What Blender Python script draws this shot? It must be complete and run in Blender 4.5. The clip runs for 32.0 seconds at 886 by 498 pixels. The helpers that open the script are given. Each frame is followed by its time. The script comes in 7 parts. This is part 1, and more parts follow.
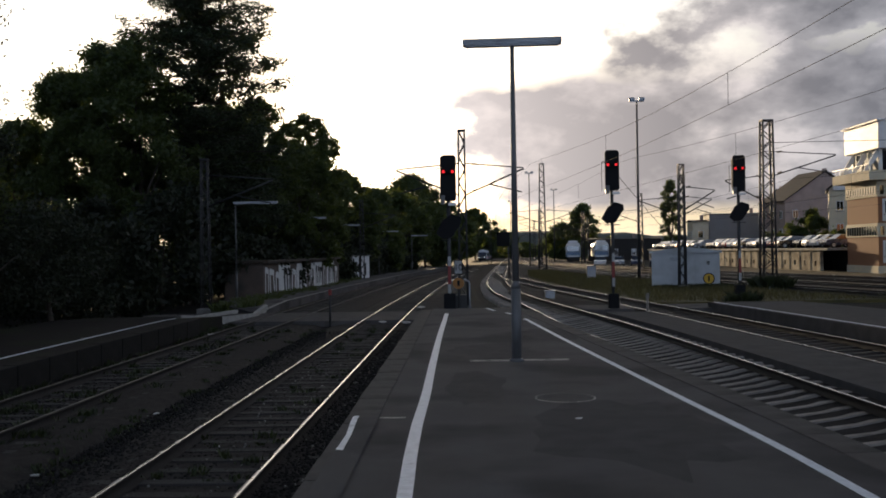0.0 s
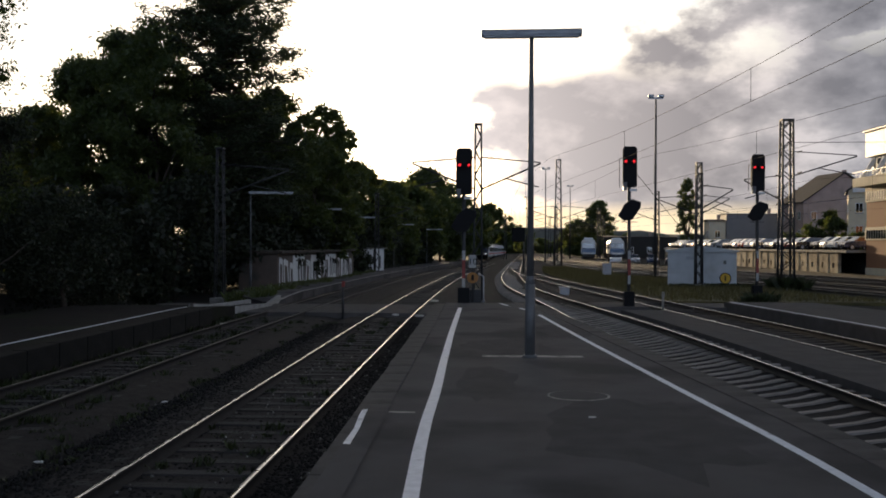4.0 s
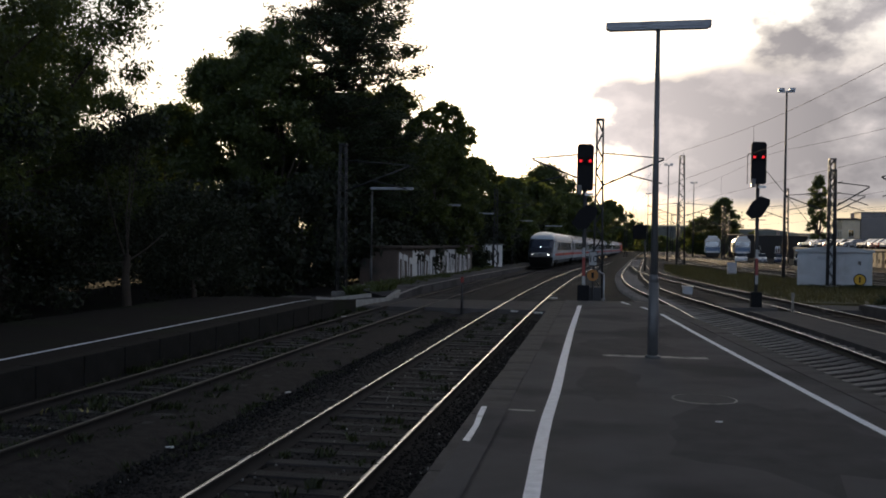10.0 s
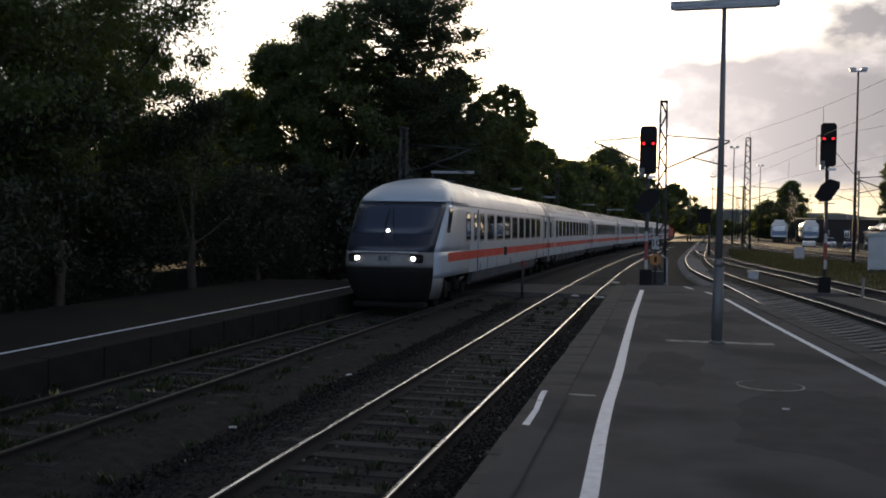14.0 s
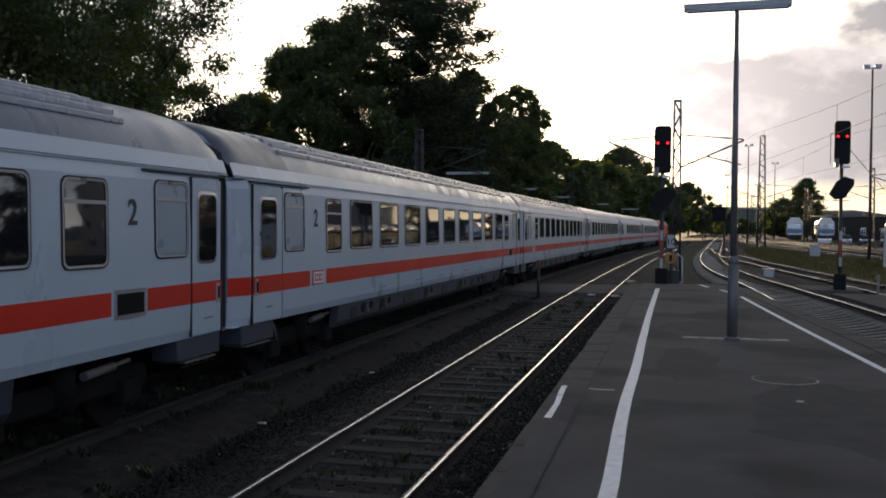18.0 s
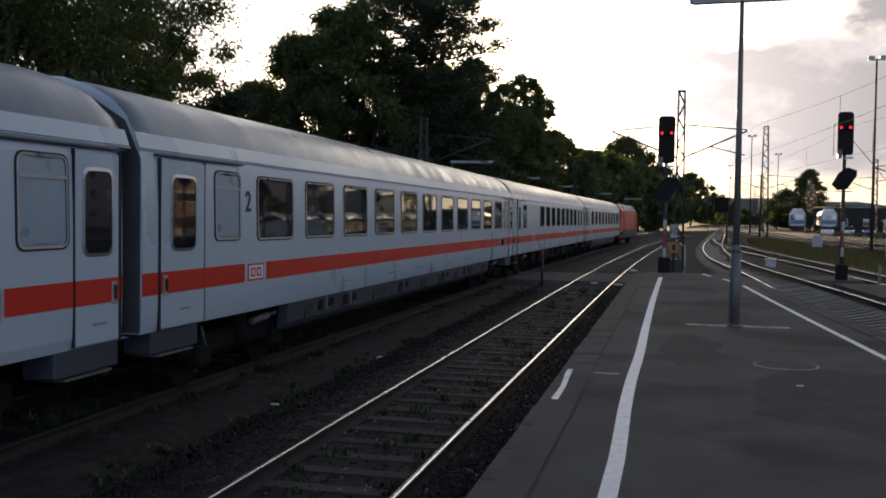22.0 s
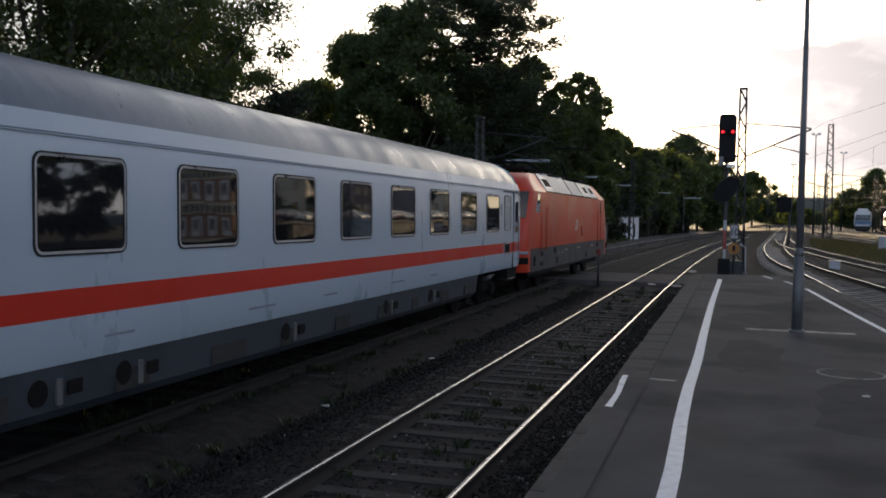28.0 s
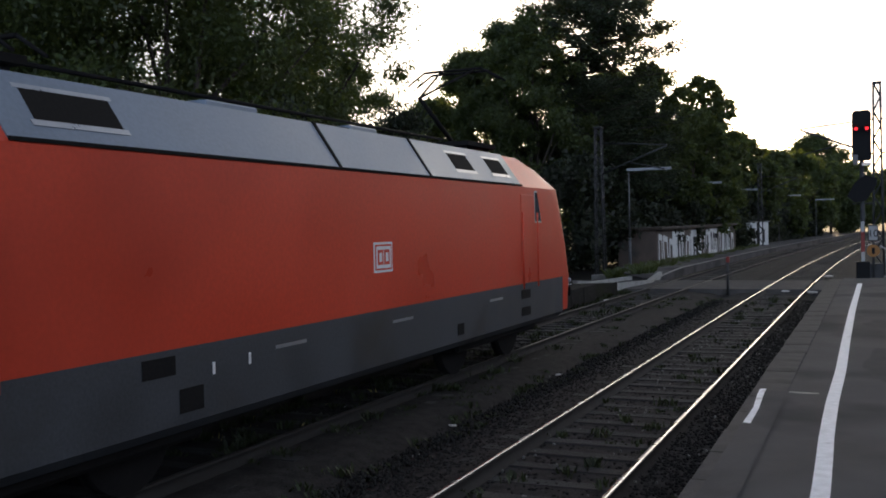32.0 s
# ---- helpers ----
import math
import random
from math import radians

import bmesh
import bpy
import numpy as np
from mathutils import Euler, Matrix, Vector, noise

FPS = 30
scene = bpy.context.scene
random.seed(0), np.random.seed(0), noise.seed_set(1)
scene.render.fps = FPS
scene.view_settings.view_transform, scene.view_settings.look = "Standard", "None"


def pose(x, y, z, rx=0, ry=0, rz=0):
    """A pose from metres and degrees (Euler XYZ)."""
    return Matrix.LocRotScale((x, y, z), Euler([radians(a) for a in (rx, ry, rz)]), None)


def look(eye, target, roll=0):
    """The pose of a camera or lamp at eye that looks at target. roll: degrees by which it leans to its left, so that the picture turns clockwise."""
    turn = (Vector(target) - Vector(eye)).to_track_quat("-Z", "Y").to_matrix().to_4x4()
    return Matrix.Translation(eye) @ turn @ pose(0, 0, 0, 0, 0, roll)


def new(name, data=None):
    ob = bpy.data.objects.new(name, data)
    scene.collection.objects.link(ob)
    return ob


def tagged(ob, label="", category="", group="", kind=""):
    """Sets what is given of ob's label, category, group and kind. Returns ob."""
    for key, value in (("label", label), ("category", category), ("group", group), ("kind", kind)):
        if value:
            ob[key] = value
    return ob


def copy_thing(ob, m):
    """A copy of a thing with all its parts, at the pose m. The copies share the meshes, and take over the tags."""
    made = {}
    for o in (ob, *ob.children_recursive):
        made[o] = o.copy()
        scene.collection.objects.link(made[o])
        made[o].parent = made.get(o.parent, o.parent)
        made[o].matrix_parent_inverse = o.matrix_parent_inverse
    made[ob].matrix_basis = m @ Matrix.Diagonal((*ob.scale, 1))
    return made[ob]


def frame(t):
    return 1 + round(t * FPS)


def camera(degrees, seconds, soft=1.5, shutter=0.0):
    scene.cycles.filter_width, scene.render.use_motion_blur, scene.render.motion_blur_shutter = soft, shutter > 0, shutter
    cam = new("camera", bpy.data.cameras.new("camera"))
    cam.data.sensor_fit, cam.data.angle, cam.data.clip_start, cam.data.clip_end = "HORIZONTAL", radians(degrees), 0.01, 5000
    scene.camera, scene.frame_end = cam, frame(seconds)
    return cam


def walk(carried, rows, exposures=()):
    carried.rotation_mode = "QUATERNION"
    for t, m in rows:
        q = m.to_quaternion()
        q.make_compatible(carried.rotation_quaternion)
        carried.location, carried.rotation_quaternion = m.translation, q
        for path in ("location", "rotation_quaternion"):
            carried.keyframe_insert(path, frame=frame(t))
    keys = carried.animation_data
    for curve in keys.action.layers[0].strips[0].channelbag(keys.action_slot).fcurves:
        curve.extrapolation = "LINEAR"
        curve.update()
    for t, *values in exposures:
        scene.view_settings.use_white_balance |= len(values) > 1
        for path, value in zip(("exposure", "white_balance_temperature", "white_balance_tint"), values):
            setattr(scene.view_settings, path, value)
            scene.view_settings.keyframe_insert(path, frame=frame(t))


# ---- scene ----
cam = camera(49.45, 32.0, soft=1.8)
# seconds, eye x, y, z, then yaw, pitch and roll in degrees; the tracks run along +y, z = 0 is the platform
ROWS = [
    (0.0, 0.000, 0.000, 2.153, 1.13, 0.11, 0.90),
    (0.5, 0.002, -0.006, 2.152, 1.12, -0.11, 0.85),
    (1.0, 0.007, -0.005, 2.151, 1.12, -0.27, 0.78),
    (1.5, 0.005, -0.005, 2.149, 1.07, -0.35, 0.62),
    (2.0, 0.008, -0.014, 2.147, 1.06, -0.37, 0.52),
    (2.5, 0.007, -0.001, 2.144, 1.01, -0.35, 0.41),
    (3.0, 0.011, 0.086, 2.143, 1.21, -0.26, 0.29),
    (3.5, 0.009, 0.175, 2.133, 1.56, -0.23, 0.05),
    (5.5, 0.029, 0.363, 2.121, 3.73, -0.21, -0.93),
    (6.0, 0.017, 0.360, 2.125, 4.24, -0.26, -0.84),
    (6.5, -0.002, 0.361, 2.128, 4.68, -0.32, -0.92),
    (7.0, -0.007, 0.382, 2.125, 5.16, -0.34, -0.94),
    (7.5, -0.001, 0.402, 2.121, 5.65, -0.34, -0.91),
    (8.0, 0.004, 0.413, 2.121, 6.10, -0.35, -0.90),
    (8.5, -0.003, 0.432, 2.119, 6.57, -0.38, -0.91),
    (9.0, 0.004, 0.430, 2.122, 7.14, -0.44, -0.90),
    (9.5, -0.017, 0.391, 2.128, 8.05, -0.49, -0.88),
    (10.0, -0.038, 0.352, 2.125, 9.06, -0.52, -0.88),
    (10.5, -0.067, 0.330, 2.125, 10.07, -0.58, -0.94),
    (11.0, -0.101, 0.296, 2.124, 11.01, -0.73, -0.99),
    (11.5, -0.079, 0.289, 2.122, 11.75, -0.97, -1.05),
    (12.0, -0.058, 0.308, 2.120, 12.27, -1.22, -1.08),
    (12.5, -0.042, 0.348, 2.114, 12.53, -1.40, -1.03),
    (13.0, -0.050, 0.341, 2.129, 12.56, -1.48, -0.96),
    (13.5, -0.043, 0.394, 2.118, 12.62, -1.50, -0.96),
    (14.0, -0.040, 0.407, 2.114, 12.67, -1.53, -0.90),
    (14.5, -0.045, 0.381, 2.114, 12.72, -1.53, -0.75),
    (16.5, -0.050, 0.192, 2.112, 13.19, -1.51, -0.50),
    (17.0, -0.043, 0.131, 2.113, 13.32, -1.51, -0.46),
    (17.5, -0.053, 0.071, 2.114, 13.40, -1.52, -0.48),
    (18.0, -0.054, 0.014, 2.111, 13.49, -1.49, -0.40),
    (18.5, -0.056, -0.020, 2.106, 13.58, -1.49, -0.38),
    (19.0, -0.060, -0.048, 2.081, 13.61, -1.53, -0.46),
    (19.5, -0.062, -0.145, 2.101, 13.66, -1.64, -0.24),
    (20.0, -0.068, -0.190, 2.089, 13.66, -1.80, -0.31),
    (20.5, -0.070, -0.242, 2.099, 13.67, -2.01, -0.26),
    (21.0, -0.078, -0.305, 2.106, 13.69, -2.20, -0.31),
    (21.5, -0.084, -0.290, 2.093, 13.65, -2.22, -0.43),
    (22.0, -0.080, -0.292, 2.081, 13.63, -2.15, -0.75),
    (22.5, -0.080, -0.326, 2.087, 13.58, -2.01, -0.79),
    (23.0, -0.077, -0.361, 2.107, 13.59, -2.01, -0.99),
    (23.5, -0.088, -0.339, 2.091, 13.60, -1.90, -1.15),
    (24.0, -0.093, -0.323, 2.085, 13.71, -1.88, -1.23),
    (24.5, -0.089, -0.293, 2.090, 13.94, -1.91, -1.26),
    (25.0, -0.080, -0.285, 2.101, 14.32, -1.98, -1.23),
    (25.5, -0.083, -0.251, 2.104, 14.76, -2.08, -1.19),
    (27.5, -0.068, -0.131, 2.112, 16.58, -2.54, -1.01),
    (28.0, -0.083, -0.101, 2.125, 16.98, -2.32, -1.03),
    (28.5, -0.080, -0.055, 2.137, 17.45, -2.01, -1.00),
    (29.0, -0.083, 0.013, 2.138, 17.88, -1.69, -0.96),
    (29.5, -0.074, 0.051, 2.146, 18.34, -1.37, -0.89),
    (30.0, -0.066, 0.099, 2.155, 18.83, -1.11, -0.56),
    (30.5, -0.074, 0.112, 2.160, 19.56, -1.11, -0.12),
    (31.0, -0.093, 0.086, 2.161, 20.86, -1.30, 0.36),
    (31.5, -0.098, 0.060, 2.146, 22.56, -1.28, 1.04),
    (32.0, -0.128, 0.031, 2.144, 24.12, -1.40, 1.38),
]
walk(cam, [(t, pose(x, y, z, 90 + pitch, roll, yaw)) for t, x, y, z, yaw, pitch, roll in ROWS],
     exposures=[(0.0, 0.24), (9.0, 0.24), (14.0, 0.52), (17.0, 0.68), (20.0, 0.67), (28.0, 0.86), (30.0, 0.9), (32.0, 1.15)])

# ---------------------------------------------------------------- world, sun
SUN_AZ, SUN_EL = radians(-7.6), radians(4.6)
SUN_DIR = Vector((math.sin(SUN_AZ) * math.cos(SUN_EL), math.cos(SUN_AZ) * math.cos(SUN_EL), math.sin(SUN_EL)))


def build_world():
    w = bpy.data.worlds.new("evening_sky")
    scene.world = w
    w.use_nodes = True
    nt = w.node_tree
    nt.nodes.clear()
    N, K = nt.nodes.new, nt.links.new

    def math_node(op, a, b=None):
        n = N("ShaderNodeMath")
        n.operation = op
        for i, v in enumerate((a, b)):
            if v is None:
                continue
            if isinstance(v, (int, float)):
                n.inputs[i].default_value = v
            else:
                K(v, n.inputs[i])
        return n.outputs[0]

    def ramp(fac, stops):
        n = N("ShaderNodeValToRGB")
        els = n.color_ramp.elements
        while len(els) < len(stops):
            els.new(0.5)
        for e, (p, c) in zip(els, stops):
            e.position, e.color = p, (*c, 1)
        K(fac, n.inputs[0])
        return n.outputs[0]

    def mix(fac, a, b, kind="MIX"):
        n = N("ShaderNodeMix")
        n.data_type, n.blend_type = "RGBA", kind
        for i, v in ((0, fac), (6, a), (7, b)):
            if isinstance(v, (int, float)):
                n.inputs[i].default_value = v if i == 0 else (v, v, v, 1)
            elif isinstance(v, tuple):
                n.inputs[i].default_value = (*v, 1)
            else:
                K(v, n.inputs[i])
        return n.outputs[2]

    co = N("ShaderNodeTexCoord").outputs["Generated"]
    sky = N("ShaderNodeTexSky")
    sky.sky_type, sky.sun_disc = "NISHITA", False
    sky.sun_elevation, sky.sun_rotation = SUN_EL, SUN_AZ
    sky.air_density, sky.dust_density, sky.ozone_density = 1.0, 2.5, 1.0
    sep = N("ShaderNodeSeparateXYZ")
    K(co, sep.inputs[0])
    up = math_node("MAXIMUM", sep.outputs[2], 0.0)
    # broad heaps of cloud, a little flattened
    comb = N("ShaderNodeMapping")
    comb.inputs["Location"].default_value, comb.inputs["Scale"].default_value = (3.1, 0.4, 4.7), (1, 1, 1.7)
    K(co, comb.inputs[0])
    big = N("ShaderNodeTexNoise")
    big.inputs["Scale"].default_value, big.inputs["Detail"].default_value, big.inputs["Roughness"].default_value = 4.6, 9.0, 0.55
    big.inputs["Distortion"].default_value = 0.1
    lump = N("ShaderNodeTexNoise")
    lump.inputs["Scale"].default_value, lump.inputs["Detail"].default_value, lump.inputs["Roughness"].default_value = 11.0, 7.0, 0.55
    K(comb.outputs[0], lump.inputs["Vector"])
    heap = math_node("ADD", math_node("MULTIPLY", big.outputs[0], 0.5), math_node("MULTIPLY", lump.outputs[0], 0.5))
    K(comb.outputs[0], big.inputs["Vector"])
    dot = N("ShaderNodeVectorMath")
    dot.operation = "DOT_PRODUCT"
    K(co, dot.inputs[0])
    dot.inputs[1].default_value = SUN_DIR
    near = math_node("MAXIMUM", dot.outputs["Value"], 0.0)
    # the cloud bank lies to the right of the sun and behind; it is clear towards the sun and to its left
    side = N("ShaderNodeVectorMath")
    side.operation = "DOT_PRODUCT"
    K(co, side.inputs[0])
    side.inputs[1].default_value = (math.cos(SUN_AZ), -math.sin(SUN_AZ), 0)
    high = math_node("MULTIPLY", math_node("MAXIMUM", math_node("SUBTRACT", sep.outputs[2], 0.105), 0.0), 1.9)
    away = math_node("MULTIPLY", math_node("MAXIMUM", math_node("SUBTRACT", 0.9, dot.outputs["Value"]), 0.0), 1.3)
    lean = math_node("ADD", math_node("SUBTRACT", side.outputs["Value"], math_node("ADD", high, 0.14)), away)
    cover = math_node("ADD", math_node("MULTIPLY", math_node("SUBTRACT", heap, 0.5), 2.7), math_node("MULTIPLY", lean, 1.35))
    azim = math_node("ARCTAN2", sep.outputs[0], sep.outputs[1])
    elev = math_node("ARCSINE", sep.outputs[2])
    wob = math_node("ADD", math_node("MULTIPLY", math_node("SUBTRACT", lump.outputs[0], 0.5), 0.16), math_node("MULTIPLY", math_node("SUBTRACT", big.outputs[0], 0.5), 0.22))

    def heap_at(a, e, wide, tall, amount):
        """One large cloud, or a gap between clouds, about a direction of the sky (degrees)."""
        u = math_node("DIVIDE", math_node("ADD", math_node("SUBTRACT", azim, radians(a)), wob), radians(wide))
        v = math_node("DIVIDE", math_node("ADD", math_node("SUBTRACT", elev, radians(e)), math_node("MULTIPLY", wob, 0.6)), radians(tall))
        r2 = math_node("ADD", math_node("MULTIPLY", u, u), math_node("MULTIPLY", v, v))
        return math_node("MULTIPLY", math_node("POWER", 2.718, math_node("MULTIPLY", r2, -1.0)), amount)

    for cloud in ((4.5, 9.0, 4.6, 1.4, 0.6), (3.0, 14.0, 8.0, 2.6, -1.1), (21.5, 14.6, 6.0, 2.6, 1.0), (16.5, 12.0, 4.0, 1.8, 0.6), (22.0, 11.0, 5.0, 0.5, -0.5), (14.0, 5.8, 11.0, 2.6, 0.55)):
        cover = math_node("ADD", cover, heap_at(*cloud))
    mask = ramp(math_node("ADD", cover, 0.56), [(0.38, (0, 0, 0)), (0.56, (0.6, 0.6, 0.6)), (0.80, (1, 1, 1))])
    thick = ramp(heap, [(0.40, (8.0, 7.8, 7.7)), (0.47, (4.5, 4.55, 4.7)), (0.56, (2.3, 2.4, 2.62))])
    # unseen sky, shaped to set light: darkest overhead, paler low and opposite the sun
    vault = ramp(sep.outputs[2], [(0.0, (1, 1, 1)), (0.26, (1, 1, 1)), (0.75, (0.42, 0.335, 0.29))])
    behind = math_node("ADD", 1.0, math_node("MULTIPLY", math_node("MAXIMUM", math_node("SUBTRACT", 0.45, dot.outputs["Value"]), 0.0), 0.42))
    thick = mix(1.0, mix(1.0, thick, vault, "MULTIPLY"), behind, "MULTIPLY")
    # warm near the sun, bluer further round
    tone = ramp(math_node("MULTIPLY", math_node("ADD", dot.outputs["Value"], 1.0), 0.5), [(0.0, (0.76, 0.98, 1.34)), (0.70, (0.83, 0.98, 1.22)), (0.94, (0.72, 0.70, 0.73)), (0.992, (1.12, 0.98, 0.90))])
    thick = mix(1.0, thick, tone, "MULTIPLY")
    thick = mix(math_node("MULTIPLY", math_node("POWER", near, 16.0), 0.6), thick, (5.0, 4.4, 4.2))
    lit = mix(1.0, thick, math_node("ADD", 0.82, math_node("MULTIPLY", math_node("POWER", near, 30.0), 1.0)), "MULTIPLY")
    glow = math_node("ADD", math_node("MULTIPLY", math_node("POWER", near, 10.0), 11.0), math_node("MULTIPLY", math_node("POWER", near, 200.0), 16.0))
    warm = mix(1.0, (1.0, 0.98, 0.955), glow, "MULTIPLY")
    base = mix(1.0, mix(1.0, sky.outputs[0], (0.46, 0.53, 0.70), "MULTIPLY"), warm, "ADD")
    # a clear yellow strip under the cloud bank
    band = ramp(sep.outputs[2], [(0.0, (1, 1, 1)), (0.030, (1, 1, 1)), (0.046, (0, 0, 0))])
    strip_k = math_node("MULTIPLY", math_node("POWER", near, 6.0), 1.0)
    final = mix(math_node("MULTIPLY", band, strip_k), mix(mask, base, lit), (10.5, 8.2, 5.0))
    bg = N("ShaderNodeBackground")
    bg.inputs[1].default_value = 0.115
    K(final, bg.inputs[0])
    out = N("ShaderNodeOutputWorld")
    K(bg.outputs[0], out.inputs[0])


build_world()
sun = bpy.data.lights.new("sun", "SUN")
sun.energy, sun.angle, sun.color = 4.2, radians(0.6), (1.0, 0.74, 0.45)
new("sun", sun).matrix_world = look(SUN_DIR * 200, (0, 0, 0))

# ---------------------------------------------------------------- materials
MATS = {}


def mat(name, base, rough=0.7, metal=0.0, vary=0.25, scale=6.0, fine=60.0, bump=0.15, tint=None, spec=0.5, island=0.0, obj_random=0.0, stain=None, stain_cut=(0.55, 0.7), coat=0.0, stretch=(1, 1, 1)):
    """A painted or raw surface: base colour, broken up at a coarse and a fine scale, with relief and uneven gloss."""
    if name in MATS:
        return MATS[name]
    m = bpy.data.materials.new(name)
    m.use_nodes = True
    nt = m.node_tree
    N, K = nt.nodes.new, nt.links.new
    b = nt.nodes["Principled BSDF"]
    co = N("ShaderNodeTexCoord")
    mp = N("ShaderNodeMapping")
    mp.inputs["Scale"].default_value = stretch
    K(co.outputs["Object"], mp.inputs[0])
    n1, n2 = N("ShaderNodeTexNoise"), N("ShaderNodeTexNoise")
    for n, s, d in ((n1, scale, 5), (n2, fine, 3)):
        n.inputs["Scale"].default_value, n.inputs["Detail"].default_value = s, d
        K(mp.outputs[0], n.inputs["Vector"])
    add = N("ShaderNodeMath")
    add.operation = "MULTIPLY_ADD"
    K(n2.outputs[0], add.inputs[0])
    add.inputs[1].default_value = 0.45
    half = N("ShaderNodeMath")
    half.operation = "MULTIPLY"
    K(n1.outputs[0], half.inputs[0])
    half.inputs[1].default_value = 0.6
    K(half.outputs[0], add.inputs[2])
    r = N("ShaderNodeValToRGB")
    lo = tuple(c * (1 - vary) for c in base)
    hi = tuple(min(1, c * (1 + vary)) for c in (tint or base))
    r.color_ramp.elements[0].position, r.color_ramp.elements[0].color = 0.34, (*lo, 1)
    r.color_ramp.elements[1].position, r.color_ramp.elements[1].color = 0.70, (*hi, 1)
    K(add.outputs[0], r.inputs[0])
    col = r.outputs[0]
    if stain:
        n3 = N("ShaderNodeTexNoise")
        n3.inputs["Scale"].default_value, n3.inputs["Detail"].default_value = scale * 0.37, 7
        K(mp.outputs[0], n3.inputs["Vector"])
        sr = N("ShaderNodeValToRGB")
        sr.color_ramp.elements[0].position, sr.color_ramp.elements[1].position = stain_cut
        K(n3.outputs[0], sr.inputs[0])
        mx = N("ShaderNodeMix")
        mx.data_type = "RGBA"
        K(sr.outputs[0], mx.inputs[0]), K(col, mx.inputs[6])
        mx.inputs[7].default_value = (*stain, 1)
        col = mx.outputs[2]
    if island or obj_random:
        src = N("ShaderNodeNewGeometry").outputs["Random Per Island"] if island else N("ShaderNodeObjectInfo").outputs["Random"]
        amount = island or obj_random
        mr = N("ShaderNodeMapRange")
        K(src, mr.inputs[0])
        mr.inputs[3].default_value, mr.inputs[4].default_value = 1 - amount, 1 + amount
        mx = N("ShaderNodeMix")
        mx.data_type, mx.blend_type = "RGBA", "MULTIPLY"
        mx.inputs[0].default_value = 1
        K(col, mx.inputs[6]), K(mr.outputs[0], mx.inputs[7])
        col = mx.outputs[2]
    K(col, b.inputs["Base Color"])
    rr = N("ShaderNodeMapRange")
    K(n1.outputs[0], rr.inputs[0])
    rr.inputs[1].default_value, rr.inputs[2].default_value = 0.3, 0.7
    rr.inputs[3].default_value, rr.inputs[4].default_value = max(0.02, rough - 0.1), min(1, rough + 0.1)
    K(rr.outputs[0], b.inputs["Roughness"])
    b.inputs["Metallic"].default_value = metal
    b.inputs["Specular IOR Level"].default_value = spec
    b.inputs["Coat Weight"].default_value = coat
    b.inputs["Coat Roughness"].default_value = 0.16
    if bump:
        bp = N("ShaderNodeBump")
        bp.inputs["Strength"].default_value, bp.inputs["Distance"].default_value = bump, 0.02
        K(add.outputs[0], bp.inputs["Height"])
        K(bp.outputs[0], b.inputs["Normal"])
    MATS[name] = m
    return m


def glowing(name, color, strength):
    m = bpy.data.materials.new(name)
    m.use_nodes = True
    b = m.node_tree.nodes["Principled BSDF"]
    b.inputs["Base Color"].default_value = (*color, 1)
    b.inputs["Emission Color"].default_value = (*color, 1)
    b.inputs["Emission Strength"].default_value = strength
    return m


def leaf_mat(name, base, back):
    m = bpy.data.materials.new(name)
    m.use_nodes = True
    nt = m.node_tree
    N, K = nt.nodes.new, nt.links.new
    b = nt.nodes["Principled BSDF"]
    g = N("ShaderNodeNewGeometry")
    r = N("ShaderNodeValToRGB")
    r.color_ramp.elements[0].color = (*(c * 0.55 for c in base), 1)
    r.color_ramp.elements[1].color = (*(c * 1.5 for c in base), 1)
    K(g.outputs["Random Per Island"], r.inputs[0])
    K(r.outputs[0], b.inputs["Base Color"])
    b.inputs["Roughness"].default_value = 0.55
    t = N("ShaderNodeBsdfTranslucent")
    t.inputs[0].default_value = (*back, 1)
    mx = N("ShaderNodeMixShader")
    mx.inputs[0].default_value = 0.38
    K(b.outputs[0], mx.inputs[1]), K(t.outputs[0], mx.inputs[2])
    K(mx.outputs[0], nt.nodes["Material Output"].inputs[0])
    return m


ASPHALT = mat("platform_asphalt", (0.096, 0.090, 0.087), 0.95, spec=0.15, vary=0.3, scale=0.9, fine=140, bump=0.35, stain=(0.052, 0.049, 0.048), stain_cut=(0.5, 0.62))
PATH = mat("crossing_asphalt", (0.082, 0.077, 0.073), 0.95, spec=0.15, vary=0.35, scale=2.0, fine=110, bump=0.4)
EDGEPALE = mat("pale_ramp_concrete", (0.34, 0.33, 0.30), 0.85, vary=0.3, scale=3, fine=50)
EDGEDARK = mat("dark_edge_concrete", (0.022, 0.021, 0.019), 0.95, vary=0.4, scale=2.2, fine=70, bump=0.4, spec=0.1)
EDGE = mat("edge_concrete", (0.098, 0.090, 0.083), 0.9, vary=0.4, scale=2.2, fine=70, bump=0.4, spec=0.15, stain=(0.06, 0.058, 0.05))
CONCRETE = mat("old_concrete", (0.23, 0.22, 0.20), 0.85, vary=0.35, scale=1.7, fine=50, bump=0.4, stain=(0.09, 0.085, 0.075))
LINE = mat("line_paint", (0.80, 0.82, 0.85), 0.6, vary=0.18, scale=9, fine=160, bump=0.25, stain=(0.2, 0.2, 0.2), stain_cut=(0.62, 0.8))
WORN = mat("worn_line_paint", (0.33, 0.31, 0.28), 0.7, vary=0.4, scale=14, fine=120, bump=0.25, stain=(0.08, 0.08, 0.08), stain_cut=(0.48, 0.6))
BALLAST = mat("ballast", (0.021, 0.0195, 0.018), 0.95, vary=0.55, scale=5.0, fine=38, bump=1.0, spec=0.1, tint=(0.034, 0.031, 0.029))
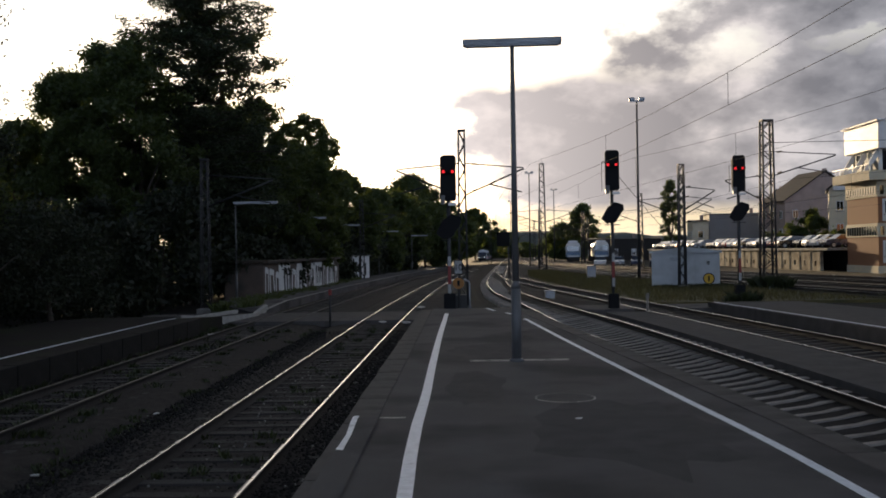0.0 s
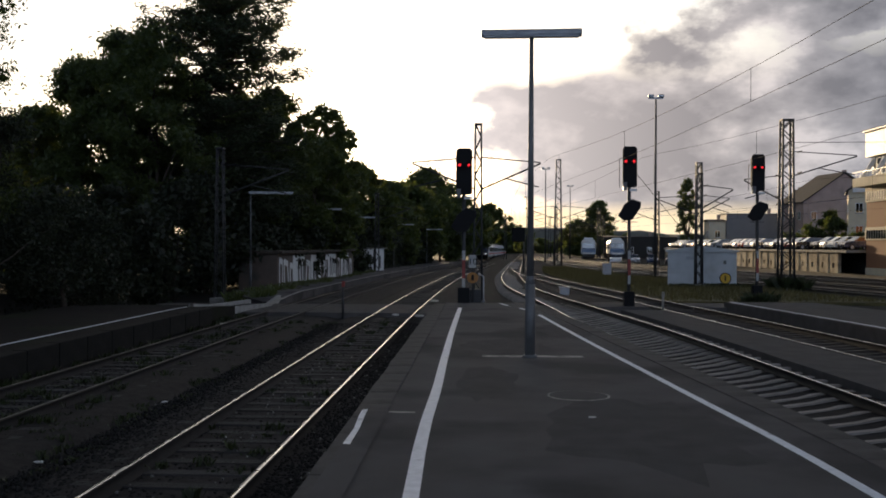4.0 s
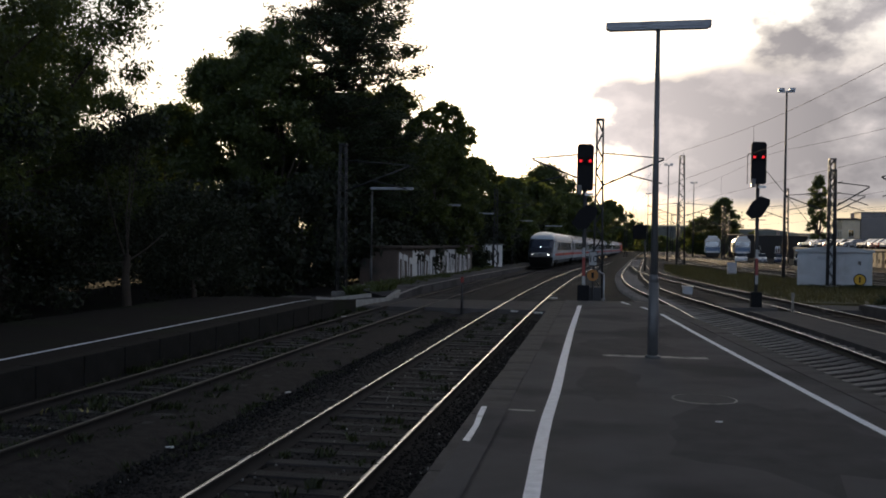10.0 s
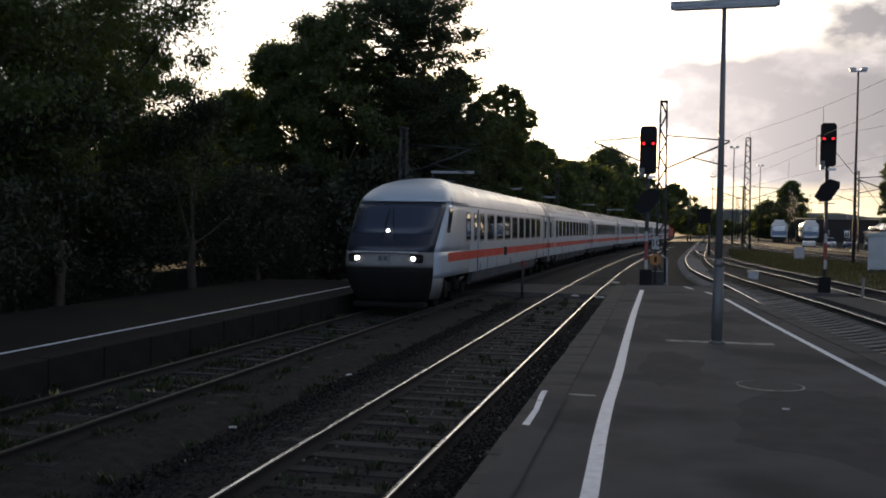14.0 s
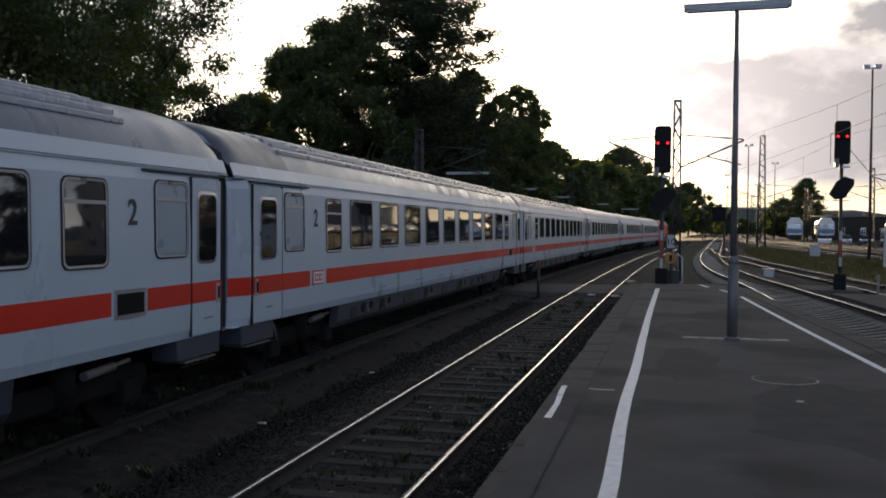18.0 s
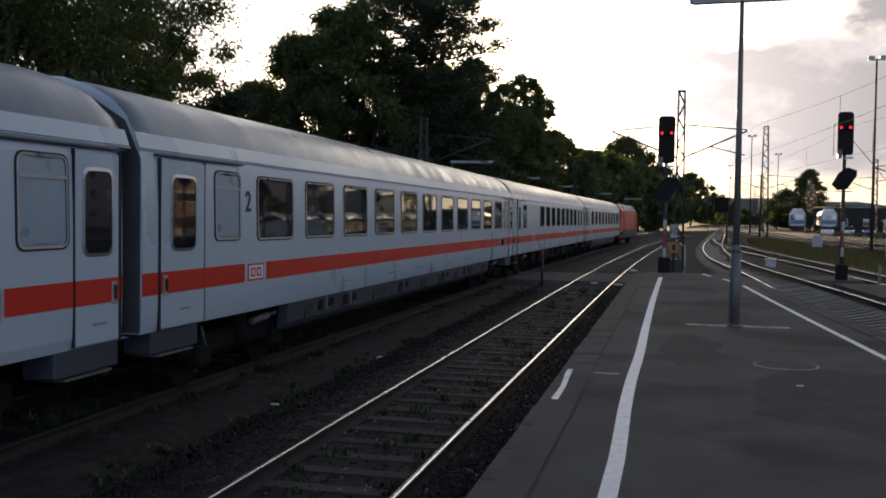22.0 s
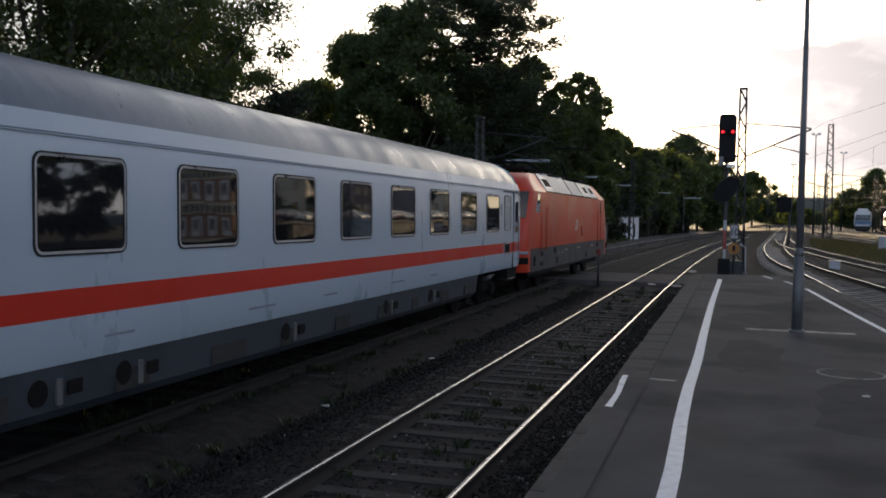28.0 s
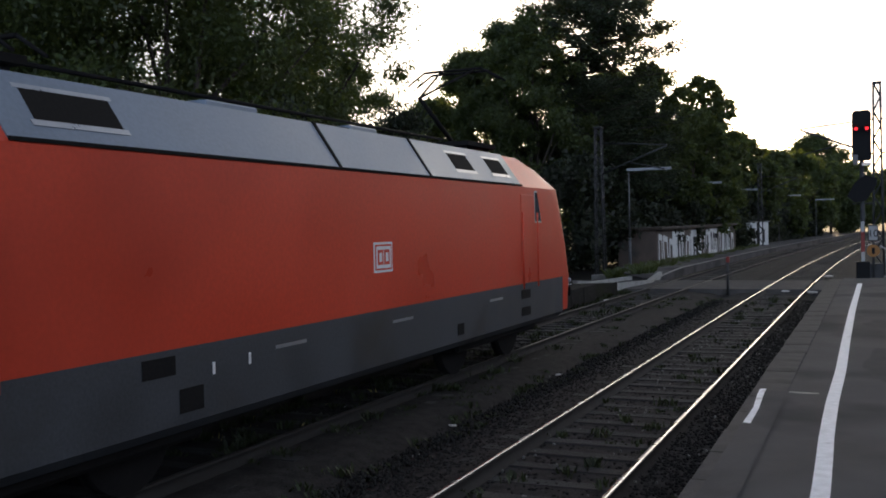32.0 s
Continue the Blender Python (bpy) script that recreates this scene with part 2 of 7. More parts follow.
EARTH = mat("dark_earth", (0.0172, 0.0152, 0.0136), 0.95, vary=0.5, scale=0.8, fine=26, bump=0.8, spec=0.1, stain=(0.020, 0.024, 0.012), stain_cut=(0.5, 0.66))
PALESTONE = mat("pale_stone_chips", (0.20, 0.195, 0.185), 0.9, vary=0.3, scale=8, fine=60, island=0.5)
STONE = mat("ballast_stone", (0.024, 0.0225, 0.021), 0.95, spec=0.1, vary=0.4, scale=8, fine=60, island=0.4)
RAILTOP = mat("polished_rail", (0.34, 0.345, 0.355), 0.25, 1.0, vary=0.08, scale=2, fine=40, bump=0.02)
RAILDULL = mat("dull_rail_head", (0.06, 0.056, 0.05), 0.55, 0.6, vary=0.25, scale=3, fine=50, bump=0.05)
RAILSIDE = mat("rusty_rail", (0.019, 0.016, 0.0135), 0.9, 0.1, vary=0.4, scale=7, fine=70)
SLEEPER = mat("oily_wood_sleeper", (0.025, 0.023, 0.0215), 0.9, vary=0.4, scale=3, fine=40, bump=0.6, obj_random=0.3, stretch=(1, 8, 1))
SLEEPER_C = mat("concrete_sleeper", (0.28, 0.25, 0.22), 0.9, vary=0.3, scale=4, fine=60, obj_random=0.2)
STEEL = mat("galvanised_steel", (0.38, 0.39, 0.41), 0.5, 0.5, vary=0.25, scale=5, fine=50)
DARKSTEEL = mat("weathered_dark_steel", (0.034, 0.034, 0.035), 0.65, 0.1, vary=0.3, scale=6, fine=60)
POSTGREY = mat("grey_post_paint", (0.115, 0.115, 0.115), 0.5, 0.2, vary=0.2, scale=4, fine=50)
BLACK = mat("black_signal_paint", (0.010, 0.010, 0.011), 0.8, spec=0.2, vary=0.3, scale=6, fine=60)
WHITE = mat("white_paint", (0.72, 0.72, 0.70), 0.5, vary=0.1, scale=3, fine=60, stain=(0.35, 0.33, 0.3), stain_cut=(0.62, 0.8))
REDP = mat("red_paint", (0.22, 0.03, 0.022), 0.5, vary=0.15, scale=4, fine=50)
YELLOW = mat("yellow_paint", (0.62, 0.36, 0.02), 0.5, vary=0.15, scale=5, fine=60)
HUT = mat("pale_hut_paint", (0.46, 0.48, 0.49), 0.7, vary=0.12, scale=2, fine=40, stain=(0.36, 0.36, 0.34), stain_cut=(0.58, 0.78))
GRASS = mat("short_grass", (0.055, 0.060, 0.018), 0.95, vary=0.5, scale=1.2, fine=30, bump=0.9, tint=(0.085, 0.07, 0.024))
BARK = mat("bark", (0.055, 0.042, 0.032), 0.95, vary=0.4, scale=5, fine=40, bump=0.9, stretch=(1, 1, 0.25))
REDLAMP = glowing("red_signal_light", (0.9, 0.02, 0.03), 0.9)
CARLAMP = glowing("head_light", (1.0, 0.97, 0.9), 6.0)
LEAF = leaf_mat("broad_leaf", (0.034, 0.050, 0.015), (0.16, 0.20, 0.035))
# leaf green set darker, so the colour carries the shade among the trees
SHADELEAF = leaf_mat("shade_darkened_leaf", (0.019, 0.026, 0.013), (0.035, 0.042, 0.014))
NEEDLE = leaf_mat("pine_needle", (0.022, 0.034, 0.014), (0.05, 0.06, 0.02))
FARLEAF = leaf_mat("distant_leaf", (0.045, 0.055, 0.022), (0.12, 0.11, 0.03))


def glass_mat(name, base=(0.012, 0.013, 0.015), rough=0.03, ior=2.1):
    m = bpy.data.materials.new(name)
    m.use_nodes = True
    b = m.node_tree.nodes["Principled BSDF"]
    b.inputs["Base Color"].default_value = (*base, 1)
    b.inputs["Roughness"].default_value = rough
    b.inputs["Specular IOR Level"].default_value = 0.6
    b.inputs["IOR"].default_value = ior
    return m


GLASS = glass_mat("dark_window_glass")
FROST = mat("frosted_window_glass", (0.27, 0.33, 0.38), 0.35, vary=0.06, scale=3, fine=30, bump=0.03, spec=0.7)

COVER = mat("milky_lamp_cover", (0.62, 0.64, 0.68), 0.4, vary=0.06, scale=3, fine=30, bump=0.02)


# ---------------------------------------------------------------- mesh helpers
def mesh_of(name, bm, mats):
    me = bpy.data.meshes.new(name)
    bm.to_mesh(me)
    bm.free()
    for m in (mats if isinstance(mats, (list, tuple)) else [mats]):
        me.materials.append(m)
    return me


def part(name, bm, material, parent=None, label=""):
    """Links a bmesh as one mesh object under a thing or a part."""
    ob = new(name, mesh_of(name, bm, material))
    ob.parent = parent
    return tagged(ob, label)


def shared(name, me, parent, m=None, label=""):
    ob = new(name, me)
    ob.parent = parent
    if m is not None:
        ob.matrix_basis = m
    return tagged(ob, label)


def thing(name, m=None, label="", category="", group="", kind=""):
    ob = new(name)
    ob.empty_display_size = 0.3
    if m is not None:
        ob.matrix_basis = m
    return tagged(ob, label, category, group, kind)


def box(bm, x0, x1, y0, y1, z0, z1, bevel=0.0, mi=0):
    r = bmesh.ops.create_cube(bm, size=1, matrix=Matrix.Translation(((x0 + x1) / 2, (y0 + y1) / 2, (z0 + z1) / 2)) @ Matrix.Diagonal((abs(x1 - x0), abs(y1 - y0), abs(z1 - z0), 1)))
    fs = {f for v in r["verts"] for f in v.link_faces}
    for f in fs:
        f.material_index = mi
    if bevel:
        es = list({e for f in fs for e in f.edges})
        q = bmesh.ops.bevel(bm, geom=es, offset=bevel, segments=1, affect="EDGES", profile=0.6)
        for f in q["faces"]:
            f.material_index = mi
    return bm


def boxm(*a, **k):
    return box(bmesh.new(), *a, **k)


def rod(bm, a, b, r0, r1=None, n=8, mi=0, caps=True):
    """A round bar from a to b."""
    a, b = Vector(a), Vector(b)
    d = b - a
    q = d.to_track_quat("Z", "Y").to_matrix().to_4x4()
    r = bmesh.ops.create_cone(bm, cap_ends=caps, segments=n, radius1=r0, radius2=r0 if r1 is None else r1, depth=d.length,
                              matrix=Matrix.Translation((a + b) / 2) @ q)
    for f in {f for v in r["verts"] for f in v.link_faces}:
        f.smooth = len(f.verts) == 4
        f.material_index = mi
    return bm


def rodm(*a, **k):
    return rod(bmesh.new(), *a, **k)


def prism(bm, outline, y0, y1, axis="y", mi=0):
    """An outline of (u, v) pushed along an axis: y: (x, z), x: (y, z), z: (x, y)."""
    def at(u, v, w):
        return {"y": (u, w, v), "x": (w, u, v), "z": (u, v, w)}[axis]
    a = [bm.verts.new(at(u, v, y0)) for u, v in outline]
    b = [bm.verts.new(at(u, v, y1)) for u, v in outline]
    n = len(a)
    fs = [bm.faces.new((a[i], a[(i + 1) % n], b[(i + 1) % n], b[i])) for i in range(n)]
    fs += [bm.faces.new(a[::-1]), bm.faces.new(b)]
    for f in fs:
        f.material_index = mi
    bmesh.ops.recalc_face_normals(bm, faces=fs)
    return bm


def prismm(*a, **k):
    return prism(bmesh.new(), *a, **k)


def from_arrays(name, verts, faces, material, smooth=False):
    """A mesh from numpy arrays of corners and of equal-sided faces."""
    me = bpy.data.meshes.new(name)
    nf, k = faces.shape
    me.vertices.add(len(verts))
    me.vertices.foreach_set("co", np.asarray(verts, np.float32).ravel())
    me.loops.add(nf * k)
    me.loops.foreach_set("vertex_index", faces.astype(np.int32).ravel())
    me.polygons.add(nf)
    me.polygons.foreach_set("loop_start", np.arange(0, nf * k, k, dtype=np.int32))
    me.polygons.foreach_set("loop_total", np.full(nf, k, np.int32))
    if smooth:
        me.polygons.foreach_set("use_smooth", np.ones(nf, bool))
    me.update(calc_edges=True)
    me.materials.append(material)
    return me


def smooth_line(points, step=1.0):
    """A smooth line x(y) through (y, x) knots, sampled every step metres."""
    ys, xs = np.array([p[0] for p in points], float), np.array([p[1] for p in points], float)
    m = np.gradient(xs, ys)
    y = np.arange(ys[0], ys[-1] + 0.01, step)
    i = np.clip(np.searchsorted(ys, y) - 1, 0, len(ys) - 2)
    h = ys[i + 1] - ys[i]
    t = (y - ys[i]) / h
    x = (2 * t**3 - 3 * t**2 + 1) * xs[i] + (t**3 - 2 * t**2 + t) * h * m[i] + (-2 * t**3 + 3 * t**2) * xs[i + 1] + (t**3 - t**2) * h * m[i + 1]
    return np.stack([x, y], 1)


def sag(x, y):
    """How far the land falls away along the main line, ahead of the platforms."""
    k = min(1.0, max(0.0, (8.0 - x) / 8.0))
    return -0.0045 * max(0.0, y - 10.0) * k if y < 400 else -1.755 * k


RAIL_Z = -0.38
BED_Z = -0.60


def bend(y):
    """The main line swings to the right beyond the platforms."""
    if y < 28:
        return 0.0
    if y < 135:
        return (y - 28) ** 2 / 3400
    return 107**2 / 3400 + (y - 135) * 107 / 1700


def strip(name, line, profile, zf, material, parent=None, label=""):
    """A profile of (offset, height) swept along a line of (x, y) points."""
    p = np.asarray(line, float)
    d = np.gradient(p, axis=0)
    d /= np.linalg.norm(d, axis=1)[:, None]
    nrm = np.stack([d[:, 1], -d[:, 0]], 1)
    vs = []
    for (x, y), n in zip(p, nrm):
        z0 = zf(x, y)
        vs += [(x + n[0] * o, y + n[1] * o, z0 + h) for o, h in profile]
    k = len(profile)
    n = len(p)
    a = np.arange(n - 1)[:, None] * k + np.arange(k - 1)[None]
    faces = np.stack([a, a + 1, a + 1 + k, a + k], 2).reshape(-1, 4)
    ob = new(name, from_arrays(name, np.array(vs), faces, material))
    ob.parent = parent
    return tagged(ob, label)

# ---------------------------------------------------------------- ground
def ground():
    xs = np.concatenate([np.linspace(-1500, -60, 8), np.linspace(-50, 60, 56), np.linspace(80, 1500, 8)])
    ys = np.concatenate([np.linspace(-600, -40, 6), np.linspace(-30, 150, 61), np.linspace(160, 500, 18), np.linspace(600, 3000, 6)])
    X, Y = np.meshgrid(xs, ys)
    Z = np.array([[BED_Z - 0.06 + sag(x, y) + (0.05 * noise.noise((x * 0.4, y * 0.4, 0)) if abs(x) < 60 and y < 160 else 0) for x in xs] for y in ys])
    # a shallow cutting holds the bay track
    Z -= 0.45 * np.clip((7.6 - X) / 0.6, 0, 1) * np.clip((X - 2.2) / 1.2, 0, 1) * np.clip((46 - Y) / 4, 0, 1) * np.clip((Y + 30) / 4, 0, 1)
    V = np.stack([X, Y, Z], 2).reshape(-1, 3)
    nx, ny = len(xs), len(ys)
    a = (np.arange(ny - 1)[:, None] * nx + np.arange(nx - 1)[None]).reshape(-1)
    F = np.stack([a, a + 1, a + 1 + nx, a + nx], 1)
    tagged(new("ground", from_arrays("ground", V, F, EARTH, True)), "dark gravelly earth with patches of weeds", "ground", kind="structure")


ground()

RAIL_PROFILE = [(-0.07, -0.16), (-0.065, -0.145), (-0.012, -0.12), (-0.012, -0.045), (-0.035, -0.035), (-0.035, -0.004), (-0.027, -0.002)]
RAIL_TOP = [(-0.026, -0.003), (-0.021, 0.001), (0.021, 0.001), (0.026, -0.003)]


def track(name, line, zf, wood=True, near=None, gauge=1.507, bed=True, label="", head=None, low=0.0, cant=None):
    """Two rails on a ballast bed; its sleepers are laid at the end of the file."""
    t = thing(name, label=label or "railway track with polished rails on dark ballast", category="railway track", kind="structure")
    line = np.asarray(line, float)
    d = np.gradient(line, axis=0)
    d /= np.linalg.norm(d, axis=1)[:, None]
    nrm = np.stack([d[:, 1], -d[:, 0]], 1)
    for s in (-1, 1):
        ln = line + nrm * s * gauge / 2
        rail_z = zf if cant is None or s > 0 else (lambda x, y: zf(x, y) - cant(y))
        side = strip("rail", ln, RAIL_PROFILE + [(-o, h) for o, h in RAIL_PROFILE[::-1]], rail_z, RAILSIDE, t, "rusty rail")
        strip("rail_head", ln, RAIL_TOP, rail_z, head or RAILTOP, side, "running surface of the rail")
    if low > 0.2:
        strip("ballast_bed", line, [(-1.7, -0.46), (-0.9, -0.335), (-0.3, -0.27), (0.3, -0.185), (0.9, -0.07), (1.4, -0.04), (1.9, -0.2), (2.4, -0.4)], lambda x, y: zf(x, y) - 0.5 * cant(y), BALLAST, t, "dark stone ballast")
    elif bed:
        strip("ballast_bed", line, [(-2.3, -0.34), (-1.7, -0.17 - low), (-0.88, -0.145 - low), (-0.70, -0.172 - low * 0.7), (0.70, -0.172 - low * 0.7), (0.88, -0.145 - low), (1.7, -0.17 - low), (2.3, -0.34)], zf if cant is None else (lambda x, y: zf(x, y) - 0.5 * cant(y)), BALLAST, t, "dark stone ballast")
    SLEEPER_JOBS.append((t, line, zf, wood, near, cant))
    return t


SLEEPER_JOBS = []
main_z = lambda x, y: RAIL_Z + sag(0, y)
flat_z = lambda x, y: RAIL_Z
yard_z = lambda x, y: RAIL_Z + sag(x, y)
ys = np.concatenate([np.arange(-240, -60, 6.0), np.arange(-60, 140, 2.0), np.arange(140, 420, 8.0)])
LINE1 = np.array([(-3.17 + bend(y), y) for y in ys])
LINE2 = np.array([(-7.55 + bend(y), y) for y in ys])
LINE_R = smooth_line([(-60, 6.6), (-20, 6.4), (8, 6.05), (20, 5.55), (30, 4.98), (40, 4.1), (50, 3.15), (60, 2.65), (70, 2.62), (85, 3.0), (100, 3.75), (134, 5.5), (200, 9.0), (300, 15)], 1.0)
LINE_R2 = smooth_line([(-60, 14.0), (-20, 12.2), (8, 10.8), (21.4, 9.95), (30, 9.28), (40, 8.38), (47, 7.68), (55, 6.9), (65, 5.95), (75, 5.1), (88, 4.5), (100, 4.5), (112, 4.85)], 1.0)
track("main_track", LINE1, main_z, True, (2, 62))
track("through_track", LINE2, main_z, True, (4, 50), label="railway track with weeds between dull rails", head=RAILDULL)
# the two tracks on the bend are canted: the outer rail lies higher
bay_cant = lambda y: float(np.interp(y, [10, 15, 24, 36, 46], [0.08, 0.16, 0.24, 0.26, 0.0]))
siding_cant = lambda y: float(np.interp(y, [10, 36, 50], [0.08, 0.07, 0.0]))
track("bay_track", LINE_R, flat_z, False, (8, 62), label="curving railway track on pale concrete sleepers", low=0.26, cant=bay_cant)
track("siding_track", LINE_R2, flat_z, True, (14, 60), cant=siding_cant)
for k, off in enumerate((0, 5, 10, 15)):
    track("yard_track_%d" % (k + 1), smooth_line([(-40, 40 + off), (20, 28.5 + off), (51, 22.3 + off * 0.95), (75, 18 + off * 0.9), (93, 15 + off * 0.85), (120, 12.6 + off * 0.75), (150, 11.4 + off * 0.7), (200, 12.5 + off * 0.6), (320, 20 + off * 0.6)], 3.0), yard_z, True, None)


# ---------------------------------------------------------------- platforms
def slab(name, left, right, ztop, depth, material, label, kind="structure", category="platform"):
    """A raised slab between two lines of (x, y) points with equal y."""
    bm = bmesh.new()
    rows = []
    for (xl, y), (xr, y2) in zip(left, right):
        zt, zb = ztop(y), ztop(y) - depth
        rows.append([bm.verts.new(p) for p in ((xl, y, zb), (xl, y, zt), (xr, y2, zt), (xr, y2, zb))])
    for a, b in zip(rows, rows[1:]):
        for i in range(3):
            bm.faces.new((a[i], a[i + 1], b[i + 1], b[i]))
    bm.faces.new(rows[0]), bm.faces.new(rows[-1][::-1])
    bmesh.ops.recalc_face_normals(bm, faces=bm.faces)
    ob = new(name, mesh_of(name, bm, material))
    return tagged(ob, label, category, kind=kind)


def plane_strip(name, pts_l, pts_r, z, material, parent=None, label=""):
    """A painted mark 4 mm over a flat top, between two lines."""
    bm = bmesh.new()
    a = [bm.verts.new((x, y, z)) for x, y in pts_l]
    b = [bm.verts.new((x, y, z)) for x, y in pts_r]
    for i in range(len(a) - 1):
        bm.faces.new((a[i], b[i], b[i + 1], a[i + 1]))
    return part(name, bm, material, parent, label)


EDGE_R = smooth_line([(-40, 4.75), (0, 4.6), (10, 4.31), (17, 3.78), (21, 3.43), (27.4, 2.9), (33.4, 2.36), (36, 2.1)], 1.0)
ey = EDGE_R[:, 1]
flat0 = lambda y: 0.0
IN_L, IN_R = [(-1.12, y) for y in ey], [(x - 0.42, y) for x, y in EDGE_R]
platform = slab("platform_main", IN_L, IN_R, flat0, 0.75, ASPHALT, "dark patched asphalt island platform")
plane_strip("white_line", *[[(x0 + s, y) for x0, y in zip(np.interp(ey[::1], [-40, 8.4, 9.0, 10.3, 12.0, 14.4, 17.8, 23.5, 34.3], [-0.53, -0.53, -0.55, -0.58, -0.59, -0.57, -0.59, -0.60, -0.55]), ey) if y < 34] for s in (-0.071, 0.071)], 0.004, LINE, platform, "white safety line")
LR = smooth_line([(-40, 3.9), (0, 3.75), (8.2, 3.45), (10, 3.38), (14, 3.08), (22.8, 2.41), (30.7, 1.88)], 1.0)
plane_strip("white_line", [(x - 0.06, y) for x, y in LR], [(x + 0.06, y) for x, y in LR], 0.004, LINE, platform, "white safety line")
RL = [(x - 0.36, y) for x, y in EDGE_R if -12 < y < 13.6]
plane_strip("worn_mark", [(x, y) for x, y in RL if y > 12.2], [(x + 0.1, y) for x, y in RL if y > 12.2], 0.0195, WORN, platform, "worn pale streak on the edge stones")
for y0, y1, x in ((31.6, 33.0, 1.72), (34.2, 35.6, 1.12)):
    plane_strip("white_dash", [(x - 0.06, y0), (x - 0.3, y1)], [(x + 0.06, y0), (x - 0.18, y1)], 0.004, LINE, platform, "short white dash")
plane_strip("worn_mark", [(0.12, 18.62), (0.12, 18.92)], [(2.05, 18.62), (2.05, 18.92)], 0.004, WORN, platform, "worn grey stripe across the asphalt")
plane_strip("worn_mark", [(-1.10, 12.38), (-1.10, 12.5)], [(-0.76, 12.4), (-0.76, 12.48)], 0.004, WORN, platform, "worn grey stripe")


# near left platform, with a ramp down to the level crossing
def plat_z(y):
    return -0.045 if y < 33 else (-0.045 - 0.27 * min(1, (y - 33) / 5.5))


ly = np.arange(-40, 39.1, 1.5)
# earth colour instead of asphalt also paints in the shade of the trees
left_platform = slab("platform_left", [(-14.2, y) for y in ly], [(-9.32, y) for y in ly], plat_z, 0.75, EARTH, "narrow earth platform, coloured dark as under the trees")
plane_z = lambda y: plat_z(y) + 0.004
bm = bmesh.new()
row = [(bm.verts.new((-10.135, y, plane_z(y))), bm.verts.new((-10.035, y, plane_z(y)))) for y in ly if y < 34]
for a, b in zip(row, row[1:]):
    bm.faces.new((a[0], a[1], b[1], b[0]))
part("white_line", bm, LINE, left_platform, "white safety line")
fy = np.arange(44.5, 190, 3.0)
far_left = slab("platform_far_left", [(-9.3 + bend(y) - (3.5 if y > 49 else 0.7 + 0.6 * (y - 44.5)), y) for y in fy], [(-9.3 + bend(y), y) for y in fy],
                lambda y: -0.15 + sag(0, y) - (0.22 * max(0, 1 - (y - 44.5) / 5)), 0.7, ASPHALT, "low platform beyond the level crossing")
bm = bmesh.new()
row = [(bm.verts.new((-9.5 + bend(y), y, -0.143 + sag(0, y) - 0.22 * max(0, 1 - (y - 44.5) / 5))), bm.verts.new((-9.3 + bend(y), y, -0.143 + sag(0, y) - 0.22 * max(0, 1 - (y - 44.5) / 5)))) for y in fy]
for a, b in zip(row, row[1:]):
    bm.faces.new((a[0], a[1], b[1], b[0]))
part("edge_stripe", bm, WORN, far_left, "pale edge of the platform")

# right platform
ry = np.arange(-40, 42.1, 1.5)
rx = np.interp(ry, LINE_R2[:, 1], LINE_R2[:, 0]) + 2.1
right_platform = slab("platform_right", [(x, y) for x, y in zip(rx, ry)], [(x + 7.5 - 0.09 * max(0, y), y) for x, y in zip(rx, ry)], lambda y: -0.2, 0.6, PATH, "grey gravel-topped platform with a white edge line")
plane_strip("white_line", [(x + 0.2, y) for x, y in zip(rx, ry)], [(x + 0.32, y) for x, y in zip(rx, ry)], -0.196, LINE, right_platform, "white edge line")
# asphalt strip between bay track and siding
my = np.arange(-30, 38.1, 2.0)
ml, mr = np.interp(my, LINE_R[:, 1], LINE_R[:, 0]) + 1.35, np.interp(my, LINE_R2[:, 1], LINE_R2[:, 0]) - 1.3
slab("service_path", list(zip(ml, my)), list(zip(np.maximum(mr, ml + 0.3), my)), lambda y: -0.36, 0.3, PATH, "grey gravel service path between two tracks", category="path")

# level crossing: asphalt infill across all tracks
cross = thing("level_crossing", label="worn asphalt level crossing over the tracks", category="crossing", kind="structure")
for x0, x1 in ((-14.0, -8.42), (-8.2, -6.9), (-6.68, -4.0), (-3.82, -2.5), (-2.28, 3.3)):
    bm = bmesh.new()
    prism(bm, [(x0, 37.6), (x1, 37.6), (x1 + 0.03, 43.0), (x0 + 0.03, 43.0)], -0.75, -0.52, "z")
    part("crossing_panel", bm, PATH, cross)
for x0, x1 in ((5.0, 7.2), (9.0, 13.0)):
    part("crossing_panel", boxm(x0, x1, 40.5, 43.6, -0.75, -0.40), PATH, cross)
part("crossing_panel", boxm(-2.2, 2.2, 36.0, 37.7, -0.7, -0.42), PATH, cross)

# grass strip in the yard
gl = smooth_line([(47, 9.4), (60, 8.2), (75, 7.0), (95, 6.7), (120, 8.2)], 2.0)
gr = smooth_line([(47, 20.5), (60, 18.4), (75, 15.7), (95, 12.6), (120, 10.4)], 2.0)
grass_bank = slab("grass_strip", [tuple(p) for p in gl], [tuple(p) for p in gr], lambda y: -0.52, 0.3, GRASS, "strip of short yellow-green grass between tracks", category="grass")


